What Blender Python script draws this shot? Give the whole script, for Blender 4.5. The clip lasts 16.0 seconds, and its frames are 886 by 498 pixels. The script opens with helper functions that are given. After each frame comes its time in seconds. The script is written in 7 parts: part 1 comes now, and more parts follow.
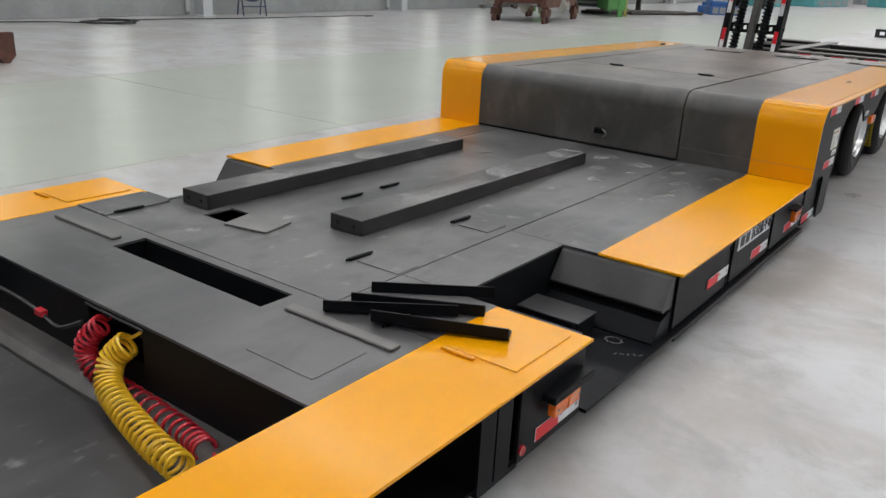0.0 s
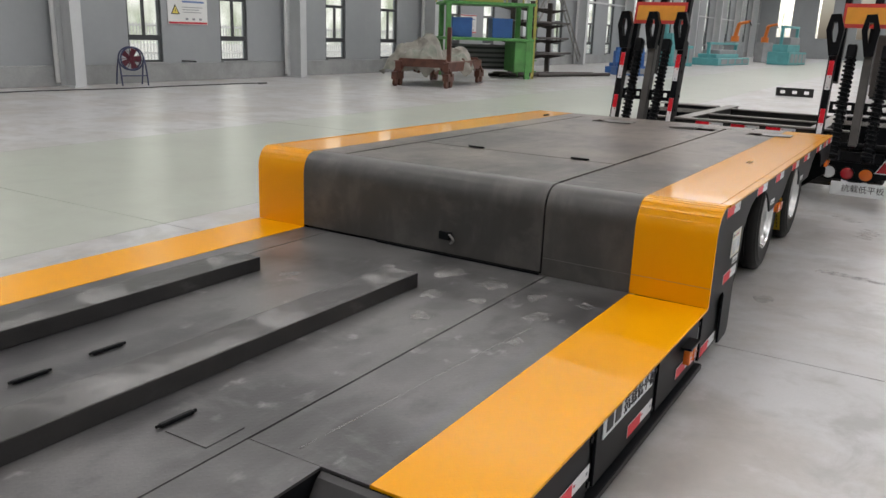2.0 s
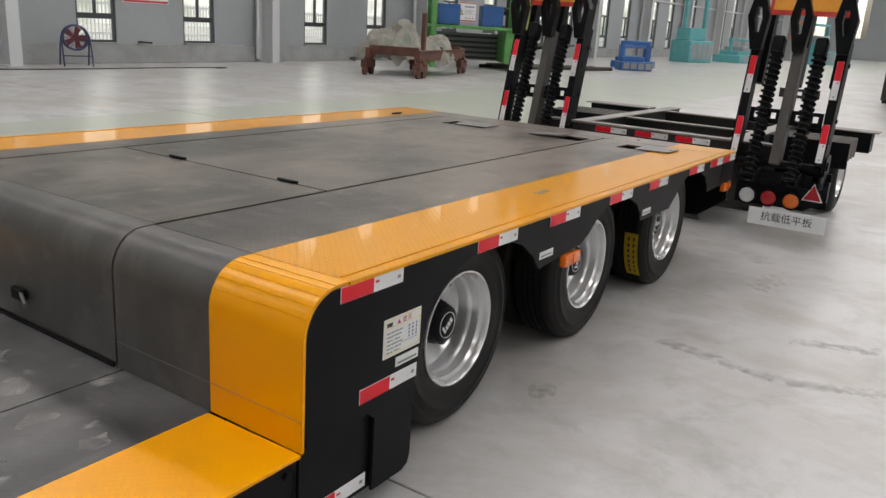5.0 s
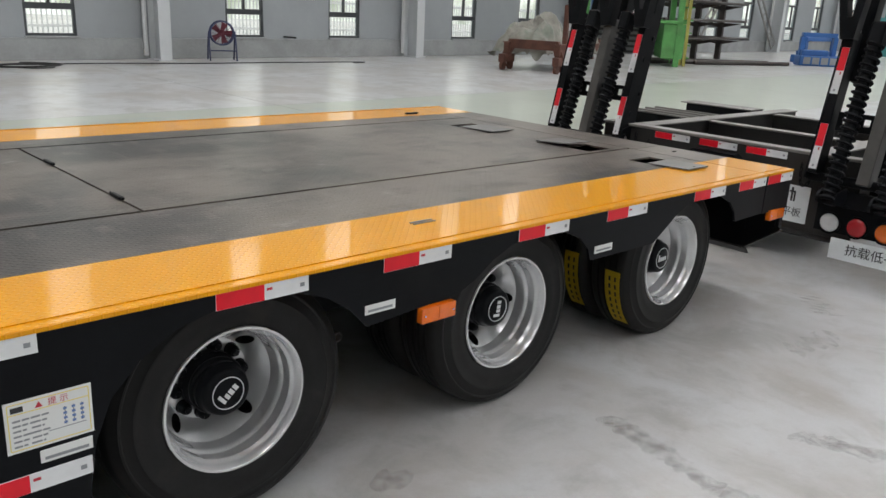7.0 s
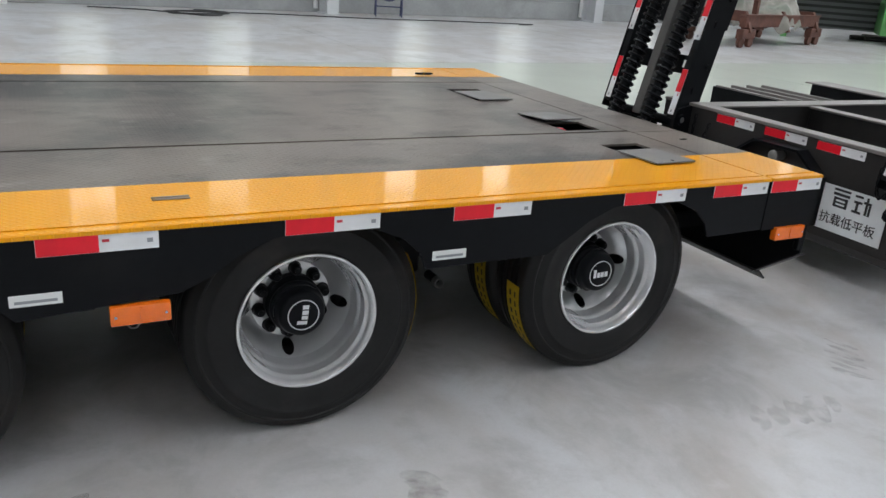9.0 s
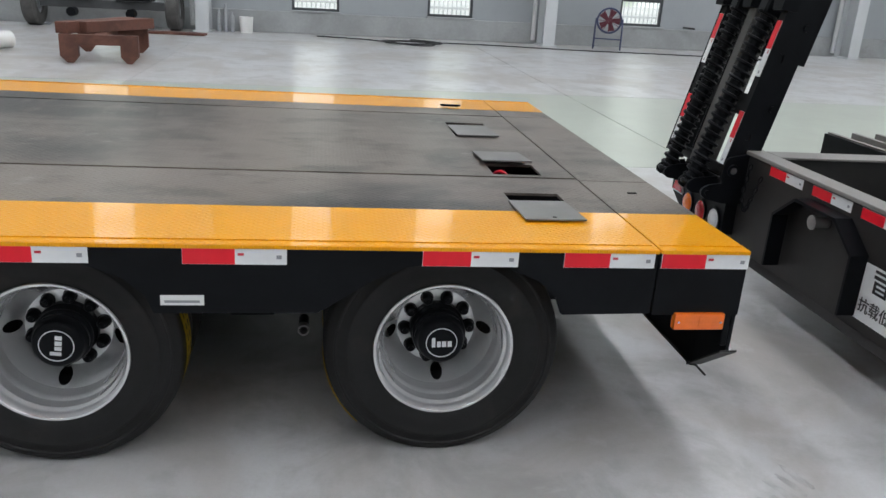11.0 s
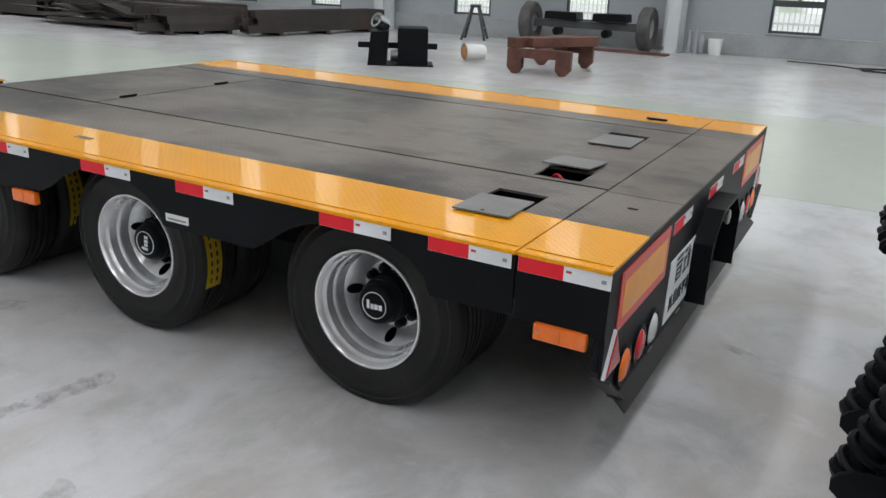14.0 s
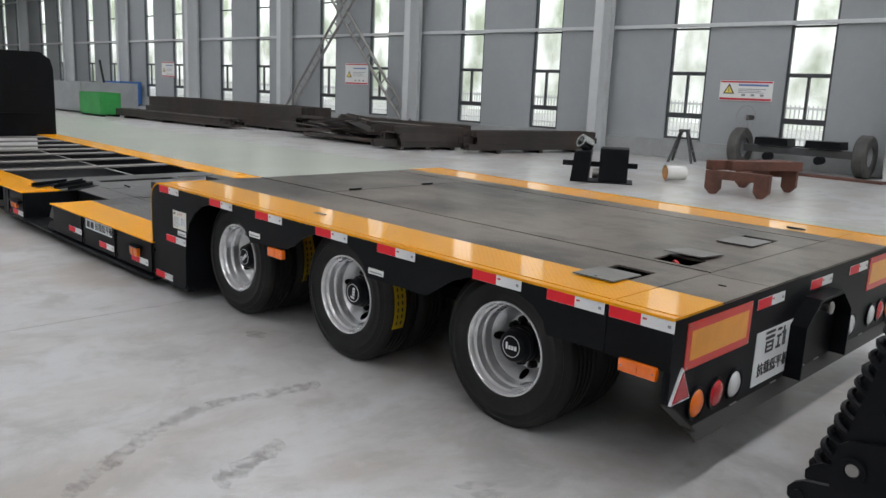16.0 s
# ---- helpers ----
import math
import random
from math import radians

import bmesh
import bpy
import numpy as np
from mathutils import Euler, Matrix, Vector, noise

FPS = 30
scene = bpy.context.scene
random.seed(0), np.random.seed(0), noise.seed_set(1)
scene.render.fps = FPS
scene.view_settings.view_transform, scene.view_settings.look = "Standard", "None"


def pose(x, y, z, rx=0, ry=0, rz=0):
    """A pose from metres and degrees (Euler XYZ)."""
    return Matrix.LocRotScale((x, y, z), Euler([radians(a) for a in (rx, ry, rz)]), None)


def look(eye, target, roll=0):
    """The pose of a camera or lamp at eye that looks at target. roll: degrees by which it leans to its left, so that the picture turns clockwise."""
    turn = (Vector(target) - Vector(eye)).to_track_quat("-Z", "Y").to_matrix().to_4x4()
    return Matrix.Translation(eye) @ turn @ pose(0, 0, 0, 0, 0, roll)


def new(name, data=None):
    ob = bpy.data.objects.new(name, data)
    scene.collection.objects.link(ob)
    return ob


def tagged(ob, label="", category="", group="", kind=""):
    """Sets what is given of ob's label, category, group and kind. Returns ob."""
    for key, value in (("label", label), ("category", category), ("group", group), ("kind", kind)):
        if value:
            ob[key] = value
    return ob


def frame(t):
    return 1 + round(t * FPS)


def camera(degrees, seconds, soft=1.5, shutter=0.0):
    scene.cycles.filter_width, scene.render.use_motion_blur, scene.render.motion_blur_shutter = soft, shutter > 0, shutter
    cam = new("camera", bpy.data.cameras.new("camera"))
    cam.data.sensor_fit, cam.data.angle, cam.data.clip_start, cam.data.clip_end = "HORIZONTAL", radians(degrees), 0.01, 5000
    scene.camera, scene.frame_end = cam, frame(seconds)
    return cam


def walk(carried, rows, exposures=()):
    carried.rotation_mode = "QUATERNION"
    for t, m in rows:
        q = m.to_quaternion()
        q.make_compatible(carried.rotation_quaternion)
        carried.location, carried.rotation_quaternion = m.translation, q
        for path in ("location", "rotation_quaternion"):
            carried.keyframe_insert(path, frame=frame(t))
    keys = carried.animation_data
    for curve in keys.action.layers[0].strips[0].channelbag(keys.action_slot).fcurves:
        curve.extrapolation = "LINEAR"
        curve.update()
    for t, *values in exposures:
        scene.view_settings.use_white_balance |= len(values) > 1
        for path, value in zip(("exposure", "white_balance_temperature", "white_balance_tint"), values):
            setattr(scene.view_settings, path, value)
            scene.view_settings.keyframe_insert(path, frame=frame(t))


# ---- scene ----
cam = camera(58.3, 16.0)
PATH = [
    (0, (1.029, -5.34, 1.587), (-0.081, -3.819, 0.913), 2.6),
    (0.5, (0.873, -4.968, 1.574), (-0.261, -3.47, 0.889), 2.5),
    (1, (0.824, -4.603, 1.574), (-0.268, -3.056, 0.928), 1.9),
    (1.5, (0.813, -4.191, 1.605), (-0.235, -2.59, 1.022), 2.3),
    (2, (0.771, -3.783, 1.618), (-0.225, -2.13, 1.09), 1.9),
    (2.5, (0.858, -3.413, 1.607), (-0.114, -1.737, 1.11), 1.7),
    (3, (0.965, -3.003, 1.613), (-0.007, -1.329, 1.107), 1.7),
    (3.5, (1.016, -2.583, 1.601), (0.045, -0.917, 1.073), 1.8),
    (4, (1.15, -2.211, 1.579), (0.165, -0.554, 1.044), 2.6),
    (6.5, (1.772, -0.414, 1.616), (0.49, 1.008, 1.038), 2.8),
    (7, (1.884, -0.044, 1.605), (0.5, 1.276, 1.018), 2.6),
    (7.5, (1.95, 0.316, 1.597), (0.496, 1.536, 0.966), 2.6),
    (8, (1.953, 0.705, 1.594), (0.427, 1.814, 0.928), 3.2),
    (8.5, (2.066, 1.108, 1.575), (0.489, 2.121, 0.876), 4.0),
    (9, (2.131, 1.497, 1.562), (0.488, 2.403, 0.87), 4.1),
    (9.5, (2.161, 1.916, 1.599), (0.445, 2.709, 0.946), 3.0),
    (10, (2.27, 2.344, 1.603), (0.492, 3.011, 0.976), 2.6),
    (12.5, (2.025, 4.189, 1.589), (0.178, 3.873, 0.889), 3.7),
    (13, (1.916, 4.56, 1.574), (0.1, 4.058, 0.904), 3.4),
    (13.5, (1.986, 4.811, 1.559), (0.255, 4.079, 0.874), 2.4),
    (14, (2.146, 5.082, 1.609), (0.488, 4.177, 0.952), 2.0),
    (14.5, (2.241, 5.379, 1.601), (0.67, 4.281, 1.031), 1.6),
    (15, (2.393, 5.6, 1.625), (0.887, 4.381, 1.127), 1.4),
    (15.5, (2.644, 5.77, 1.631), (1.188, 4.469, 1.197), 1.7),
    (16, (2.752, 5.907, 1.632), (1.354, 4.532, 1.239), 2.4),
]
walk(cam, [(t, look(eye, target, roll)) for t, eye, target, roll in PATH], [(0.0, -0.05, 6480, 12), (1.5, -0.05, 6600, 13), (3.0, -0.22, 6880, 15), (4.0, -0.12, 6880, 15), (6.5, 0.03, 6600, 11), (9.5, 0.18, 6190, 11), (12.5, 0.20, 6200, 11), (14.0, 0.08, 6270, 11), (16.0, -0.06, 6390, 12)])

# ---- world, sun, large lights ----
world = bpy.data.worlds.new("hazy_sky")
scene.world = world
world.use_nodes = True
wn, wl = world.node_tree.nodes, world.node_tree.links
wn.clear()
sky = wn.new("ShaderNodeTexSky")
sky.sky_type = "NISHITA"
sky.sun_disc = False
sky.sun_elevation, sky.sun_rotation = radians(60), radians(57)
sky.air_density, sky.dust_density = 1.0, 3.0
bg = wn.new("ShaderNodeBackground")
bg.inputs["Strength"].default_value = 0.15
wo = wn.new("ShaderNodeOutputWorld")
wl.new(sky.outputs[0], bg.inputs[0])
wl.new(bg.outputs[0], wo.inputs[0])

sun_data = bpy.data.lights.new("sun", "SUN")
sun_data.energy, sun_data.angle, sun_data.color = 2.5, radians(6), (1.0, 0.95, 0.88)
sun = new("sun", sun_data)
sun.matrix_world = look((46, 30, 95), (0, 0, 0))


def skylight(y, power):
    """Daylight coming down through one translucent roof strip that runs across the hall."""
    d = bpy.data.lights.new("skylight", "AREA")
    d.shape, d.size, d.size_y, d.energy, d.color = "RECTANGLE", 31.0, 1.3, power, (0.99, 0.99, 0.985)
    ob = new("skylight", d)
    ob.matrix_world = pose(-1.5, y, 10.27)
    return ob


STRIPS = [-1.2 + 8.19 * k for k in range(-5, 12)]
for sy in STRIPS:
    skylight(sy, 960)

# ---- shapes ----


def quad_box(bm, x0, y0, z0, x1, y1, z1, mi=0):
    v = [bm.verts.new((x, y, z)) for x in (x0, x1) for y in (y0, y1) for z in (z0, z1)]
    for idx in ((0, 1, 3, 2), (4, 6, 7, 5), (0, 4, 5, 1), (2, 3, 7, 6), (0, 2, 6, 4), (1, 5, 7, 3)):
        f = bm.faces.new([v[i] for i in idx])
        f.material_index = mi
    return v


def bevel_all(bm, w, seg=2):
    bmesh.ops.bevel(bm, geom=bm.edges[:], offset=w, segments=seg, affect="EDGES", profile=0.6, clamp_overlap=True)
    return bm


def box(x0, y0, z0, x1, y1, z1, w=0.0, seg=1):
    bm = bmesh.new()
    quad_box(bm, min(x0, x1), min(y0, y1), min(z0, z1), max(x0, x1), max(y0, y1), max(z0, z1))
    return bevel_all(bm, w, seg) if w else bm


def lift(axis, a, p):
    return {"x": (a, p[0], p[1]), "y": (p[0], a, p[1]), "z": (p[0], p[1], a)}[axis]


def prism(pts, axis, a, b, bm=None, mi=0):
    """A flat outline drawn out along an axis from a to b."""
    bm = bm or bmesh.new()
    lo, hi = ([bm.verts.new(lift(axis, s, p)) for p in pts] for s in (a, b))
    for f in (bm.faces.new(lo), bm.faces.new(hi)):
        f.material_index = mi
    for i in range(len(pts)):
        j = (i + 1) % len(pts)
        bm.faces.new((lo[i], lo[j], hi[j], hi[i])).material_index = mi
    return bm


def folded(pts, thick, x0, x1, bm=None):
    """A bent plate: an open (y, z) line with thickness, drawn out along x."""
    n = len(pts)
    back = []
    for i in range(n):
        a, b = Vector(pts[max(i - 1, 0)]), Vector(pts[min(i + 1, n - 1)])
        d = (b - a).normalized()
        back.append((pts[i][0] + d.y * thick, pts[i][1] - d.x * thick))
    bm = bm or bmesh.new()
    rows = [[bm.verts.new((x, *p)) for p in list(pts) + back[::-1]] for x in (x0, x1)]
    m = 2 * n
    for i in range(m):
        j = (i + 1) % m
        bm.faces.new((rows[0][i], rows[0][j], rows[1][j], rows[1][i]))
    for r in rows:
        for i in range(n - 1):
            bm.faces.new((r[i], r[i + 1], r[m - 2 - i], r[m - 1 - i]))
    return bm


def rod(p0, p1, r, bm=None, seg=12, r1=None, mi=0):
    bm = bm or bmesh.new()
    p0, p1 = Vector(p0), Vector(p1)
    q = (p1 - p0).to_track_quat("Z", "Y")
    rings = []
    for p, rad in ((p0, r), (p1, r if r1 is None else r1)):
        rings.append([bm.verts.new(p + q @ Vector((rad * math.cos(t), rad * math.sin(t), 0))) for t in (2 * math.pi * i / seg for i in range(seg))])
    for i in range(seg):
        j = (i + 1) % seg
        bm.faces.new((rings[0][i], rings[0][j], rings[1][j], rings[1][i])).material_index = mi
    for ring in rings:
        bm.faces.new(ring).material_index = mi
    return bm


def lathe(profile, seg=40, bm=None, closed=True, axis="x"):
    """A (radius, along) line spun round an axis."""
    bm = bm or bmesh.new()
    rings = []
    for s in range(seg):
        t = 2 * math.pi * s / seg
        c, d = math.cos(t), math.sin(t)
        rings.append([bm.verts.new((a, r * c, r * d) if axis == "x" else ((r * c, a, r * d) if axis == "y" else (r * c, r * d, a))) for r, a in profile])
    n = len(profile)
    for s in range(seg):
        u, v = rings[s], rings[(s + 1) % seg]
        for i in range(n if closed else n - 1):
            j = (i + 1) % n
            bm.faces.new((u[i], u[j], v[j], v[i]))
    return bm


def tube(pts, r, seg=6, bm=None, mi=0):
    """A round cable along points."""
    bm = bm or bmesh.new()
    pts = [Vector(p) for p in pts]
    rings, up = [], Vector((0.123, 0.456, 1)).normalized()
    for i, p in enumerate(pts):
        d = (pts[min(i + 1, len(pts) - 1)] - pts[max(i - 1, 0)]).normalized()
        side = d.cross(up).normalized()
        up = side.cross(d).normalized()
        rings.append([bm.verts.new(p + r * (math.cos(t) * side + math.sin(t) * up)) for t in (2 * math.pi * k / seg for k in range(seg))])
    for a, b in zip(rings, rings[1:]):
        for k in range(seg):
            m = (k + 1) % seg
            bm.faces.new((a[k], a[m], b[m], b[k])).material_index = mi
    for ring in (rings[0], rings[-1]):
        bm.faces.new(ring).material_index = mi
    return bm


def smooth_line(pts, n=8):
    """Points along a smooth line through pts."""
    pts = [Vector(p) for p in pts]
    out = []
    for i in range(len(pts) - 1):
        a, b, c, d = pts[max(i - 1, 0)], pts[i], pts[i + 1], pts[min(i + 2, len(pts) - 1)]
        for k in range(n):
            t = k / n
            out.append(0.5 * (2 * b + (c - a) * t + (2 * a - 5 * b + 4 * c - d) * t * t + (3 * b - a - 3 * c + d) * t**3))
    return out + [pts[-1]]


def coil(line, radius, turns, per=14):
    """Points of a coil that winds round a smooth line."""
    line = [Vector(p) for p in line]
    total, out, up = turns * per, [], Vector((0.3, 0.2, 1)).normalized()
    for i in range(total + 1):
        s = i / total * (len(line) - 1)
        k = min(int(s), len(line) - 2)
        p = line[k].lerp(line[k + 1], s - k)
        d = (line[min(k + 2, len(line) - 1)] - line[max(k - 1, 0)]).normalized()
        side = d.cross(up).normalized()
        up = side.cross(d).normalized()
        t = 2 * math.pi * i / per
        out.append(p + radius * (math.cos(t) * side + math.sin(t) * up))
    return out


def pierced(axis, lo, hi, u0, v0, u1, v1, holes=(), bm=None):
    """A slab lying across an axis, from lo to hi, with rectangular holes (u0, v0, u1, v1) cut right through."""
    bm = bm or bmesh.new()
    us = sorted({u0, u1, *(c for h in holes for c in (h[0], h[2]))})
    vs = sorted({v0, v1, *(c for h in holes for c in (h[1], h[3]))})
    us, vs = [u for u in us if u0 <= u <= u1], [v for v in vs if v0 <= v <= v1]

    def solid(i, j):
        if not (0 <= i < len(us) - 1 and 0 <= j < len(vs) - 1):
            return False
        cu, cv = (us[i] + us[i + 1]) / 2, (vs[j] + vs[j + 1]) / 2
        return not any(h[0] < cu < h[2] and h[1] < cv < h[3] for h in holes)

    cache = {}

    def at(s, i, j):
        if (s, i, j) not in cache:
            cache[s, i, j] = bm.verts.new(lift(axis, s, (us[i], vs[j])))
        return cache[s, i, j]

    for i in range(len(us) - 1):
        for j in range(len(vs) - 1):
            if not solid(i, j):
                continue
            for s in (lo, hi):
                bm.faces.new((at(s, i, j), at(s, i + 1, j), at(s, i + 1, j + 1), at(s, i, j + 1)))
            for di, dj, e in ((-1, 0, ((i, j), (i, j + 1))), (1, 0, ((i + 1, j), (i + 1, j + 1))), (0, -1, ((i, j), (i + 1, j))), (0, 1, ((i, j + 1), (i + 1, j + 1)))):
                if not solid(i + di, j + dj):
                    bm.faces.new((at(lo, *e[0]), at(lo, *e[1]), at(hi, *e[1]), at(hi, *e[0])))
    return bm


# ---- things and parts ----


def shaded(me, angle=40):
    """Smooth faces, with edges sharper than the angle kept."""
    me.polygons.foreach_set("use_smooth", [True] * len(me.polygons))
    me.set_sharp_from_angle(angle=radians(angle))
    return me


def mesh_of(name, bm, materials, soft=False):
    bmesh.ops.recalc_face_normals(bm, faces=bm.faces[:])
    me = bpy.data.meshes.new(name)
    bm.to_mesh(me)
    bm.free()
    for m in materials if isinstance(materials, (list, tuple)) else [materials]:
        me.materials.append(m)
    return shaded(me) if soft else me


def part(name, bm, material, parent, label="", soft=False):
    """One mesh object under a thing or under a part; bm may also be a finished mesh."""
    me = bm if isinstance(bm, bpy.types.Mesh) else mesh_of(name, bm, material, soft)
    ob = new(name, me)
    ob.parent = parent
    return tagged(ob, label)


def thing(name, label, category, at=(0, 0, 0), turn=0, group="", kind=""):
    ob = new(name)
    ob.empty_display_size = 0.1
    ob.matrix_world = pose(*at, 0, 0, turn)
    return tagged(ob, label, category, group, kind)


def solid_thing(name, bm, material, label, category, at=(0, 0, 0), turn=0, group="", kind="", soft=False):
    """A thing that is one mesh."""
    ob = new(name, mesh_of(name, bm, material, soft))
    ob.matrix_world = pose(*at, 0, 0, turn)
    return tagged(ob, label, category, group, kind)


def writing(body, size, material, depth=0.0012):
    """A mesh of letters in the built-in font, centred, upright in x and z, read from -y."""
    cu = bpy.data.curves.new("writing", "FONT")
    cu.body, cu.size, cu.extrude = body, size, depth
    cu.align_x, cu.align_y = "CENTER", "CENTER"
    ob = new("writing", cu)
    dg = bpy.context.evaluated_depsgraph_get()
    dg.update()
    me = bpy.data.meshes.new_from_object(ob.evaluated_get(dg))
    bpy.data.objects.remove(ob)
    me.transform(pose(0, 0, 0, 90))
    me.materials.clear()
    me.materials.append(material)
    return me


# ---- materials ----


def surface(name, colour, rough, metal=0.0, var=0.15, scale=2.0, stain=None, stain_amount=0.5, stain_scale=1.2, stain_at=0.55, bump=0.0, bump_scale=60.0, coat=0.0, tread=0.0, tread_pitch=0.028, per_object=0.0, spec=0.5, stain_width=0.22, grain_mix=1.6):
    """Painted, rubber, steel or concrete surface: base colour with fine grain, broad stains and relief."""
    m = bpy.data.materials.new(name)
    m.use_nodes = True
    nt = m.node_tree
    N, L = nt.nodes, nt.links
    b = N["Principled BSDF"]
    b.inputs["Metallic"].default_value = metal
    b.inputs["Coat Weight"].default_value = coat
    b.inputs["Coat Roughness"].default_value = 0.14
    b.inputs["Specular IOR Level"].default_value = spec
    co = N.new("ShaderNodeTexCoord")

    def noise_node(s, detail=6.0, rough_=0.6, dist=0.0):
        n = N.new("ShaderNodeTexNoise")
        n.inputs["Scale"].default_value, n.inputs["Detail"].default_value, n.inputs["Roughness"].default_value = s, detail, rough_
        n.inputs["Distortion"].default_value = dist
        L.new(co.outputs["Object"], n.inputs["Vector"])
        return n

    def ramp(src, lo, hi):
        r = N.new("ShaderNodeMapRange")
        r.interpolation_type = "SMOOTHSTEP"
        r.inputs["From Min"].default_value, r.inputs["From Max"].default_value = lo, hi
        L.new(src, r.inputs["Value"])
        return r

    def mix(fac, a, c):
        x = N.new("ShaderNodeMix")
        x.data_type = "RGBA"
        L.new(fac, x.inputs["Factor"])
        for sock, val in ((x.inputs["A"], a), (x.inputs["B"], c)):
            if isinstance(val, tuple):
                sock.default_value = (*val, 1)
            else:
                L.new(val, sock)
        return x.outputs["Result"]

    grain = noise_node(scale * 14, 8, 0.7)
    broad = noise_node(scale, 5, 0.6, 0.4)
    dark = tuple(c * (1 - var) for c in colour)
    light = tuple(min(1, c * (1 + var)) for c in colour)
    col = mix(ramp(broad.outputs["Fac"], 0.3, 0.7).outputs["Result"], dark, light)
    gmix = N.new("ShaderNodeMix")
    gmix.data_type, gmix.blend_type = "RGBA", "OVERLAY"
    gmix.inputs["Factor"].default_value = min(1.0, var * grain_mix)
    L.new(col, gmix.inputs["A"])
    bw = N.new("ShaderNodeRGBToBW")
    L.new(grain.outputs["Color"], bw.inputs[0])
    L.new(bw.outputs[0], gmix.inputs["B"])
    col = gmix.outputs["Result"]
    if stain:
        st = noise_node(stain_scale, 7, 0.6, 0.35)
        r = ramp(st.outputs["Fac"], stain_at, stain_at + stain_width)
        mul = N.new("ShaderNodeMath")
        mul.operation = "MULTIPLY"
        L.new(r.outputs["Result"], mul.inputs[0])
        mul.inputs[1].default_value = stain_amount
        col = mix(mul.outputs[0], col, stain)
    if per_object:
        hsv, info = N.new("ShaderNodeHueSaturation"), N.new("ShaderNodeObjectInfo")
        r = N.new("ShaderNodeMapRange")
        r.inputs["To Min"].default_value, r.inputs["To Max"].default_value = 1 - per_object, 1 + per_object
        L.new(info.outputs["Random"], r.inputs["Value"])
        L.new(r.outputs["Result"], hsv.inputs["Value"])
        L.new(col, hsv.inputs["Color"])
        col = hsv.outputs["Color"]
    L.new(col, b.inputs["Base Color"])
    b.inputs["Roughness"].default_value = rough
    height = None
    if bump:
        bn = noise_node(bump_scale, 6, 0.65)
        bp = N.new("ShaderNodeBump")
        bp.inputs["Strength"].default_value, bp.inputs["Distance"].default_value = bump, 0.01
        L.new(bn.outputs["Fac"], bp.inputs["Height"])
        L.new(bp.outputs["Normal"], b.inputs["Normal"])
        height = bp
    if tread:
        tread_relief(m, co, tread, tread_pitch, height.outputs["Normal"] if height else None)
    return m


def tread_relief(m, co, strength, pitch, normal=None):
    """Raised lens bars of chequer plate, turned by a right angle from cell to cell."""
    N, L = m.node_tree.nodes, m.node_tree.links

    def math_node(op, a, c=None):
        n = N.new("ShaderNodeMath")
        n.operation = op
        for k, v in zip(n.inputs, (a, c)):
            if v is None:
                continue
            if isinstance(v, (int, float)):
                k.default_value = v
            else:
                L.new(v, k)
        return n.outputs[0]

    mp = N.new("ShaderNodeMapping")
    mp.inputs["Rotation"].default_value = (0, 0, radians(45))
    mp.inputs["Scale"].default_value = (1 / pitch,) * 3
    L.new(co.outputs["Object"], mp.inputs["Vector"])
    sp = N.new("ShaderNodeSeparateXYZ")
    L.new(mp.outputs[0], sp.inputs[0])
    fu, fv = math_node("FLOOR", sp.outputs[0]), math_node("FLOOR", sp.outputs[1])
    u = math_node("SUBTRACT", math_node("FRACT", sp.outputs[0]), 0.5)
    v = math_node("SUBTRACT", math_node("FRACT", sp.outputs[1]), 0.5)
    odd = math_node("MODULO", math_node("ABSOLUTE", math_node("ADD", fu, fv)), 2.0)

    def lens(p, q):
        return math_node("SUBTRACT", 1.0, math_node("ADD", math_node("POWER", math_node("MULTIPLY", p, 2.1), 2.0), math_node("POWER", math_node("MULTIPLY", q, 6.0), 2.0)))

    one, two = lens(u, v), lens(v, u)
    pick = math_node("ADD", math_node("MULTIPLY", one, odd), math_node("MULTIPLY", two, math_node("SUBTRACT", 1.0, odd)))
    bp = N.new("ShaderNodeBump")
    bp.inputs["Strength"].default_value, bp.inputs["Distance"].default_value = strength, 0.003
    L.new(math_node("MAXIMUM", pick, 0.0), bp.inputs["Height"])
    if normal:
        L.new(normal, bp.inputs["Normal"])
    L.new(bp.outputs["Normal"], m.node_tree.nodes["Principled BSDF"].inputs["Normal"])


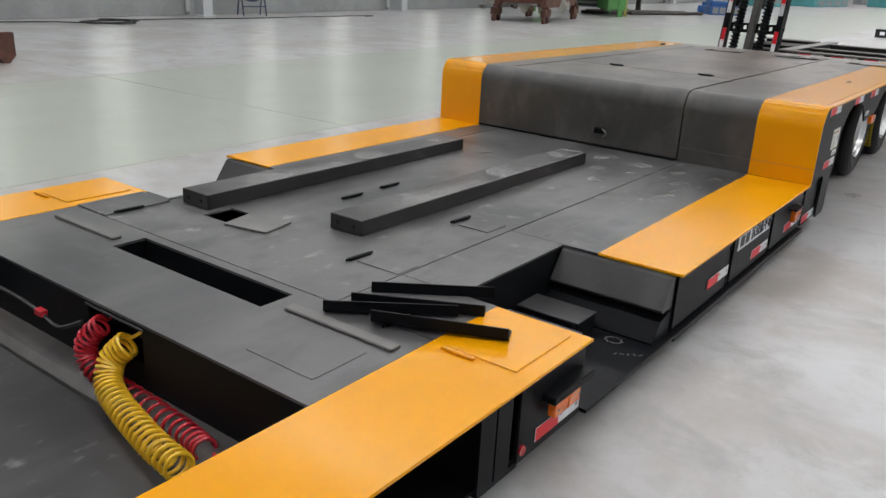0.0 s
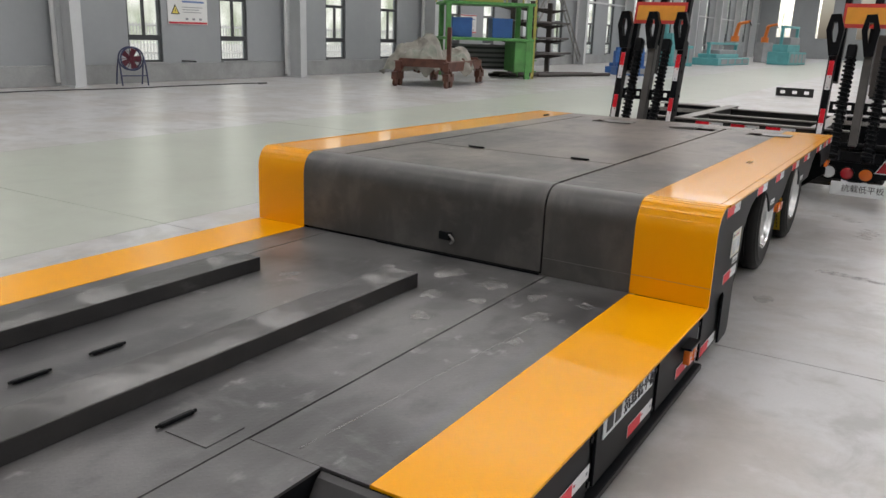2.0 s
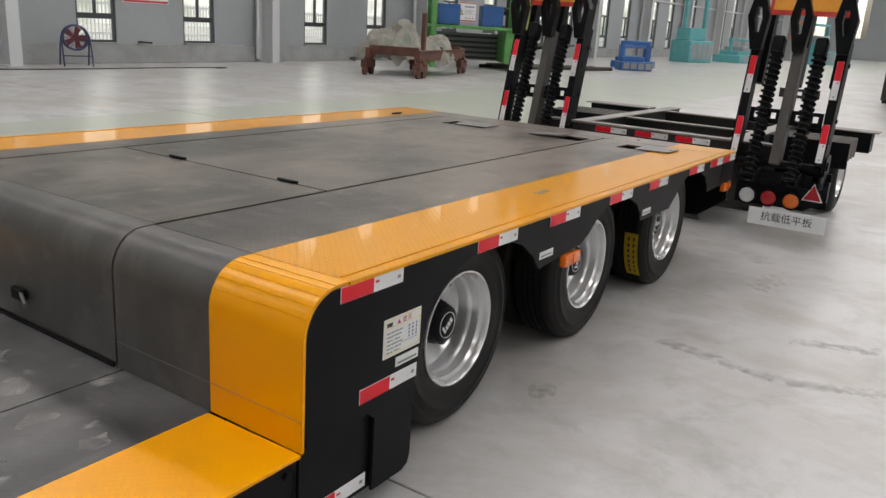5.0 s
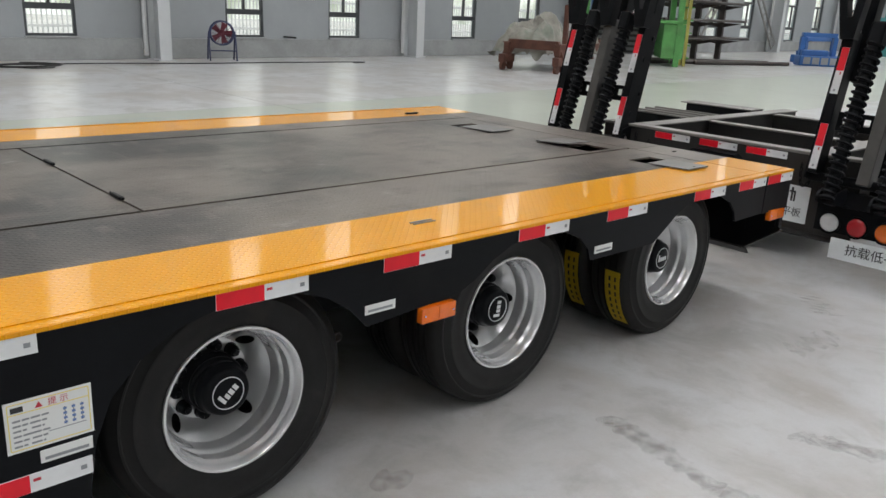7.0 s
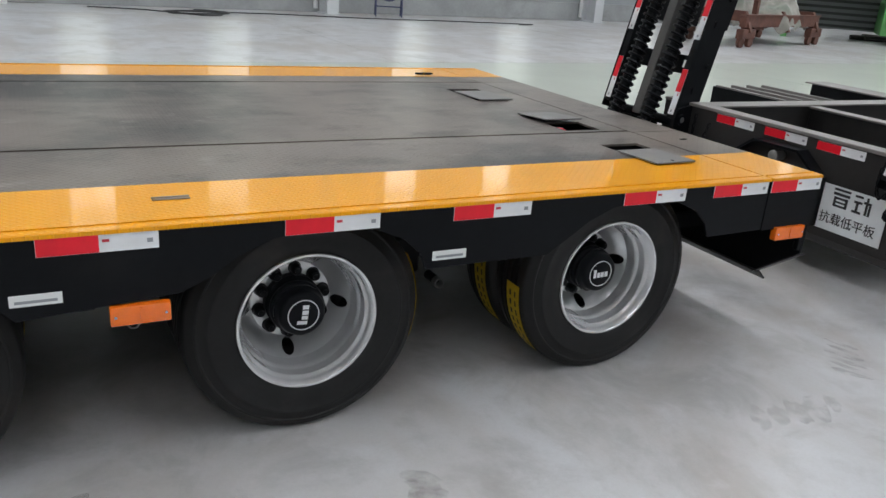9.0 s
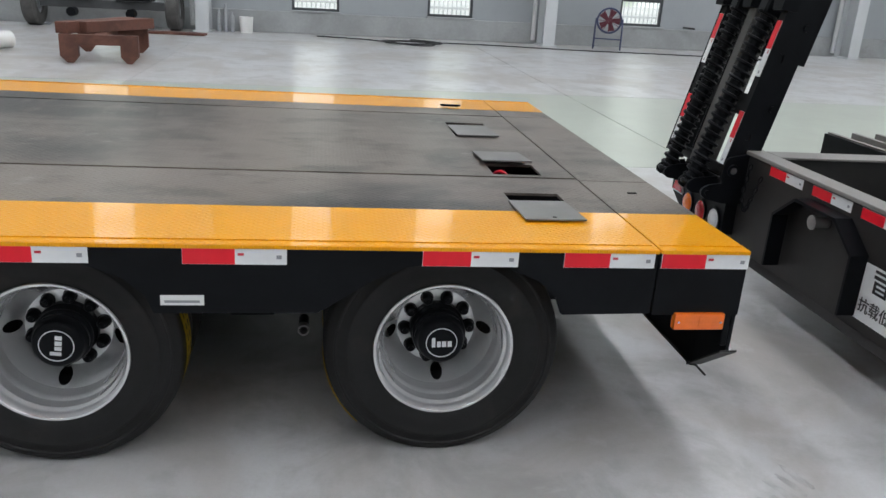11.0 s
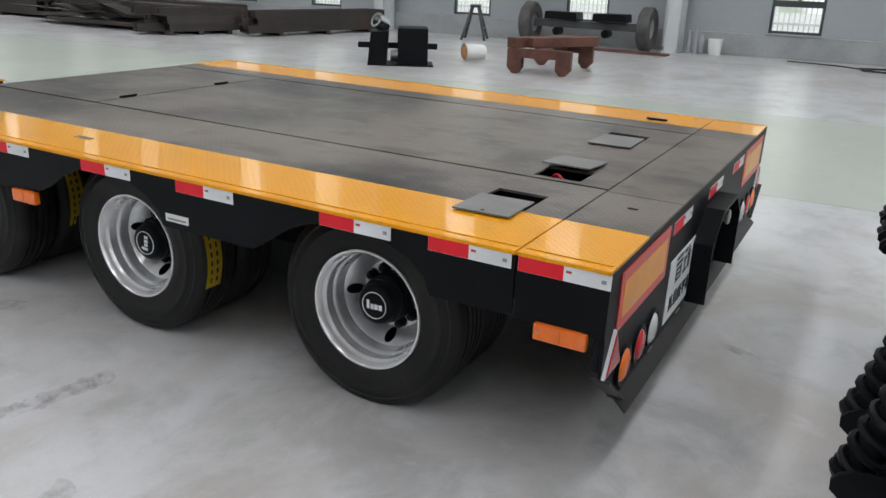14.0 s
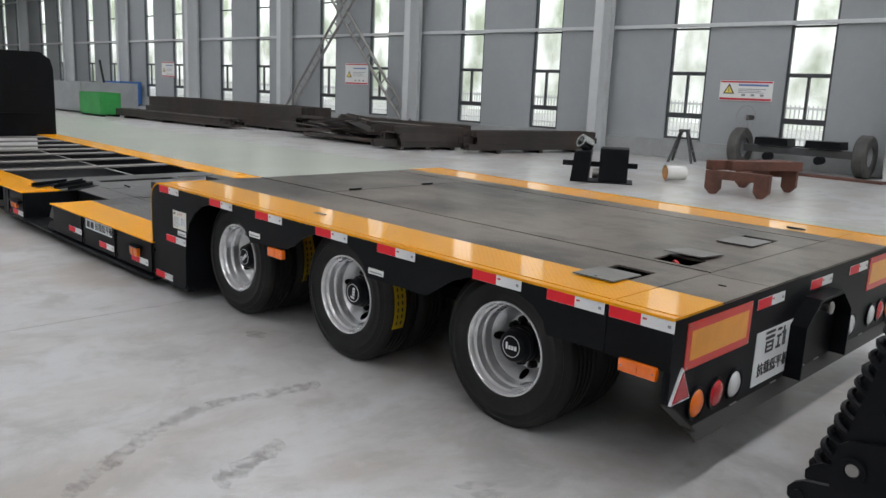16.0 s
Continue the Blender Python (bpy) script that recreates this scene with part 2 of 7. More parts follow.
def worn_deck(name, dark, light, scuff, rough, tread=0.0, scuffs=0.5, pitch=0.028, spec=0.5, seed=0.0):
    """Trodden dark steel plate: soft broad dust, drag streaks along the trailer, small pale scuffs and uneven gloss."""
    m = bpy.data.materials.new(name)
    m.use_nodes = True
    N, L = m.node_tree.nodes, m.node_tree.links
    b = N["Principled BSDF"]
    co = N.new("ShaderNodeTexCoord")

    def layer(scale, lo, hi, most, detail=4.0, stretch=(1, 1, 1)):
        mp, n, r = N.new("ShaderNodeMapping"), N.new("ShaderNodeTexNoise"), N.new("ShaderNodeMapRange")
        mp.inputs["Scale"].default_value, mp.inputs["Location"].default_value = stretch, (seed, 2 * seed, seed)
        n.inputs["Scale"].default_value, n.inputs["Detail"].default_value, n.inputs["Roughness"].default_value = scale, detail, 0.55
        r.interpolation_type = "SMOOTHSTEP"
        r.inputs["From Min"].default_value, r.inputs["From Max"].default_value = lo, hi
        r.inputs["To Max"].default_value = most
        L.new(co.outputs["Object"], mp.inputs["Vector"])
        L.new(mp.outputs[0], n.inputs["Vector"])
        L.new(n.outputs["Fac"], r.inputs["Value"])
        return r.outputs["Result"]

    def mix(fac, a, c):
        x = N.new("ShaderNodeMix")
        x.data_type = "RGBA"
        L.new(fac, x.inputs["Factor"])
        for sock, val in ((x.inputs["A"], a), (x.inputs["B"], c)):
            if isinstance(val, tuple):
                sock.default_value = (*val, 1)
            else:
                L.new(val, sock)
        return x.outputs["Result"]

    col = mix(layer(0.9, 0.36, 0.62, 0.95), dark, light)
    col = mix(layer(2.0, 0.46, 0.72, 0.6, 6, (2.6, 0.5, 1)), col, light)
    col = mix(layer(4.0, 0.48, 0.70, 0.65, 6, (1.4, 0.8, 1)), col, dark)
    col = mix(layer(7.0, 0.54, 0.74, 0.45, 6, (0.7, 1.6, 1)), col, light)
    col = mix(layer(90.0, 0.35, 0.8, 0.22, 3), col, dark)
    if scuffs:
        where = N.new("ShaderNodeMath")
        where.operation = "MULTIPLY"
        L.new(layer(11.0, 0.58, 0.78, scuffs, 6, (1.0, 0.6, 1)), where.inputs[0])
        L.new(layer(1.3, 0.45, 0.62, 1.0, 2), where.inputs[1])
        col = mix(where.outputs[0], col, scuff)
    L.new(col, b.inputs["Base Color"])
    b.inputs["Roughness"].default_value = rough
    b.inputs["Specular IOR Level"].default_value = spec
    if tread:
        tread_relief(m, co, tread, pitch)
    return m


def clear_glass(name, tint=(0.95, 0.98, 0.98)):
    m = bpy.data.materials.new(name)
    m.use_nodes = True
    N, L = m.node_tree.nodes, m.node_tree.links
    N.clear()
    t, g, x, w, p, k, o = (N.new(n) for n in ("ShaderNodeBsdfTransparent", "ShaderNodeBsdfGlossy", "ShaderNodeMixShader", "ShaderNodeLayerWeight", "ShaderNodeMath", "ShaderNodeMath", "ShaderNodeOutputMaterial"))
    t.inputs[0].default_value = (*tint, 1)
    g.inputs["Roughness"].default_value = 0.03
    w.inputs["Blend"].default_value = 0.5
    p.operation, p.inputs[1].default_value = "POWER", 5.0
    k.operation, k.inputs[1].default_value, k.inputs[2].default_value = "MULTIPLY_ADD", 0.5, 0.03
    L.new(w.outputs["Facing"], p.inputs[0])
    L.new(p.outputs[0], k.inputs[0])
    L.new(k.outputs[0], x.inputs[0])
    L.new(t.outputs[0], x.inputs[1])
    L.new(g.outputs[0], x.inputs[2])
    L.new(x.outputs[0], o.inputs[0])
    return m


def worn_concrete(name, colour, warm, dark, rough, amount=1.0):
    """Power-floated concrete: cloudy broad tones, brown dust, dark scuffs and fine grain."""
    m = bpy.data.materials.new(name)
    m.use_nodes = True
    N, L = m.node_tree.nodes, m.node_tree.links
    b = N["Principled BSDF"]
    co = N.new("ShaderNodeTexCoord")

    def cloud(scale, lo, hi, weight, detail=6.0, rough_=0.6, dist=0.5, stretch=None):
        n = N.new("ShaderNodeTexNoise")
        n.inputs["Scale"].default_value, n.inputs["Detail"].default_value = scale, detail
        n.inputs["Roughness"].default_value, n.inputs["Distortion"].default_value = rough_, dist
        if stretch:
            mp = N.new("ShaderNodeMapping")
            mp.inputs["Rotation"].default_value = (0, 0, radians(stretch[0]))
            mp.inputs["Scale"].default_value = (stretch[1], 1, 1)
            L.new(co.outputs["Object"], mp.inputs["Vector"])
            L.new(mp.outputs[0], n.inputs["Vector"])
        else:
            L.new(co.outputs["Object"], n.inputs["Vector"])
        r = N.new("ShaderNodeMapRange")
        r.interpolation_type = "SMOOTHSTEP"
        r.inputs["From Min"].default_value, r.inputs["From Max"].default_value = lo, hi
        r.inputs["To Max"].default_value = min(1.0, weight * amount)
        L.new(n.outputs["Fac"], r.inputs["Value"])
        return r.outputs["Result"]

    def mix(fac, a, c):
        x = N.new("ShaderNodeMix")
        x.data_type = "RGBA"
        L.new(fac, x.inputs["Factor"])
        for sock, val in ((x.inputs["A"], a), (x.inputs["B"], c)):
            if isinstance(val, tuple):
                sock.default_value = (*val, 1)
            else:
                L.new(val, sock)
        return x.outputs["Result"]

    light = tuple(c * 1.12 for c in colour)
    col = mix(cloud(0.45, 0.35, 0.65, 1.0), colour, light)
    col = mix(cloud(0.8, 0.42, 0.68, 0.85, 6, 0.6, 0.6), col, warm)
    col = mix(cloud(2.1, 0.46, 0.70, 0.75, 7, 0.62, 0.5), col, dark)
    col = mix(cloud(1.4, 0.48, 0.70, 0.60, 6, 0.6, 0.3, (35, 0.3)), col, warm)
    col = mix(cloud(6.0, 0.50, 0.74, 0.35, 6, 0.6, 0.2), col, dark)
    col = mix(cloud(3.3, 0.56, 0.72, 0.55, 7, 0.62, 0.4), col, light)
    col = mix(cloud(70.0, 0.35, 0.75, 0.14, 6, 0.7), col, dark)
    L.new(col, b.inputs["Base Color"])
    b.inputs["Roughness"].default_value = rough
    b.inputs["Specular IOR Level"].default_value = 0.42
    nz = N.new("ShaderNodeTexNoise")
    nz.inputs["Scale"].default_value, nz.inputs["Detail"].default_value = 7.0, 4
    L.new(co.outputs["Object"], nz.inputs["Vector"])
    bp = N.new("ShaderNodeBump")
    bp.inputs["Strength"].default_value, bp.inputs["Distance"].default_value = 0.012, 0.01
    L.new(nz.outputs["Fac"], bp.inputs["Height"])
    L.new(bp.outputs["Normal"], b.inputs["Normal"])
    return m


M_FLOOR = worn_concrete("floated_concrete", (0.466, 0.470, 0.478), (0.356, 0.328, 0.300), (0.305, 0.30, 0.292), 0.29, 1.08)
M_LANE = worn_concrete("green_tinted_concrete", (0.375, 0.405, 0.350), (0.355, 0.375, 0.325), (0.335, 0.35, 0.315), 0.30, 0.6)
M_JOINT = surface("joint_filler", (0.10, 0.10, 0.10), 0.8)
M_WALL = surface("grey_cladding", (0.312, 0.332, 0.345), 0.5, var=0.05, scale=0.4, stain=(0.30, 0.315, 0.32), stain_amount=0.4, stain_scale=0.35, stain_width=0.3, bump=0.02, bump_scale=15)
M_DADO = surface("grey_plinth_render", (0.30, 0.31, 0.31), 0.75, var=0.12, scale=1.0, stain=(0.18, 0.18, 0.17), bump=0.1, bump_scale=40)
M_COLUMN = surface("grey_steel_column", (0.55, 0.57, 0.58), 0.42, var=0.05, scale=0.8)
M_FRAME = surface("dark_window_frame", (0.045, 0.05, 0.055), 0.4, var=0.1)
M_GLASS = clear_glass("window_glass")
M_ROOF = surface("roof_sheet", (0.55, 0.57, 0.58), 0.6, var=0.05, scale=0.5)
M_SKYLIGHT = surface("translucent_sheet", (0.75, 0.77, 0.78), 0.5, var=0.03)
M_OUTSIDE = surface("pale_paving", (0.5, 0.5, 0.48), 0.8, var=0.1, scale=0.3)
M_FENCE = surface("pale_fence_paint", (0.62, 0.63, 0.63), 0.5, var=0.04)


def glowing_haze(name, low, high):
    """Glowing haze outside the windows: soft pale foliage and buildings below, brighter sky above."""
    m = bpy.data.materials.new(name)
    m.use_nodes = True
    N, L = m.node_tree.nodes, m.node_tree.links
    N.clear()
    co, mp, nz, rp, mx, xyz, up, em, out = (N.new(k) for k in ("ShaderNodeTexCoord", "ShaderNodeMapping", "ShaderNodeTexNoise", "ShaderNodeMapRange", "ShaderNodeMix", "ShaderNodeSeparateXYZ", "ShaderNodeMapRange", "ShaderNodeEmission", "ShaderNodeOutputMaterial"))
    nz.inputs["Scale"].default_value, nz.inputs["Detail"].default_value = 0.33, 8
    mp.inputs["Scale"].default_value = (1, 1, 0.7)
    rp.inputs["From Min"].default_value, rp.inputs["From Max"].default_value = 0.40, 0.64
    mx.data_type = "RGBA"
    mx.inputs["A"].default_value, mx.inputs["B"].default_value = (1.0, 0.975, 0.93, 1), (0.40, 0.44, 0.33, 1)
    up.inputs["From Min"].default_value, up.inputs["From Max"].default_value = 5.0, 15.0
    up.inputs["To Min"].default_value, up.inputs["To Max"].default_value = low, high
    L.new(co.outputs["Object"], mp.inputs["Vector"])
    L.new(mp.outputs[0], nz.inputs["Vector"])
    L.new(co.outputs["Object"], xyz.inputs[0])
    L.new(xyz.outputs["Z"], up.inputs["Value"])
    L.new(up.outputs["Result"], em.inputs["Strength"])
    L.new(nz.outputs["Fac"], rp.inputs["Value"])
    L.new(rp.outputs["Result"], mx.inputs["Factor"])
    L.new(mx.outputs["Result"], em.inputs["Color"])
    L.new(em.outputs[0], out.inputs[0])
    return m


M_DIRT = surface("dried_mud", (0.345, 0.315, 0.29), 0.7, var=0.15, scale=14)
def patchy(m, scale, lo, hi, most):
    """Lets the ground show through a thin film in irregular patches."""
    N, L = m.node_tree.nodes, m.node_tree.links
    b = N["Principled BSDF"]
    co, nz, rp = N.new("ShaderNodeTexCoord"), N.new("ShaderNodeTexNoise"), N.new("ShaderNodeMapRange")
    nz.inputs["Scale"].default_value, nz.inputs["Detail"].default_value = scale, 6
    rp.interpolation_type = "SMOOTHSTEP"
    rp.inputs["From Min"].default_value, rp.inputs["From Max"].default_value = lo, hi
    rp.inputs["To Max"].default_value = most
    L.new(co.outputs["Object"], nz.inputs["Vector"])
    L.new(nz.outputs["Fac"], rp.inputs["Value"])
    L.new(rp.outputs["Result"], b.inputs["Alpha"])
    return m


patchy(M_DIRT, 14.0, 0.30, 0.75, 0.13)
# Emission grows upwards so the windows and their reflections read as daylight.
M_GLOW_HAZE = glowing_haze("glowing_hazy_distance", 1.35, 2.2)

M_DECK = worn_deck("dusty_dark_deck_plate", (0.026, 0.022, 0.020), (0.172, 0.144, 0.123), (0.30, 0.275, 0.25), 0.37, 0.42, 0.6, 0.024, 0.36)
M_DECK_LOW = worn_deck("dusty_grey_deck_plate", (0.034, 0.034, 0.036), (0.138, 0.136, 0.136), (0.38, 0.375, 0.37), 0.35, 0.08, 0.85, 0.024, 0.5, 3.0)
M_DECK_FRONT = worn_deck("smooth_grey_deck_plate", (0.050, 0.050, 0.052), (0.115, 0.113, 0.113), (0.30, 0.295, 0.29), 0.31, 0.0, 0.35, 0.024, 0.55, 5.0)
M_DECK_SMOOTH = worn_deck("dark_bent_plate", (0.046, 0.044, 0.043), (0.128, 0.119, 0.112), (0.24, 0.225, 0.21), 0.40, 0.0, 0.12, 0.024, 0.6, 7.0)
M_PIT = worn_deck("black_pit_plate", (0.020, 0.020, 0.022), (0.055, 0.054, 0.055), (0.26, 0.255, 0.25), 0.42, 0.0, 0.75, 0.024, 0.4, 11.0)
M_BEAM = worn_deck("dusty_black_beam", (0.012, 0.012, 0.013), (0.034, 0.033, 0.033), (0.22, 0.215, 0.21), 0.36, 0.0, 0.45, 0.024, 0.45, 9.0)
M_DUSTY = surface("dusty_steel_top", (0.20, 0.188, 0.176), 0.5, var=0.12, scale=2.0, stain=(0.12, 0.11, 0.10), stain_amount=0.6, stain_scale=2.4, stain_width=0.3)
M_BLACK = surface("black_chassis_paint", (0.0055, 0.0062, 0.0078), 0.42, var=0.2, scale=2.5, stain=(0.018, 0.017, 0.016), stain_amount=0.35, stain_scale=2.0, stain_at=0.58, spec=0.11)
M_YELLOW = surface("yellow_gloss_paint", (0.80, 0.335, 0.001), 0.27, var=0.025, scale=1.2, stain=(0.70, 0.285, 0.003), stain_amount=0.3, stain_scale=1.6, stain_width=0.3, spec=0.16, grain_mix=0.5, coat=0.18)
M_YELLOW_TREAD = surface("yellow_chequer_plate", (0.77, 0.325, 0.001), 0.30, var=0.025, scale=1.2, stain=(0.70, 0.29, 0.003), stain_amount=0.25, stain_scale=1.6, stain_width=0.3, tread=0.8, tread_pitch=0.022, spec=0.10, coat=0.58, grain_mix=0.5)
M_YELLOW_TREAD.node_tree.nodes["Principled BSDF"].inputs["Coat Roughness"].default_value = 0.065
M_LID = surface("grey_worn_lid", (0.15, 0.145, 0.14), 0.45, var=0.12, scale=5, stain=(0.22, 0.21, 0.20))
M_YELLOW_LOW = surface("yellow_low_chequer_plate", (0.80, 0.335, 0.001), 0.27, var=0.025, scale=1.2, stain=(0.70, 0.285, 0.003), stain_amount=0.3, stain_scale=1.6, stain_width=0.3, tread=0.12, tread_pitch=0.022, spec=0.15, coat=0.12, grain_mix=0.5)
M_GREY_RAIL = surface("dusty_grey_rail_paint", (0.075, 0.072, 0.068), 0.45, var=0.2, scale=2.0, stain=(0.12, 0.11, 0.10), stain_amount=0.4)
# Near-black: painted shade in joints, holes and the hose opening; also plain dark parts.
M_SHADE_BLACK = surface("near_black_shade_and_parts", (0.008, 0.008, 0.008), 0.8)
M_RED_TAPE = surface("red_reflective_tape", (0.76, 0.010, 0.026), 0.4, var=0.06, scale=8, coat=0.1, bump=0.06, bump_scale=300, spec=0.35)
M_WHITE_TAPE = surface("white_reflective_tape", (0.74, 0.75, 0.765), 0.4, var=0.06, scale=8, coat=0.1, bump=0.06, bump_scale=300, spec=0.35)
M_PRINT_RED = surface("red_print", (0.5, 0.03, 0.05), 0.5, var=0.05)
M_PRINT_GREY = surface("grey_print", (0.25, 0.26, 0.28), 0.5, var=0.05)
M_PRINT_DARK = surface("black_print", (0.02, 0.02, 0.022), 0.5, var=0.05)
M_LABEL = surface("white_label", (0.72, 0.73, 0.72), 0.45, var=0.03)
M_LABEL_EDGE = surface("yellow_label_edge", (0.75, 0.6, 0.12), 0.45, var=0.03)
M_PLATE = surface("white_plate", (0.70, 0.73, 0.74), 0.4, var=0.05, scale=6)
M_TYRE = surface("tyre_rubber", (0.0130, 0.0130, 0.0135), 0.55, var=0.18, scale=4, stain=(0.050, 0.042, 0.036), stain_amount=0.45, stain_scale=3.5, stain_at=0.54, stain_width=0.25, bump=0.05, bump_scale=120, spec=0.24)
M_SCUFF = surface("pale_scuff", (0.44, 0.43, 0.42), 0.6, var=0.15, scale=14)
patchy(M_SCUFF, 16.0, 0.36, 0.78, 0.36)
# Pale film for beam tops: grey dust smears plus sheen painted as colour.
M_DUST_SHEEN = surface("grey_dust_sheen_film", (0.40, 0.395, 0.39), 0.5, var=0.15, scale=6)
patchy(M_DUST_SHEEN, 5.5, 0.40, 0.75, 0.36)
M_SCRATCH = surface("pale_scratch", (0.44, 0.43, 0.42), 0.6, var=0.15, scale=14)
patchy(M_SCRATCH, 9.0, 0.30, 0.75, 0.26)
M_TYRE_LABEL = surface("yellow_tyre_label", (0.72, 0.52, 0.03), 0.45, var=0.04)
M_RIM = surface("silver_rim_paint", (0.73, 0.735, 0.745), 0.26, metal=0.70, var=0.03, scale=6, grain_mix=0.6)
M_AMBER = surface("amber_lens", (0.82, 0.16, 0.008), 0.18, var=0.06, scale=20, coat=0.6, bump=0.2, bump_scale=150)
M_RED_LENS = surface("red_lens", (0.45, 0.012, 0.02), 0.18, var=0.06, scale=20, coat=0.6, bump=0.2, bump_scale=150)
M_CLEAR_LENS = surface("clear_lens", (0.6, 0.62, 0.63), 0.12, var=0.05, scale=20, coat=0.8, bump=0.2, bump_scale=150)
M_ORANGE_PANEL = surface("orange_reflective_panel", (0.80, 0.33, 0.02), 0.35, var=0.05, scale=10, coat=0.3)
M_RED_PANEL = surface("red_panel_border", (0.62, 0.035, 0.025), 0.35, var=0.05, scale=10, coat=0.3)
M_STEEL = surface("bare_steel", (0.33, 0.32, 0.31), 0.4, metal=0.8, var=0.15, scale=6)
M_CHROME = surface("bright_steel", (0.6, 0.6, 0.6), 0.2, metal=1.0, var=0.05)
M_RUST = surface("rusty_brown_steel", (0.105, 0.040, 0.026), 0.7, var=0.3, scale=4, stain=(0.05, 0.03, 0.024), stain_amount=0.6, stain_scale=4, bump=0.1, bump_scale=80)
M_RUST_BEAM = surface("dark_mill_steel", (0.036, 0.029, 0.026), 0.6, var=0.25, scale=1.6, stain=(0.066, 0.037, 0.026), stain_amount=0.55, stain_scale=1.2, stain_at=0.48, per_object=0.25)
M_HOSE_RED = surface("red_air_hose", (0.50, 0.015, 0.03), 0.3, var=0.08, scale=15, coat=0.3)
M_HOSE_YELLOW = surface("yellow_air_hose", (0.78, 0.47, 0.02), 0.3, var=0.08, scale=15, coat=0.3)
M_CABLE = surface("black_cable", (0.02, 0.02, 0.02), 0.5, var=0.1)
M_GREEN = surface("green_machine_paint", (0.10, 0.32, 0.09), 0.5, var=0.15, scale=3, stain=(0.14, 0.20, 0.10), stain_amount=0.5)
M_DULL_YELLOW = surface("dull_yellow_rail_paint", (0.46, 0.40, 0.10), 0.5, var=0.12)
M_GREEN_BOX = surface("green_box_paint", (0.03, 0.26, 0.06), 0.45, var=0.12)
M_BLUE = surface("blue_machine_paint", (0.03, 0.12, 0.35), 0.45, var=0.12)
M_TEAL = surface("teal_machine_paint", (0.10, 0.36, 0.38), 0.45, var=0.1)
M_ORANGE = surface("orange_robot_paint", (0.75, 0.2, 0.03), 0.45, var=0.1)
M_TARP = surface("pale_tarpaulin", (0.25, 0.24, 0.21), 0.7, var=0.25, scale=3, stain=(0.14, 0.19, 0.15), stain_amount=0.8, stain_scale=1.4, stain_at=0.48)
M_GREYBOX = surface("grey_cabinet_paint", (0.28, 0.29, 0.30), 0.5, var=0.08)
M_BUCKET = surface("white_plastic", (0.68, 0.68, 0.66), 0.45, var=0.06)
M_ORANGE_RUST = surface("dried_orange_paint", (0.45, 0.22, 0.08), 0.6, var=0.2, scale=6)
M_SIGN_BLUE = surface("blue_print", (0.12, 0.2, 0.42), 0.5, var=0.04)
M_FAN_RED = surface("dark_red_fan", (0.13, 0.018, 0.035), 0.4, var=0.1)
M_FAN_BLUE = surface("dark_blue_frame", (0.03, 0.04, 0.10), 0.45, var=0.1)
M_TYRE_DUSTY = surface("dusty_grey_rubber", (0.085, 0.083, 0.08), 0.75, var=0.2, scale=4, spec=0.2)
M_DARK_GREY = surface("dark_grey_paint", (0.055, 0.057, 0.06), 0.5, var=0.15, scale=3)
M_BRACE = surface("weathered_brace_paint", (0.24, 0.235, 0.225), 0.5, var=0.1, scale=2)
M_FRAME_DUSTY = surface("dusty_black_frame_paint", (0.017, 0.016, 0.0155), 0.5, var=0.25, scale=2.0, stain=(0.045, 0.041, 0.037), stain_amount=0.45, stain_scale=1.6, stain_at=0.5, stain_width=0.3)

# ---- the hall ----
HALL_X0, HALL_X1, HALL_Y0, HALL_Y1, HALL_H = -18.02, 15.0, -66.0, 96.0, 10.2
BAY = 8.24
BAYS = range(-9, 11)
WINDOW_STARTS = [10.63 + BAY * k + d for k in BAYS for d in (0.0, 3.29)]
WIN_W, WIN_Z0, WIN_Z1 = 1.13, 0.54, 8.2

floor = new("floor", mesh_of("floor", box(-70, -110, -0.3, 70, 110, -0.012), M_JOINT))
tagged(floor, "polished grey concrete hall floor with saw-cut joints", "floor", kind="structure")
x_cuts = [-18.4, -9.0, -4.55, 7.45, 15.4]
y_cuts = [0.52 + 6.1 * k for k in range(-11, 17)]
for xa, xb in zip(x_cuts, x_cuts[1:]):
    for ya, yb in zip(y_cuts, y_cuts[1:]):
        part("floor_slab", box(xa + 0.004, ya + 0.004, -0.2, xb - 0.004, yb - 0.004, 0.0, 0.003), M_LANE if xa == -9.0 else M_FLOOR, floor)


def long_wall(name, x_in, x_out, label):
    holes = [(y, WIN_Z0, y + WIN_W, WIN_Z1) for y in WINDOW_STARTS]
    ob = new(name, mesh_of(name, pierced("x", x_in, x_out, HALL_Y0, 0.5, HALL_Y1, HALL_H, holes), M_WALL))
    return tagged(ob, label, "wall", kind="structure")


long_wall("wall_west", HALL_X0, HALL_X0 - 0.22, "pale grey clad hall wall with tall narrow windows")
long_wall("wall_east", HALL_X1, HALL_X1 + 0.22, "pale grey clad hall wall with tall narrow windows")
for name, ya, yb in (("wall_north", HALL_Y1, HALL_Y1 + 0.22), ("wall_south", HALL_Y0 - 0.22, HALL_Y0)):
    holes = [(x, 2.2, x + 1.5, 6.4) for x in np.arange(-16.0, 13.5, 4.1).tolist()]
    ob = new(name, mesh_of(name, pierced("y", ya, yb, HALL_X0 - 0.22, 0.0, HALL_X1 + 0.22, HALL_H, holes), M_WALL))
    tagged(ob, "pale grey clad end wall with tall windows", "wall", kind="structure")
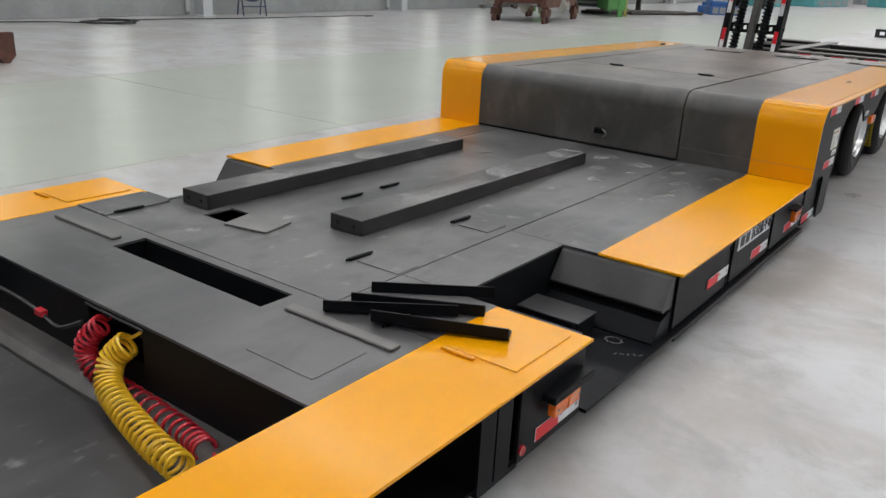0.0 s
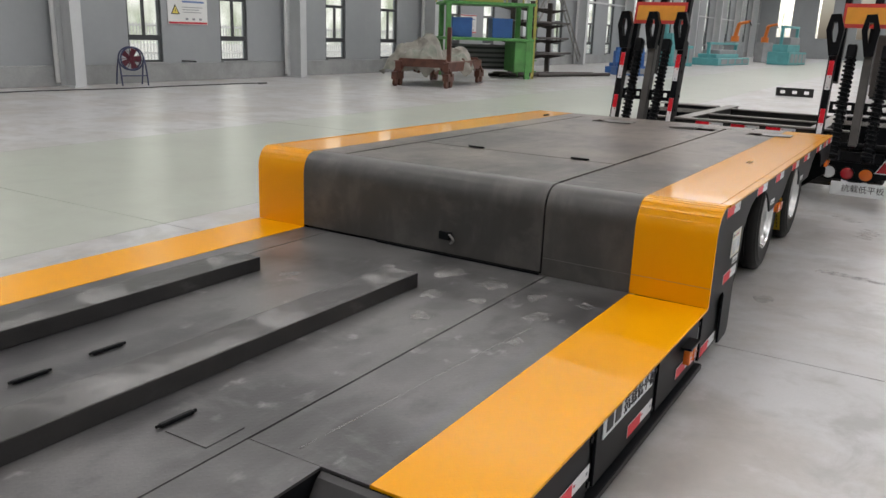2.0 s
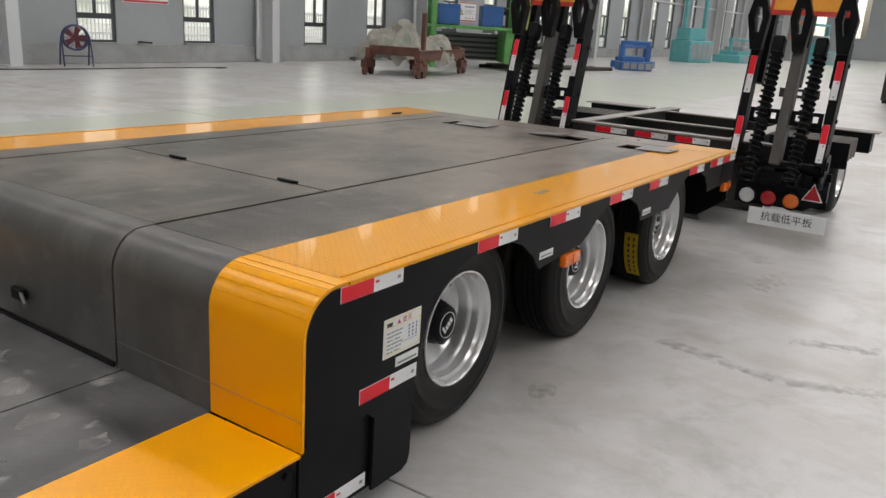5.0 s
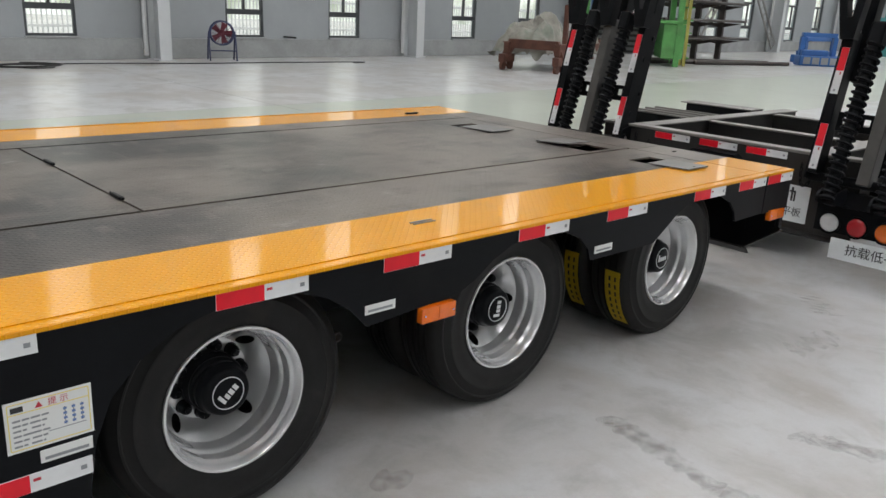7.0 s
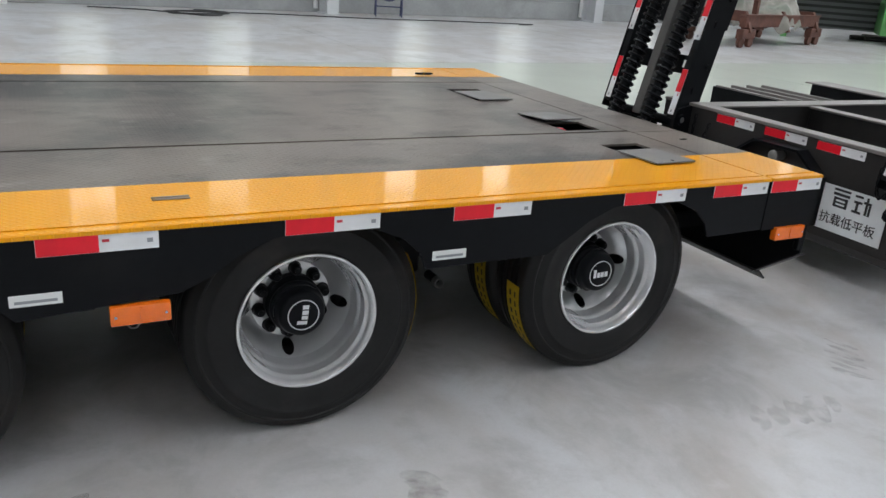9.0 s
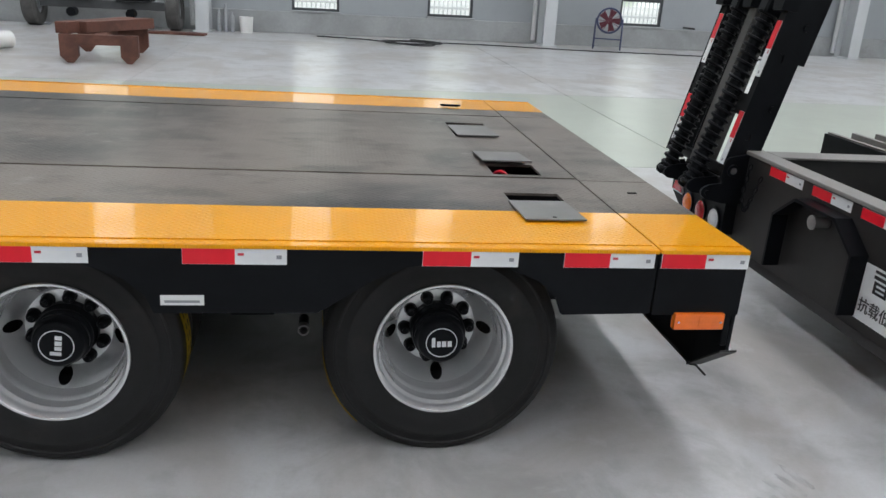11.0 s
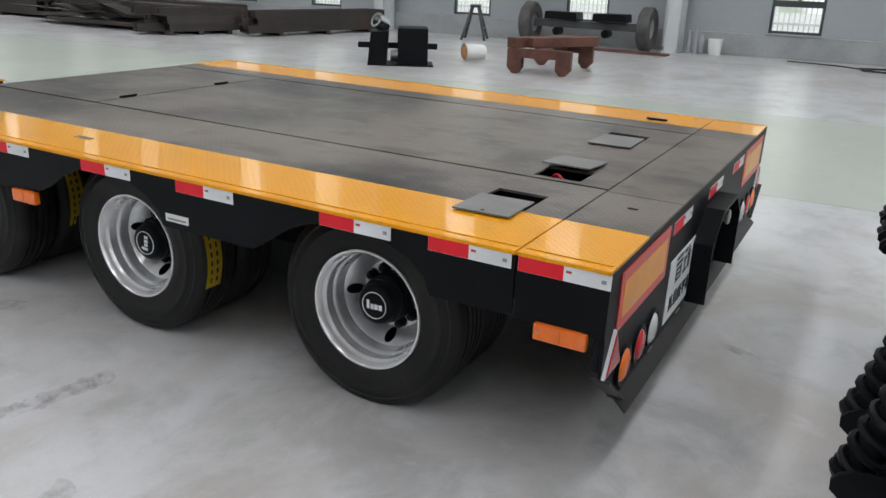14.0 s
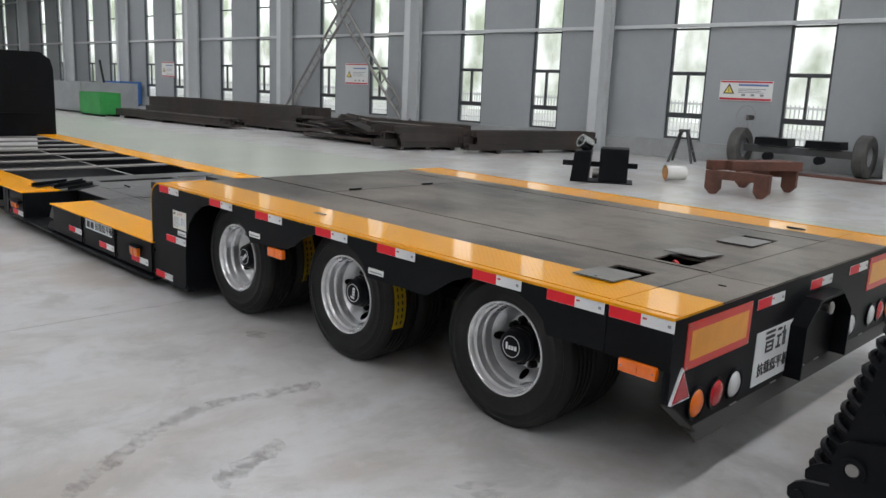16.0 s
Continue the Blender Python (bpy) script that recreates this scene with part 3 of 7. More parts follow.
for name, xa, xb in (("plinth_west", HALL_X0 - 0.24, HALL_X0 + 0.12), ("plinth_east", HALL_X1 - 0.12, HALL_X1 + 0.24)):
    ob = new(name, mesh_of(name, box(xa, HALL_Y0, 0.0, xb, HALL_Y1, 0.5, 0.01), M_DADO))
    tagged(ob, "low grey rendered plinth under the windows", "plinth", kind="structure")
strips = [(-17.0, sy - 0.65, 14.0, sy + 0.65) for sy in STRIPS]
ceiling = new("ceiling", mesh_of("ceiling", pierced("z", HALL_H + 0.1, HALL_H + 0.3, HALL_X0 - 0.3, HALL_Y0 - 0.3, HALL_X1 + 0.3, HALL_Y1 + 0.3, strips), M_ROOF))
tagged(ceiling, "grey roof sheeting with translucent cross strips", "ceiling", kind="structure")
for i, sy in enumerate(STRIPS):
    tagged(new("roof_light_%d" % (i + 1), mesh_of("roof_light", box(-17.1, sy - 0.7, HALL_H + 0.31, 14.1, sy + 0.7, HALL_H + 0.33), M_SKYLIGHT)), "long translucent roof light strip", "roof light", kind="structure")
for k in range(-9, 11):
    bm = bmesh.new()
    y = 8.55 + BAY * k
    if not HALL_Y0 < y < HALL_Y1:
        continue
    quad_box(bm, HALL_X0, y - 0.12, 9.3, HALL_X1, y + 0.12, 9.34)
    quad_box(bm, HALL_X0, y - 0.12, 9.96, HALL_X1, y + 0.12, 10.0)
    quad_box(bm, HALL_X0, y - 0.012, 9.34, HALL_X1, y + 0.012, 9.96)
    tagged(new("roof_beam", mesh_of("roof_beam", bm, M_COLUMN)), "grey steel roof beam spanning the hall", "beam", "roof beams", "structure")


def window_frame_mesh():
    bm = bmesh.new()
    w, d0, d1 = WIN_W, -0.11, -0.03
    bars = [(0, WIN_Z0, 0.06, WIN_Z1), (w - 0.06, WIN_Z0, w, WIN_Z1), (0.06, WIN_Z0, w - 0.06, WIN_Z0 + 0.06), (0.06, WIN_Z1 - 0.06, w - 0.06, WIN_Z1)]
    bars += [(0.06, 1.13, w - 0.06, 1.27), (0.06, 2.30, w - 0.06, 2.40), (w / 2 - 0.03, 1.27, w / 2 + 0.03, 2.30), (0.06, 3.52, w - 0.06, 3.57), (0.06, 4.95, w - 0.06, 5.0), (0.06, 6.5, w - 0.06, 6.55)]
    for y0, z0, y1, z1 in bars:
        quad_box(bm, d0, y0, z0, d1, y1, z1)
    return mesh_of("window_frame", bm, M_FRAME)


FRAME_MESH = window_frame_mesh()
PANES = [mesh_of("pane", box(-0.074, y0, z0, -0.066, y1, z1), M_GLASS) for y0, z0, y1, z1 in ((0.06, 0.60, WIN_W - 0.06, 1.13), (0.06, 1.27, WIN_W / 2 - 0.03, 2.30), (WIN_W / 2 + 0.03, 1.27, WIN_W - 0.06, 2.30), (0.06, 2.40, WIN_W - 0.06, 3.52), (0.06, 3.57, WIN_W - 0.06, 4.95), (0.06, 5.0, WIN_W - 0.06, 6.5), (0.06, 6.55, WIN_W - 0.06, 8.14))]
SILL_MESH = mesh_of("window_sill", box(-0.22, -0.03, 0.502, 0.14, WIN_W + 0.03, 0.538, 0.004), M_DADO)
n = 0
for side in (0, 1):
    for y in WINDOW_STARTS:
        n += 1
        win = new("window_%d" % n, SILL_MESH)
        win.matrix_world = pose(HALL_X1, y + WIN_W, 0, 0, 0, 180) if side else pose(HALL_X0, y, 0)
        tagged(win, "tall dark-framed window over a grey sill", "window", kind="structure")
        part("window_frame", FRAME_MESH, None, win)
        for p in PANES:
            part("pane", p, None, win).visible_shadow = False


def column_mesh():
    bm = bmesh.new()
    quad_box(bm, 0.0, -0.15, 0.0, 0.025, 0.15, 9.3)
    quad_box(bm, 0.575, -0.15, 0.0, 0.60, 0.15, 9.3)
    quad_box(bm, 0.025, -0.01, 0.0, 0.575, 0.01, 9.3)
    quad_box(bm, -0.04, -0.22, 0.0, 0.66, 0.22, 0.025)
    return mesh_of("steel_column", bm, M_COLUMN)


COLUMN = column_mesh()
PIPE = mesh_of("downpipe", rod((0, 0, 0.1), (0, 0, 9.2), 0.055, seg=12), M_FENCE, True)
for k in range(-9, 11):
    y = 8.62 + BAY * k
    for m in (pose(HALL_X0 + 0.13, y, 0), pose(HALL_X1 - 0.13, y, 0, 0, 0, 180)):
        c = new("steel_column", COLUMN)
        c.matrix_world = m
        tagged(c, "grey painted steel I-column against the hall wall", "column", "wall columns", "structure")
    p = new("downpipe", PIPE)
    p.matrix_world = pose(HALL_X0 + 0.22, y - 0.28, 0)
    tagged(p, "white downpipe beside a steel column", "pipe", "downpipes", "structure")
for z in (3.58, 6.6):
    for name, x in (("wall_rail_west", HALL_X0 + 0.002), ("wall_rail_east", HALL_X1 - 0.092)):
        tagged(new(name, mesh_of(name, box(x, HALL_Y0, z, x + 0.09, HALL_Y1, z + 0.10, 0.006), M_COLUMN)), "grey horizontal wall rail", "rail", kind="structure")


def lattice_brace(ya, za, yb, zb, name="wall_brace"):
    """A slanting lattice brace of two angles and short lacing bars, lying flat along the west wall."""
    bm = bmesh.new()
    a, b = Vector((HALL_X0 + 0.45, ya, za)), Vector((HALL_X0 + 0.45, yb, zb))
    d = (b - a).normalized()
    s = Vector((0, -d.z, d.y)) * 0.19
    for k in (-1, 1):
        rod(a + s * k, b + s * k, 0.055, bm, 6)
    steps = int((b - a).length / 0.42)
    for i in range(steps):
        p = a.lerp(b, i / steps)
        rod(p + s, p - s, 0.024, bm, 5)
    ob = new(name, mesh_of(name, bm, M_BRACE))
    return tagged(ob, "grey steel lattice brace crossing a wall bay", "brace", "wall braces", "structure")


for base in (8.62 - 4 * BAY, 8.62 + 3 * BAY):
    lattice_brace(base + 0.1, 0.3, base + BAY - 0.1, 8.7)
    lattice_brace(base + BAY - 0.1, 0.3, base + 0.1, 8.7)


def wall_sign(y, z, h):
    k = h / 0.6
    s = thing("safety_sign", "white safety notice board with a warning triangle and a red band", "sign", (HALL_X0 + 0.012, y, z), group="safety signs")
    part("board", box(0, -0.72, 0, 0.012, 0.72, h), M_LABEL, s)
    part("top_band", box(0.013, -0.70, h - 0.055, 0.016, 0.70, h - 0.012), M_PRINT_RED, s)
    part("bottom_band", box(0.013, -0.70, 0.015, 0.016, 0.70, 0.07), M_PRINT_RED, s)
    part("triangle", prism([(-0.62, 0.20 * k), (-0.30, 0.20 * k), (-0.46, 0.20 * k + 0.27)], "x", 0.013, 0.016), M_PRINT_DARK, s)
    part("triangle_face", prism([(-0.57, 0.20 * k + 0.025), (-0.35, 0.20 * k + 0.025), (-0.46, 0.20 * k + 0.215)], "x", 0.0165, 0.018), M_LABEL_EDGE, s, "yellow warning triangle")
    part("triangle_mark", box(0.0185, -0.468, 0.20 * k + 0.06, 0.0195, -0.452, 0.20 * k + 0.16), M_PRINT_DARK, s)
    for w, zz, bar, mm in ((0.80, 0.44, 0.05, M_SIGN_BLUE), (0.74, 0.34, 0.018, M_PRINT_GREY), (0.62, 0.29, 0.018, M_PRINT_GREY), (0.70, 0.24, 0.018, M_PRINT_GREY)):
        part("text_bar", box(0.013, -0.20, zz * k, 0.016, -0.20 + w, zz * k + bar), mm, s)
    for q in range(3):
        part("text_bar", box(0.013, -0.10 + 0.25 * q, 0.12, 0.016, 0.25 * q, 0.18), M_PRINT_GREY, s)
    return s


for k, z, h in ((-6, 1.70, 0.80), (-4, 1.70, 0.82), (-2, 1.67, 0.52), (0, 1.58, 0.82), (2, 1.58, 0.82)):
    wall_sign(12.70 + 8.13 * k, z, h)


def mud_track(pts, pitch, long, wide, seed):
    """Dried muddy lug prints in a row along a smooth line on the floor."""
    rng = random.Random(seed)
    line = smooth_line([(x, y, 0) for x, y in pts], 24)
    bm, gone = bmesh.new(), pitch
    for a, b in zip(line, line[1:]):
        gone += (b - a).length
        if gone < pitch:
            continue
        gone = 0.0
        d = (b - a).normalized()
        s = Vector((-d.y, d.x, 0))
        n, ring = 14, []
        rx, ry, skew = long * rng.uniform(0.7, 1.1), wide * rng.uniform(0.8, 1.2), rng.uniform(0.2, 0.5)
        for k in range(n):
            t = 2 * math.pi * k / n
            u, v = rx * math.cos(t) * (1 + rng.uniform(-0.22, 0.22)), ry * math.sin(t) * (1 + rng.uniform(-0.22, 0.22))
            p = a + d * (u + skew * v) + s * v
            ring.append((p.x, p.y))
        prism(ring, "z", 0.0004, 0.0010, bm)
    return solid_thing("mud_track", bm, M_DIRT, "faint dried muddy tyre print on the floor", "mud print", group="mud prints", kind="stuff")


mud_track([(0.43, 3.86), (0.45, 4.05), (0.46, 4.30)], 0.09, 0.05, 0.075, 1)
mud_track([(0.32, 4.54), (0.10, 4.76)], 0.055, 0.024, 0.07, 2)
mud_track([(0.01, 1.50), (0.05, 1.58)], 0.06, 0.05, 0.06, 3)
mud_track([(1.70, 2.85), (1.2, 2.52), (0.83, 2.40), (0.56, 2.45), (0.24, 2.51)], 0.028, 0.040, 0.05, 4)
mud_track([(1.2, 3.15), (0.98, 3.06), (0.80, 3.00)], 0.028, 0.040, 0.06, 5)
mud_track([(-1.44, 4.70), (-1.40, 4.80)], 0.2, 0.10, 0.03, 6)

# ---- outside the windows ----
fence = thing("boundary_fence", "white upright-bar boundary fence outside the windows", "fence", (-27.0, 0, 0), kind="stuff")
bm = bmesh.new()
for i in range(-420, 590):
    y = i * 0.16
    quad_box(bm, -0.015, y, 0.1, 0.015, y + 0.04, 1.6)
for z in (0.35, 1.45):
    quad_box(bm, 0.03, -68, z, 0.07, 95, z + 0.08)
part("fence_bars", bm, M_FENCE, fence)


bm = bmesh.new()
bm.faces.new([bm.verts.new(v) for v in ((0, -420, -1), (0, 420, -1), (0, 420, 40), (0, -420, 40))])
# Emissive planes added beyond both window walls, standing in for daylight there.
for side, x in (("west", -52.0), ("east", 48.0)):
    ob = new("backdrop_" + side, mesh_of("backdrop", bm.copy(), M_GLOW_HAZE))
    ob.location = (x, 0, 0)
    tagged(ob, "glowing backdrop standing in for bright hazy distance outside the windows", "backdrop", kind="structure")
bm.free()
tagged(new("outside_paving", mesh_of("outside_paving", box(-68, -105, -0.010, -18.45, 105, -0.002), M_OUTSIDE)), "pale paving outside the hall", "paving", kind="structure")

# ---- low-bed trailer: shared pieces ----
TAPE_W = mesh_of("reflective_tape", box(-0.0005, 0.0, 0.0, 0.0012, 0.30, 0.05), M_WHITE_TAPE)
TAPE_R = mesh_of("red_half", box(0.0016, 0.001, 0.001, 0.0024, 0.15, 0.049), M_RED_TAPE)
TAPE_LOGO = mesh_of("print_mark", box(0.0016, 0.158, 0.028, 0.0022, 0.176, 0.036), M_PRINT_RED)
TAPE_LOGO2 = mesh_of("print_mark", box(0.0016, 0.27, 0.018, 0.0022, 0.285, 0.030), M_PRINT_GREY)


def tape(parent, m):
    """A 300 x 50 mm strip, red then white, lying in the local y-z plane and facing +x."""
    t = part("reflective_tape", TAPE_W, None, parent, "red and white reflective tape")
    t.matrix_local = m
    part("red_half", TAPE_R, None, t, "red half of the tape")
    part("print_mark", TAPE_LOGO, None, t)
    part("print_mark", TAPE_LOGO2, None, t)
    return t


def tyre_mesh(name, r, w):
    """A tyre about the x axis with rounded shoulders and grooves in the tread; its outer face is at x = 0."""
    rim = 0.226
    prof = [(rim, -0.012), (rim + 0.02, 0.004), (rim + 0.06, 0.012), (rim + 0.092, 0.0115), (rim + 0.096, 0.0145), (rim + 0.104, 0.0145), (rim + 0.108, 0.0105), (r - 0.045, 0.003), (r - 0.041, 0.006), (r - 0.035, 0.005), (r - 0.032, 0.0), (r - 0.014, -0.008), (r - 0.004, -0.022)]
    grooves = 4
    step = (w - 0.05) / (grooves + 1)
    for g in range(grooves):
        x = -0.025 - step * (g + 1)
        prof += [(r, x + 0.007), (r - 0.011, x + 0.005), (r - 0.011, x - 0.005), (r, x - 0.007)]
    prof += [(r - 0.004, -w + 0.022), (r - 0.014, -w + 0.008), (r - 0.04, -w), (rim + 0.08, -w - 0.01), (rim, -w + 0.012)]
    return mesh_of(name, lathe(prof, 64), M_TYRE, True)


def rim_mesh():
    """Deep dished silver wheel: flange, stepped barrel, sloping disc with hand holes and a flat centre far inside; its lip is at x = 0."""
    prof = [(1.04 * r, x) for r, x in ((0.226, -0.006), (0.231, 0.003), (0.229, 0.009), (0.222, 0.009), (0.217, 0.002), (0.214, -0.012), (0.211, -0.024), (0.2055, -0.030), (0.204, -0.036), (0.2035, -0.066), (0.201, -0.073), (0.1965, -0.078), (0.1955, -0.094), (0.1875, -0.126))]
    bm = lathe(prof, 72, closed=False)
    # sloping disc with four round hand holes, then the flat centre
    seg, rows = 192, [0.075, 0.10, 0.138, 0.1405, 0.1418] + [0.1418 + 0.0038 * k for k in range(1, 15)]
    def dish(r):
        return -0.196 if r < 0.139 else (-0.197 if r < 0.141 else -0.202 + 0.076 * min(1.0, (r - 0.1418) / 0.053))

    def from_hole(r, a):
        near = (a + math.pi / 4) % (math.pi / 2) - math.pi / 4
        return r * math.cos(near) - 0.1675, r * math.sin(near), a - near

    rings = [[bm.verts.new((dish(r), r * math.cos(2 * math.pi * s / seg), r * math.sin(2 * math.pi * s / seg))) for s in range(seg)] for r in rows]
    size, edge = 0.0215, {}
    for i in range(len(rows) - 1):
        for s in range(seg):
            u, v, turn = from_hole((rows[i] + rows[i + 1]) / 2, 2 * math.pi * (s + 0.5) / seg)
            t = (s + 1) % seg
            four = ((i, s), (i, t), (i + 1, t), (i + 1, s))
            if math.hypot(u, v) < size:
                for q in four:
                    edge[q] = turn
                continue
            bm.faces.new([rings[a][b] for a, b in four])
    # draw the rim of each hole out to a true circle
    for (i, s), turn in edge.items():
        a = 2 * math.pi * s / seg - turn
        u, v = rows[i] * math.cos(a) - 0.1675, rows[i] * math.sin(a)
        d = math.hypot(u, v)
        if d < 1e-6:
            continue
        u, v = 0.1675 + u / d * size, v / d * size
        r, a = math.hypot(u, v), math.atan2(v, u) + turn
        rings[i][s].co = (dish(r), r * math.cos(a), r * math.sin(a))
    bmesh.ops.delete(bm, geom=[v for v in bm.verts if not v.link_faces], context="VERTS")
    return mesh_of("wheel", bm, M_RIM, True)


def hub_mesh():
    prof = [(0.0, -0.24), (0.098, -0.24), (0.098, -0.168), (0.092, -0.162), (0.089, -0.142), (0.093, -0.137), (0.095, -0.120), (0.092, -0.113), (0.088, -0.110), (0.090, -0.094), (0.084, -0.088), (0.081, -0.070), (0.077, -0.058), (0.069, -0.052), (0.0, -0.052)]
    return mesh_of("hub_cap", lathe(prof, 40, closed=False), M_BLACK, True)


TYRE_OUT = tyre_mesh("tyre", 0.405, 0.215)
RIM_MESH, HUB_MESH = rim_mesh(), hub_mesh()
NUT_MESH = mesh_of("wheel_nut", lathe([(0.0, -0.198), (0.024, -0.198), (0.024, -0.194), (0.0195, -0.192), (0.0195, -0.166), (0.015, -0.158), (0.010, -0.158), (0.010, -0.152), (0.0, -0.152)], 12, closed=False), M_BLACK, True)
RING_MESH = mesh_of("hub_ring", lathe([(0.052, -0.0515), (0.0548, -0.0515), (0.0548, -0.0495), (0.052, -0.0495)], 36), M_WHITE_TAPE)
DRUM_MESH = mesh_of("brake_drum", lathe([(0.0, -0.46), (0.178, -0.46), (0.178, -0.245), (0.0, -0.245)], 32, closed=False), M_SHADE_BLACK, True)


HUB_MARKS = [mesh_of("hub_mark", prism([(u0, v0), (u1, v0), (u1, v1), (u0, v1)], "x", -0.0515, -0.0495), M_WHITE_TAPE) for u0, v0, u1, v1 in ((-0.034, -0.016, -0.022, 0.019), (-0.016, -0.016, -0.003, 0.005), (0.001, -0.016, 0.016, 0.005), (0.021, -0.016, 0.035, 0.005))]


def road_wheel(parent, x, y, z, spin=0.0, outward=1):
    """A twin wheel: silver dished outer wheel with hub and nuts, its tyre, and the inner tyre behind."""
    m = pose(x, y, z, spin) if outward > 0 else pose(x, y, z, 0, 0, 180) @ pose(0, 0, 0, spin)
    w = part("wheel", RIM_MESH, None, parent, "silver dished steel wheel")
    w.matrix_local = m
    part("tyre", TYRE_OUT, None, w, "black grooved rubber tyre")
    t2 = part("tyre", TYRE_OUT, None, w, "black grooved rubber tyre")
    t2.matrix_local = pose(-0.255, 0, 0)
    part("hub_cap", HUB_MESH, None, w, "black hub cap")
    part("hub_ring", RING_MESH, None, w)
    for hm in HUB_MARKS:
        part("hub_mark", hm, None, w)
    part("brake_drum", DRUM_MESH, None, w)
    for i in range(10):
        a = 2 * math.pi * i / 10
        nut = part("wheel_nut", NUT_MESH, None, w)
        nut.matrix_local = pose(0, 0.1165 * math.cos(a), 0.1165 * math.sin(a))
    return w


def round_lamp_mesh(name, lens, r=0.062):
    return mesh_of(name, lathe([(0.0, 0.018), (r * 0.6, 0.016), (r * 0.92, 0.008), (r, 0.0), (r, -0.006), (0.0, -0.006)], 28, closed=False, axis="y"), lens, True)


def lamp_rim_mesh(r=0.066):
    return mesh_of("lamp_rim", lathe([(r - 0.004, -0.004), (r + 0.008, -0.004), (r + 0.008, 0.008), (r - 0.004, 0.006)], 28, axis="y"), M_BLACK, True)


LAMP_RIM = lamp_rim_mesh()
LAMPS = {"amber": round_lamp_mesh("tail_lamp", M_AMBER), "red": round_lamp_mesh("tail_lamp", M_RED_LENS), "white": round_lamp_mesh("tail_lamp", M_CLEAR_LENS)}


def round_lamp(parent, kind, m):
    lamp = part("tail_lamp", LAMPS[kind], None, parent, "round %s tail lamp" % kind)
    lamp.matrix_local = m
    part("lamp_rim", LAMP_RIM, None, lamp)
    return lamp


def triangle_reflector(parent, m):
    t = part("triangle_reflector", prism([(-0.08, -0.07), (0.08, -0.07), (0.0, 0.075)], "y", -0.004, 0.006), M_WHITE_TAPE, parent, "red triangular reflector with a silver edge")
    t.matrix_local = m
    part("reflector_face", prism([(-0.066, -0.061), (0.066, -0.061), (0.0, 0.058)], "y", 0.0065, 0.011), M_RED_LENS, t, "red face")
    return t


def side_marker(parent, x, y0, y1, z0, z1, label="amber side marker lamp"):
    m = part("side_marker", box(x - 0.012, y0, z0, x + 0.018, y1, z1, 0.006, 2), M_AMBER, parent, label, True)
    mid = (y0 + y1) / 2
    part("lens_rib", box(x + 0.0185, mid - 0.003, z0 + 0.006, x + 0.0215, mid + 0.003, z1 - 0.006), M_AMBER, m)
    for y in (y0 + 0.014, y1 - 0.014):
        part("screw", rod((x + 0.016, y, (z0 + z1) / 2), (x + 0.021, y, (z0 + z1) / 2), 0.004, seg=8), M_CHROME, m)
    return m


def character_block(bm, x0, z0, s, rows, y0, y1):
    """Strokes of a plain block mark: rows of (x, z, width, height) in tenths of its size."""
    for x, z, w, h in rows:
        quad_box(bm, x0 + x * s / 10, y0, z0 + z * s / 10, x0 + (x + w) * s / 10, y1, z0 + (z + h) * s / 10)


MARK_A = [(0.3, 8.6, 9.4, 1.2), (0.3, 6.2, 9.4, 1.4), (1, 0.2, 1.4, 5.2), (7.6, 0.2, 1.4, 5.2), (1, 4.2, 8, 1.1), (1, 2.2, 8, 1.0), (1, 0.2, 8, 1.1)]
MARK_B = [(0.3, 8.2, 4.4, 1.2), (0.3, 5.2, 4.6, 1.2), (1.6, 0.8, 1.4, 5), (0, 0.2, 5, 1.2), (5.6, 6.0, 4.2, 1.2), (6.8, 0.4, 1.3, 9), (8.6, 0.4, 1.2, 6)]


def name_plate(parent, x0, x1, z0, z1, y, face, label="white plate with dark block characters"):
    """White plate on an end face, with two large block marks and a line of characters; face is +1 when it is read from +y."""
    p = part("name_plate", box(x0, y, z0, x1, y + face * 0.003, z1), M_PLATE, parent, label)
    h, cx = z1 - z0, (x0 + x1) / 2
    bm = bmesh.new()
    size = h * 0.42
    character_block(bm, -size * 1.1, h * 0.05, size, MARK_A, -0.0012, 0.0)
    character_block(bm, size * 0.1, h * 0.05, size, MARK_B, -0.0012, 0.0)
    mk = part("block_mark", bm, M_PRINT_DARK, p, "two dark block marks")
    mk.matrix_local = pose(cx, y + face * 0.0035, (z0 + z1) / 2, 0, 0, 180 if face > 0 else 0)
    t = part("lettering", writing("抗载低平板", h * 0.27, M_PRINT_DARK), None, p, "line of black characters")
    t.matrix_local = pose(cx, y + face * 0.0045, z0 + h * 0.26, 0, 0, 180 if face > 0 else 0)
    return p


# ---- the low-bed trailer ----
LOW, HIGH = 0.34, 0.825
trailer = thing("low_bed_trailer", "black low-bed trailer with yellow edges, three axles and open deck hatches", "trailer")
# the trailer stands a little nose-up
NOSE_UP = pose(0, 2.252, 0, -0.63) @ pose(0, -2.26, 0)
trailer.matrix_world = NOSE_UP

# bent profile: up from the low deck, round the shoulder, along the high deck
BEND_R = 0.14


def shoulder(y_end, foot):
    pts = [(0.0, LOW + foot), (0.0, HIGH - BEND_R)]
    for i in range(1, 13):
        a = math.pi / 2 * i / 12
        pts.append((BEND_R - BEND_R * math.cos(a), HIGH - BEND_R + BEND_R * math.sin(a)))
    return pts + [(y_end, HIGH)]


def skewed(bm):
    """The shoulder runs a little out of square: its far end lies further back."""
    for v in bm.verts:
        v.co.y -= 0.02 * v.co.x * (1 - min(1.0, max(0.0, v.co.y / 0.185)))
    return bm


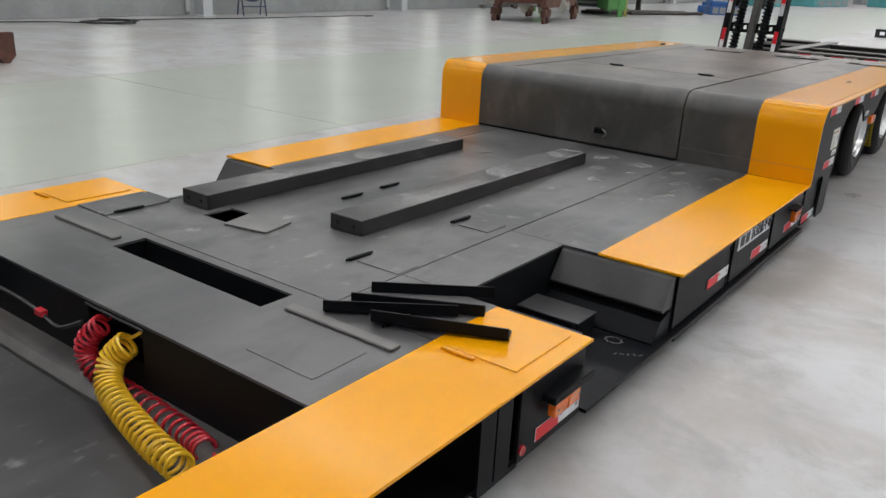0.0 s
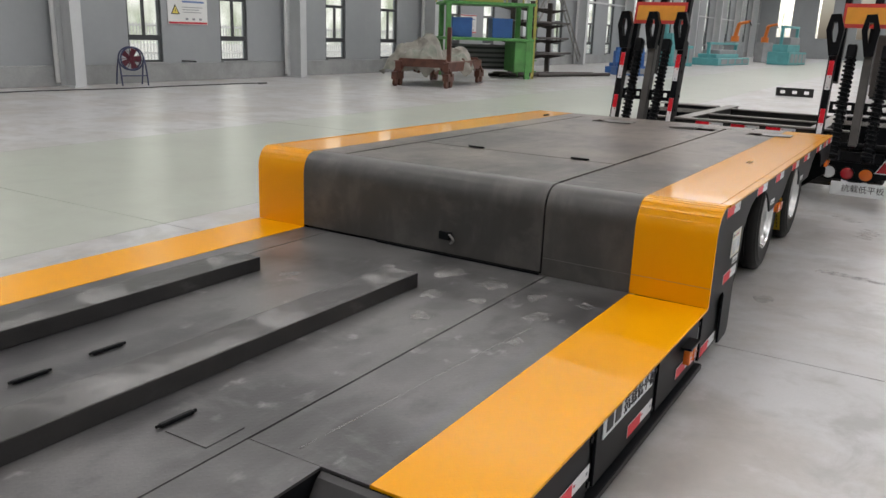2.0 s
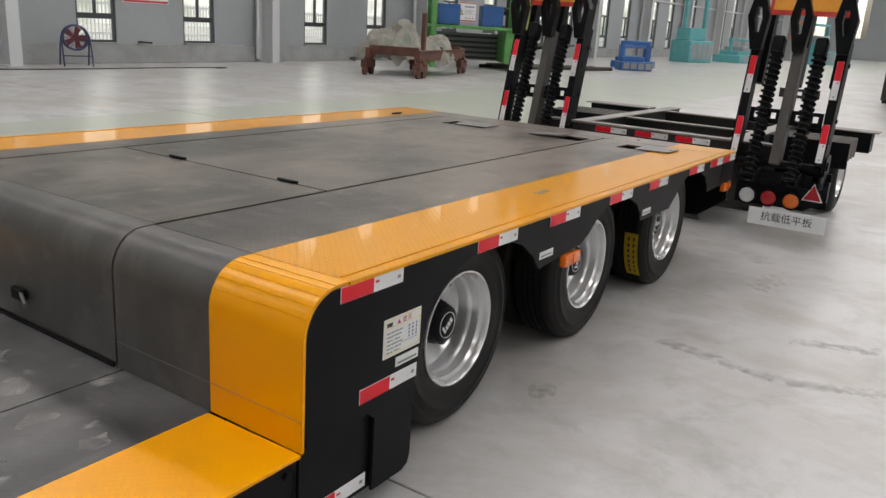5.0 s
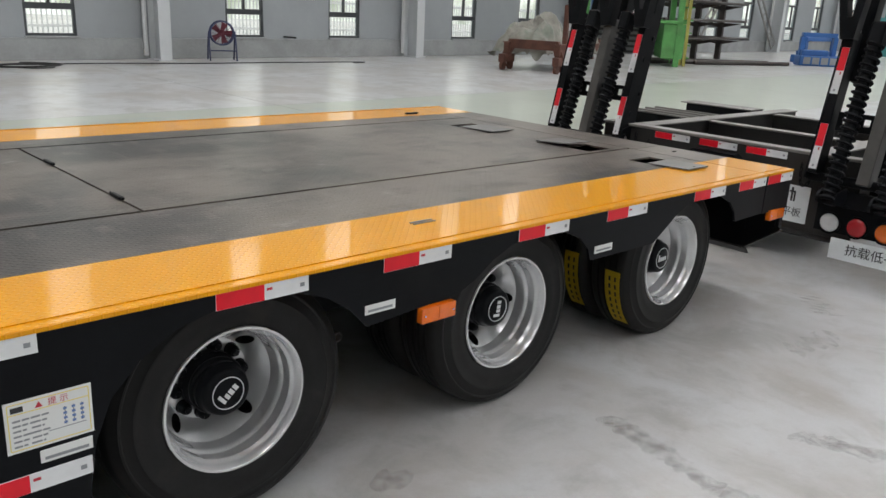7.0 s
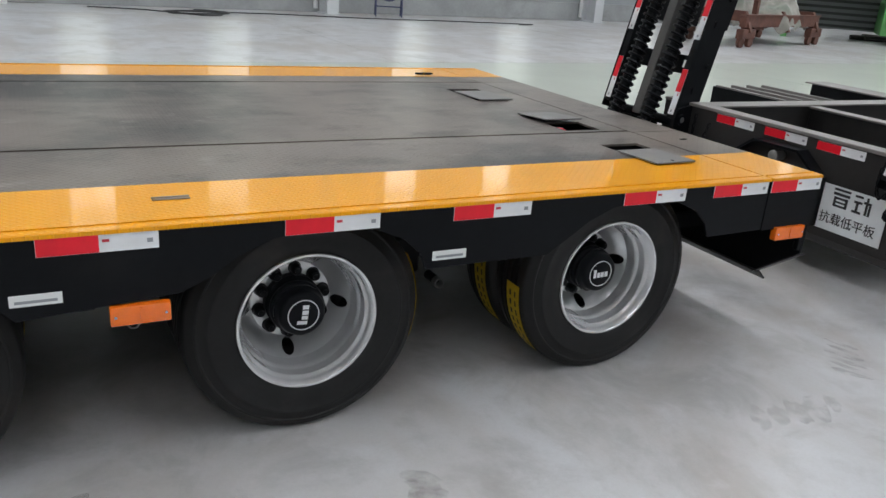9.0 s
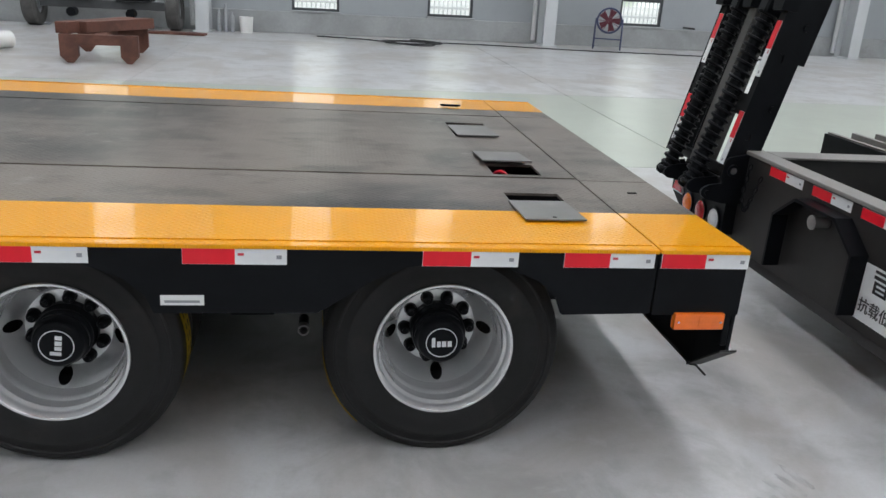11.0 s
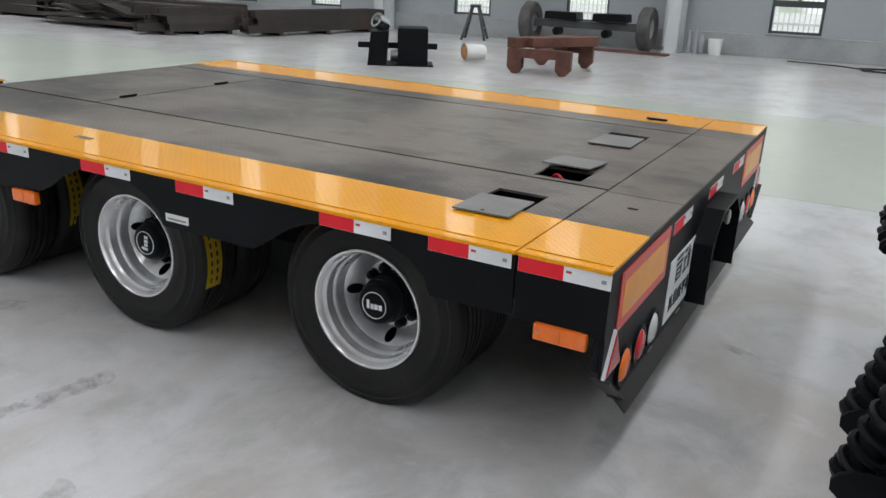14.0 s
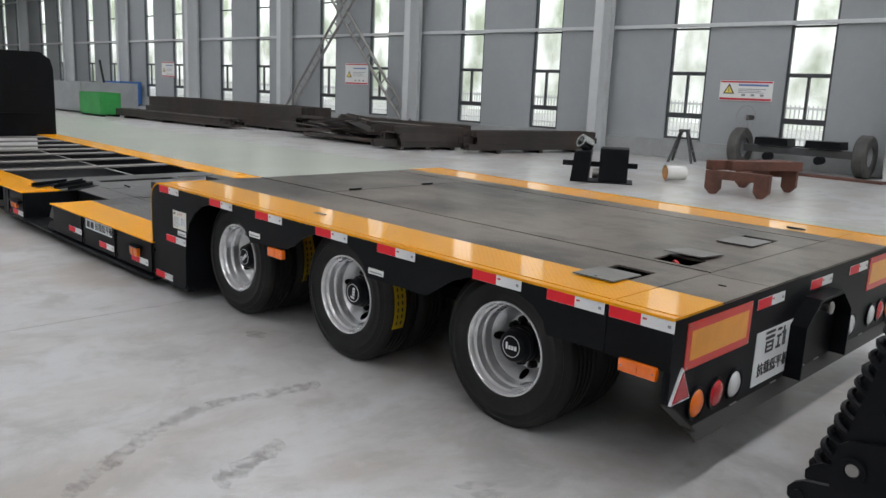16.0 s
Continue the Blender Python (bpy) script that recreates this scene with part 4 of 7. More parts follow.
def bent_plate(name, x0, x1, y_end, material, label, foot=0.002):
    return part(name, skewed(folded(shoulder(y_end, foot), 0.010, x0, x1)), material, trailer, label, True)


bent_plate("bent_plate", -0.400, -0.0, 0.185, M_YELLOW, "yellow bent edge plate")
bent_plate("bent_plate", -3.0, -2.60, 0.185, M_YELLOW, "yellow bent edge plate")
for xa, xb in ((-0.399, -0.001), (-2.999, -2.601)):
    for deg in (28, 44, 60, 74, 86):
        t = radians(deg)
        line = rod((xa, BEND_R - BEND_R * math.cos(t), HIGH - BEND_R + BEND_R * math.sin(t)), (xb, BEND_R - BEND_R * math.cos(t), HIGH - BEND_R + BEND_R * math.sin(t)), 0.0016, seg=6)
        part("press_line", skewed(line), M_YELLOW, trailer)
bent_plate("bent_plate", -0.892, -0.402, 0.185, M_DECK_SMOOTH, "black bent plate")
bent_plate("bent_plate", -2.598, -0.903, 0.200, M_DECK_SMOOTH, "black bent middle cover", 0.016)
part("deck_plate", box(-2.366, 0.203, HIGH - 0.010, -0.910, 1.085, HIGH), M_DECK, trailer, "black chequer hinged cover")


def deck_plate(name, x0, y0, x1, y1, z, material, label, holes=(), thick=0.010):
    return part(name, pierced("z", z - thick, z, x0, y0, x1, y1, holes), material, trailer, label)


HOLE_A, HOLE_B, HOLE_C = (-0.65, 3.80, -0.42, 4.013), (-1.13, 3.82, -0.945, 4.03), (-2.12, 3.785, -1.74, 4.0)
deck_plate("deck_plate", -0.888, 0.189, -0.402, 4.166, HIGH, M_DECK, "black chequer deck plate", [HOLE_A])
deck_plate("deck_plate", -2.366, 1.097, -0.910, 4.166, HIGH, M_DECK, "black chequer deck plate", [HOLE_B, HOLE_C])
deck_plate("deck_plate", -2.598, 0.205, -2.386, 4.166, HIGH, M_DECK, "black chequer deck plate")
deck_plate("deck_plate", -0.868, 4.173, -0.402, 4.476, HIGH, M_DECK, "black chequer rear plate")
deck_plate("deck_plate", -2.380, 4.173, -0.874, 4.476, HIGH, M_DECK, "black chequer rear plate")
deck_plate("deck_plate", -2.598, 4.173, -2.386, 4.476, HIGH, M_DECK, "black chequer rear plate")


def yellow_strip(x0, x1, y0, y1, outer):
    """Yellow edge plate with a pressed line and an outer lip turned down."""
    bm = box(x0, y0, HIGH - 0.010, x1, y1, HIGH + 0.0005)
    e = x1 if outer > 0 else x0
    quad_box(bm, e - 0.006, y0, HIGH - 0.012, e + 0.006, y1, HIGH - 0.0005)
    quad_box(bm, e - outer * 0.040 - 0.004, y0 + 0.01, HIGH + 0.0006, e - outer * 0.040 + 0.004, y1 - 0.01, HIGH + 0.004)
    return part("edge_strip", bm, M_YELLOW_TREAD, trailer, "yellow chequer edge strip")


yellow_strip(-0.400, 0.0, 0.187, 4.166, 1)
yellow_strip(-3.0, -2.60, 0.187, 4.166, -1)
yellow_strip(-0.400, 0.0, 4.173, 4.476, 1)
yellow_strip(-3.0, -2.60, 4.173, 4.476, -1)

# low deck
HOLE_D, SLOT = (-2.07, -3.07, -1.71, -2.90), (-1.96, -3.615, -1.025, -3.458)
deck_plate("deck_plate", -0.860, -2.19, -0.402, 0.024, LOW, M_DECK_LOW, "black low deck plate")
deck_plate("deck_plate", -0.862, -3.012, -0.575, -2.193, LOW, M_DECK_LOW, "black low deck plate")
deck_plate("deck_plate", -2.390, -3.405, -0.869, 0.052, LOW, M_DECK_LOW, "black low deck plate", [HOLE_D])
deck_plate("deck_plate", -2.598, -2.19, -2.398, 0.058, LOW, M_DECK_LOW, "black low deck plate")
deck_plate("deck_plate", -2.425, -3.012, -2.398, -2.193, LOW, M_DECK_LOW, "black low deck plate")
deck_plate("deck_plate", -2.598, -3.98, -0.402, -3.411, LOW, M_DECK_FRONT, "black front deck plate", [SLOT])
deck_plate("deck_plate", -0.862, -3.407, -0.402, -3.016, LOW, M_DECK_LOW, "black low deck plate")
deck_plate("deck_plate", -2.598, -3.407, -2.398, -3.016, LOW, M_DECK_LOW, "black low deck plate")
for xa, xb, o in ((-0.40, 0.0, 1), (-3.0, -2.60, -1)):
    bm = box(xa, -2.19, LOW - 0.010, xb, -0.002 if o > 0 else 0.056, LOW + 0.002, 0.0015)
    part("edge_strip", bm, M_YELLOW_LOW, trailer, "yellow low edge strip")
    bm = box(xa, -10.3, LOW - 0.010, xb, -3.022, LOW + 0.002, 0.0015)
    part("edge_strip", bm, M_YELLOW, trailer, "yellow front edge strip")
    lid_x0, lid_x1 = (xa + 0.07, xb - 0.07) if o < 0 else (xa + 0.06, xb - 0.065)
    lid = part("strip_lid", box(lid_x0, -3.42, LOW + 0.0024, lid_x1, -3.07, LOW + 0.007, 0.002), M_YELLOW, trailer, "yellow lid in the edge strip")
    part("strip_bar", box(lid_x0 + 0.0, -3.45, LOW + 0.0035, lid_x0 + 0.13, -3.436, LOW + 0.014, 0.002), M_YELLOW, lid)
# near-black strips added under the open plate joints, standing in for their shade
for xa, ya, xb, yb, z in ((-0.925, 0.21, -0.875, 4.16, HIGH), (-2.40, 0.22, -2.355, 4.16, HIGH), (-2.59, 4.150, -0.41, 4.186, HIGH), (-0.875, -3.40, -0.855, -0.01, LOW), (-2.402, -3.40, -2.386, -0.01, LOW), (-2.36, 1.08, -0.91, 1.10, HIGH), (-0.882, 4.18, -0.862, 4.46, HIGH)):
    part("joint_strip", box(xa, ya, z - 0.022, xb, yb, z - 0.0105), M_SHADE_BLACK, trailer)
# under-deck black body (kept below the plates, open at the hatches and notches)
for xa, xb, ya, yb in ((-0.93, -0.60, -3.44, -0.02), (-2.40, -2.14, -3.40, -0.02), (-1.66, -1.30, -3.40, -0.02)):
    part("main_beam", box(xa, ya, 0.06, xb, yb, LOW - 0.07), M_BLACK, trailer)
part("belly_plate", box(-2.96, -3.96, 0.045, -0.04, -0.02, 0.058), M_BLACK, trailer, "black belly plate")
part("high_belly", box(-2.45, 0.10, 0.42, -0.55, 4.44, 0.50), M_BLACK, trailer)
for xa, xb in ((-0.80, -0.69), (-2.31, -2.20)):
    part("main_beam", box(xa, 0.22, 0.50, xb, 4.44, HIGH - 0.014), M_BLACK, trailer)
part("slot_box", pierced("z", 0.06, LOW - 0.012, -2.05, -3.68, -0.99, -3.43, [SLOT]), M_BLACK, trailer)
part("shoulder_wall", box(-2.58, 0.076, 0.06, -0.42, 0.09, 0.66), M_BLACK, trailer)

# notches beside the low deck
for sgn, xin, xout in ((1, -0.58, 0.0), (-1, -2.42, -3.0)):
    part("notch_wall", box(xin, -3.012, 0.058, xin - sgn * 0.012, -2.19, LOW - 0.002), M_BLACK, trailer)
    part("notch_floor", box(xin, -3.022, 0.046, xout + sgn * 0.002, -2.19, 0.062), M_BLACK, trailer, "black notch floor plate")
    part("notch_front", box(xin, -3.028, 0.046, xout - sgn * 0.03, -3.017, LOW - 0.012), M_BLACK, trailer)
    prof = [(-2.192, LOW - 0.012), (-2.215, LOW - 0.02), (-2.30, 0.20), (-2.29, 0.185), (-2.192, 0.19)]
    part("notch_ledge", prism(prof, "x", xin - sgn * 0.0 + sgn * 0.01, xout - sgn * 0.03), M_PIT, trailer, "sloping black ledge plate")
    prof = [(-2.192, 0.17), (-2.30, 0.15), (-2.36, 0.07), (-2.36, 0.046), (-2.192, 0.046)]
    part("notch_ledge", prism(prof, "x", xin + sgn * 0.01, xout - sgn * 0.03), M_BLACK, trailer)
    for ya, yb, reach in ((-2.575, -2.40, 0.305), (-2.80, -2.635, 0.36)):
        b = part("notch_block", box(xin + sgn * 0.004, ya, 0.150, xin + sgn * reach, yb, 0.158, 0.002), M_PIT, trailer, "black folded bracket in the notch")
        part("bracket_leg", prism([(ya, 0.150), (ya + 0.008, 0.150), (ya + 0.016, 0.063), (ya + 0.008, 0.063)], "x", xin + sgn * 0.02, xin + sgn * (reach - 0.03)), M_BLACK, b)
        part("bracket_leg", box(xin + sgn * (reach - 0.012), ya + 0.01, 0.075, xin + sgn * (reach - 0.004), yb - 0.012, 0.149), M_BLACK, b)

# chalk scribbles on the notch floor
for k in range(9):
    t = 2 * math.pi * k / 9
    part("chalk_mark", box(-0.012, -0.003, 0, 0.012, 0.003, 0.0006), M_LID, trailer, "chalk scribble").matrix_local = pose(-0.177 + 0.035 * math.cos(t), -2.42 + 0.028 * math.sin(t), 0.0628, 0, 0, math.degrees(t) + 70)
for k in range(5):
    part("chalk_mark", box(-0.010, -0.003, 0, 0.010, 0.003, 0.0006), M_LID, trailer, "chalk scribble").matrix_local = pose(-0.115 + 0.022 * k, -2.535 + 0.014 * k, 0.0628, 0, 0, (80, 20, 95, 140, 60)[k])

# low side panels with posts, on both sides
for x, o in ((0.0, 1), (-3.0, -1)):
    a = x - o * 0.025
    for i, (ya, yb) in enumerate(((-2.17, -1.48), (-1.41, -0.76), (-0.70, -0.06))):
        part("side_panel", box(a - o * 0.008, ya, 0.075, a + o * 0.004, yb, LOW - 0.014, 0.002), M_BLACK, trailer, "black low side panel")
    for y in (-1.445, -0.73, -0.03):
        p = part("side_post", box(a - o * 0.05, y - 0.03, 0.06, a - o * 0.012, y + 0.03, LOW - 0.014), M_BLACK, trailer)
        for z in (0.10, 0.27):
            part("post_bolt", rod((a - o * 0.012, y, z), (a + o * 0.002, y, z), 0.012, seg=8), M_BLACK, p)
    part("bottom_rail", box(a - o * 0.06, -2.187, 0.028, x + o * 0.002, 0.0, 0.058, 0.003), M_BLACK, trailer, "black bottom rail")
    part("panel_backing", box(a - o * 0.065, -2.19, 0.06, a - o * 0.055, -0.01, LOW - 0.014), M_BLACK, trailer)
    # front side: open frames, posts and outrigger boxes
    part("front_side_plate", box(a - o * 0.01, -3.45, 0.045, a + o * 0.004, -3.03, LOW - 0.014, 0.002), M_BLACK, trailer, "black front side plate")
    for y in (-3.54, -3.63, -4.4, -5.3, -6.2, -7.1, -8.0, -8.9):
        part("outrigger", box(x - o * 0.38, y - 0.006, 0.06, a, y + 0.006, LOW - 0.014), M_BLACK, trailer)
        part("outrigger_flange", box(a - o * 0.006, y - 0.04, 0.05, a + o * 0.004, y + 0.04, LOW - 0.014), M_BLACK, trailer)
    part("front_side_back", box(x - o * 0.405, -10.3, 0.05, x - o * 0.395, -3.54, LOW - 0.014), M_BLACK, trailer)
    part("outrigger_shelf", box(x - o * 0.38, -3.66, 0.03, a, -3.44, 0.05), M_BLACK, trailer)
    # tape on the low panels
    face = pose(a + 0.006, 0, 0) if o > 0 else pose(a - 0.006, 0, 0, 0, 0, 180)
    for y, z in ((-1.77, 0.145), (-1.07, 0.115), (-0.42, 0.12), (0.02, 0.080)):
        tape(trailer, face @ pose(0, y if o > 0 else -y - 0.30, z))
    tape(trailer, face @ pose(0, -3.345 if o > 0 else 3.045, 0.078))
    # front marker box with hood, and low marker
    hood = part("marker_hood", box(a - o * 0.005, -3.32, 0.215, x + o * 0.03, -3.05, 0.245, 0.004), M_BLACK, trailer, "black lamp hood")
    if o > 0:
        side_marker(trailer, 0.005, -3.30, -3.13, 0.160, 0.215)
        side_marker(trailer, 0.005, -0.37, -0.235, 0.178, 0.25)
        part("marker_hood", box(-0.02, -0.38, 0.252, 0.030, -0.225, 0.262), M_BLACK, trailer)
        part("reflector_dot", rod((-0.02, -3.43, 0.09), (-0.012, -3.43, 0.09), 0.018, seg=14), M_RED_LENS, trailer, "small red reflector")
        np_ = part("side_name_plate", box(-0.020, -1.36, 0.235, -0.016, -0.80, 0.322), M_PLATE, trailer, "white name strip with dark marks")
        for ya, yb, za, zb in [(-1.33 + k * 0.085, -1.265 + k * 0.085, 0.25, 0.308) for k in range(2)]:
            part("text_bar", box(-0.0155, ya, za, -0.0145, yb, zb), M_PRINT_DARK, np_)
        t = part("lettering", writing("抗载低平板", 0.075, M_PRINT_DARK), None, np_, "line of black characters")
        t.matrix_local = pose(-0.0148, -0.965, 0.278, 0, 0, 90)

# skirts of the raised part, with the wheel arches cut out
AXLES = (1.03, 2.262, 3.512)


def skirt_outline():
    top = [(0.001, LOW), (0.001, HIGH - BEND_R)]
    for i in range(1, 8):
        t = math.pi / 2 * i / 8
        top.append((BEND_R - BEND_R * math.cos(t), HIGH - BEND_R + BEND_R * math.sin(t) - 0.012))
    pts = [(0.335, 0.06), (0.335, 0.325), (0.305, 0.352), (0.02, 0.352)] + top[1:] + [(BEND_R, HIGH - 0.012), (4.166, HIGH - 0.012), (4.166, 0.605), (3.872, 0.600)]
    for k, c in enumerate(AXLES[::-1]):
        if k == 2:
            break
        pts += [(c + 0.352, 0.605), (c + 0.33, 0.66), (c + 0.27, 0.715), (c + 0.17, 0.757), (c + 0.06, 0.776), (c - 0.05, 0.776), (c - 0.15, 0.757), (c - 0.25, 0.715), (c - 0.34, 0.655), (c - 0.42, 0.605 if k == 0 else 0.62)]
    c = AXLES[0]
    pts += [(c + 0.40, 0.59), (c + 0.33, 0.665), (c + 0.24, 0.725), (c + 0.12, 0.765), (c, 0.778), (c - 0.12, 0.768), (c - 0.24, 0.735), (c - 0.34, 0.675), (c - 0.42, 0.59), (c - 0.465, 0.48), (c - 0.485, 0.36), (c - 0.487, 0.11), (c - 0.50, 0.075), (c - 0.53, 0.06)]
    return pts


for x, o in ((0.0, 1), (-3.0, -1)):
    part("side_skirt", skewed(prism(skirt_outline(), "x", x - o * 0.012, x - o * 0.0005)), M_BLACK, trailer, "black side skirt with wheel arches")
    part("rear_side_plate", box(x - o * 0.012, 4.173, 0.60, x - o * 0.0005, 4.476, HIGH - 0.012), M_BLACK, trailer, "black rear side plate")
    part("lower_panel", skewed(box(x - o * 0.034, 0.0125, 0.062, x - o * 0.022, 0.50, 0.35)), M_BLACK, trailer, "recessed black lower panel")
    part("shoulder_return", box(x - o * 0.30, 0.530, 0.06, x - o * 0.013, 0.542, 0.70), M_BLACK, trailer)
    face = pose(x, 0, 0) if o > 0 else pose(x, 0, 0, 0, 0, 180)

    def yy(y):
        return y if o > 0 else -y - 0.30

    for y in (0.15, 0.905, 1.492, 2.143, 2.702, 3.408, 3.855, 4.178):
        tape(trailer, face @ pose(0.001, yy(y), 0.763))
    tape(trailer, face @ pose(0.001, yy(0.252), 0.402))
for y0 in (1.42, 2.635):
    lab = part("small_label", box(0.0005, y0, 0.632, 0.0025, y0 + 0.125, 0.664), M_LABEL, trailer, "small white label")
    part("text_bar", box(0.0026, y0 + 0.012, 0.640, 0.0032, y0 + 0.113, 0.648), M_PRINT_GREY, lab)
lab = part("warning_label", box(0.0005, 0.362, 0.518, 0.0025, 0.562, 0.652), M_LABEL, trailer, "white warning label with small print")
part("label_face", box(0.0026, 0.367, 0.523, 0.0032, 0.557, 0.647), M_LABEL, lab)
part("label_bar", box(0.0033, 0.376, 0.624, 0.0038, 0.404, 0.638), M_PRINT_DARK, lab, "dark block mark")
part("label_triangle", prism([(0.430, 0.624), (0.448, 0.624), (0.439, 0.640)], "x", 0.0033, 0.0037), M_PRINT_RED, lab)
t = part("lettering", writing("提 示", 0.021, M_PRINT_RED, 0.0003), None, lab, "red heading")
t.matrix_local = pose(0.0036, 0.483, 0.631, 0, 0, 90)
for z in (0.5245, 0.6445, 0.6185):
    part("label_line", box(0.0033, 0.370, z, 0.0036, 0.554, z + 0.0022), M_LABEL_EDGE, lab, "yellow rule")
for y in (0.3685, 0.5535):
    part("label_line", box(0.0033, y, 0.5265, 0.0036, y + 0.0022, 0.6445), M_LABEL_EDGE, lab, "yellow rule")
for k in range(6):
    for a, b in ((0.0, 0.018), (0.021, 0.030 + 0.004 * (k % 3)), (0.038 + 0.003 * (k % 2), 0.062), (0.065, 0.070 + 0.006 * (k % 3))):
        part("label_bar", box(0.0033, 0.378 + a, 0.532 + k * 0.0135, 0.0036, 0.378 + b, 0.537 + k * 0.0135), M_PRINT_GREY, lab)
for k in range(3):
    part("label_bar", box(0.0033, 0.496 + k * 0.020, 0.560, 0.0035, 0.4975 + k * 0.020, 0.608), M_PRINT_DARK, lab)
    for j in range(4):
        part("label_dot", box(0.0033, 0.4925 + k * 0.020, 0.562 + j * 0.0125, 0.0037, 0.501 + k * 0.020, 0.5685 + j * 0.0125), M_SIGN_BLUE, lab)
part("label_bar", box(0.0033, 0.455, 0.553, 0.0036, 0.545, 0.555), M_PRINT_GREY, lab)
lab = part("small_label", box(0.0005, 0.432, 0.472, 0.0025, 0.556, 0.506), M_LABEL, trailer, "small white label")
part("text_bar", box(0.0026, 0.442, 0.479, 0.0032, 0.546, 0.487), M_PRINT_GREY, lab)
side_marker(trailer, 0.0, 1.655, 1.815, 0.548, 0.605)
side_marker(trailer, -0.002, 4.25, 4.425, 0.552, 0.609)

# wheels, axles and springs
for k, y in enumerate(AXLES):
    road_wheel(trailer, -0.140, y + 0.006, (0.397, 0.405, 0.409)[k], (42, 84, 2)[k])
    road_wheel(trailer, -2.848, y, (0.397, 0.405, 0.409)[k], (70, 15, 130)[k], -1)
    part("axle_beam", rod((-2.6, y, 0.408), (-0.4, y, 0.408), 0.07, seg=14), M_BLACK, trailer, "", True)
    for x in (-0.74, -2.26):
        part("leaf_spring", box(x - 0.04, y - 0.48, 0.44, x + 0.04, y + 0.48, 0.50, 0.01), M_BLACK, trailer)
for k, y in enumerate((AXLES[0] + 0.55, AXLES[1] + 0.58)):
    part("spring_hanger", box(-0.80, y - 0.09, 0.30, -0.66, y + 0.09, 0.52, 0.01), M_BLACK, trailer)
    px, py, pz = ((-0.66, 1.785, 0.24), (-0.68, 3.04, 0.233))[k]
    pe = part("pipe_end", lathe([(0.017, -0.02), (0.023, -0.02), (0.023, 0.014), (0.017, 0.014)], 20), M_STEEL, trailer, "open steel pipe end", True)
    pe.matrix_local = pose(px, py, pz)
    part("pipe", rod((-0.10, 0, 0), (-0.021, 0, 0), 0.021, seg=14), M_BLACK, pe, "", True)
# yellow paper labels stuck to the treads


def curved_patch(x, y, r, a0, a1, x0, x1, steps, thick):
    bm = bmesh.new()
    rows = [[bm.verts.new((x + xx, y + r * math.cos(t), 0.408 + r * math.sin(t))) for xx in (x0, x1)] for t in (radians(a0 + (a1 - a0) * i / steps) for i in range(steps + 1))]
    for r0, r1 in zip(rows, rows[1:]):
        bm.faces.new((r0[0], r0[1], r1[1], r1[0]))
    bmesh.ops.solidify(bm, geom=bm.faces[:], thickness=thick)
    return bm


for y, dx, a in ((AXLES[2], 0.0, 203), (AXLES[2], -0.255, 198), (AXLES[1], 0.0, 4), (AXLES[0], -0.255, 2)):
    lb = part("tyre_label", curved_patch(-0.140 + dx, y + 0.006, 0.4075, a - 23, a + 23, -0.028, -0.115, 9, 0.0015), M_TYRE_LABEL, trailer, "yellow paper tyre label with dark marks")
    for i in range(7):
        b = a - 19 + 5.6 * i
        part("text_bar", curved_patch(-0.140 + dx, y + 0.006, 0.4092, b, b + 3.4, -0.048, -0.058, 1, 0.0006), M_PRINT_DARK, lb)
        part("text_bar", curved_patch(-0.140 + dx, y + 0.006, 0.4092, b, b + 3.4, -0.080, -0.092, 1, 0.0006), M_PRINT_DARK, lb)

# rear end
RY = 4.476
part("rear_plate", box(-2.78, RY - 0.012, 0.31, -0.22, RY, HIGH - 0.012), M_BLACK, trailer, "black rear plate")
for x, o in ((-0.010, 1), (-2.990, -1)):
    part("rear_wing", prism([(x, 0.465), (x, HIGH - 0.012), (x - o * 0.209, HIGH - 0.012), (x - o * 0.209, 0.31)], "y", RY - 0.012, RY), M_BLACK, trailer, "black rear wing plate")
    # flange along the slanting lower edge of the wing
    part("wing_flange", prism([(x, 0.464), (x - o * 0.212, 0.308), (x - o * 0.212, 0.300), (x, 0.456)], "y", RY - 0.030, RY + 0.030), M_FRAME_DUSTY, trailer, "black slanting flange under the wing")
    part("rear_corner_post", box(x - o * 0.025, RY - 0.035, 0.48, x, RY - 0.013, 0.60, 0.003), M_BLACK, trailer)
part("rear_lip", folded([(RY - 0.025, 0.316), (RY + 0.0, 0.312), (RY + 0.046, 0.268)], 0.008, -2.80, -0.20), M_FRAME_DUSTY, trailer, "black folded rear lip")
for x in (-0.62, -1.06, -1.42, -1.62, -2.0, -2.32):
    part("lip_weld", rod((x - 0.035, RY + 0.002, 0.3135), (x + 0.035, RY + 0.002, 0.3135), 0.004, seg=6), M_STEEL, trailer, "pale weld bead")


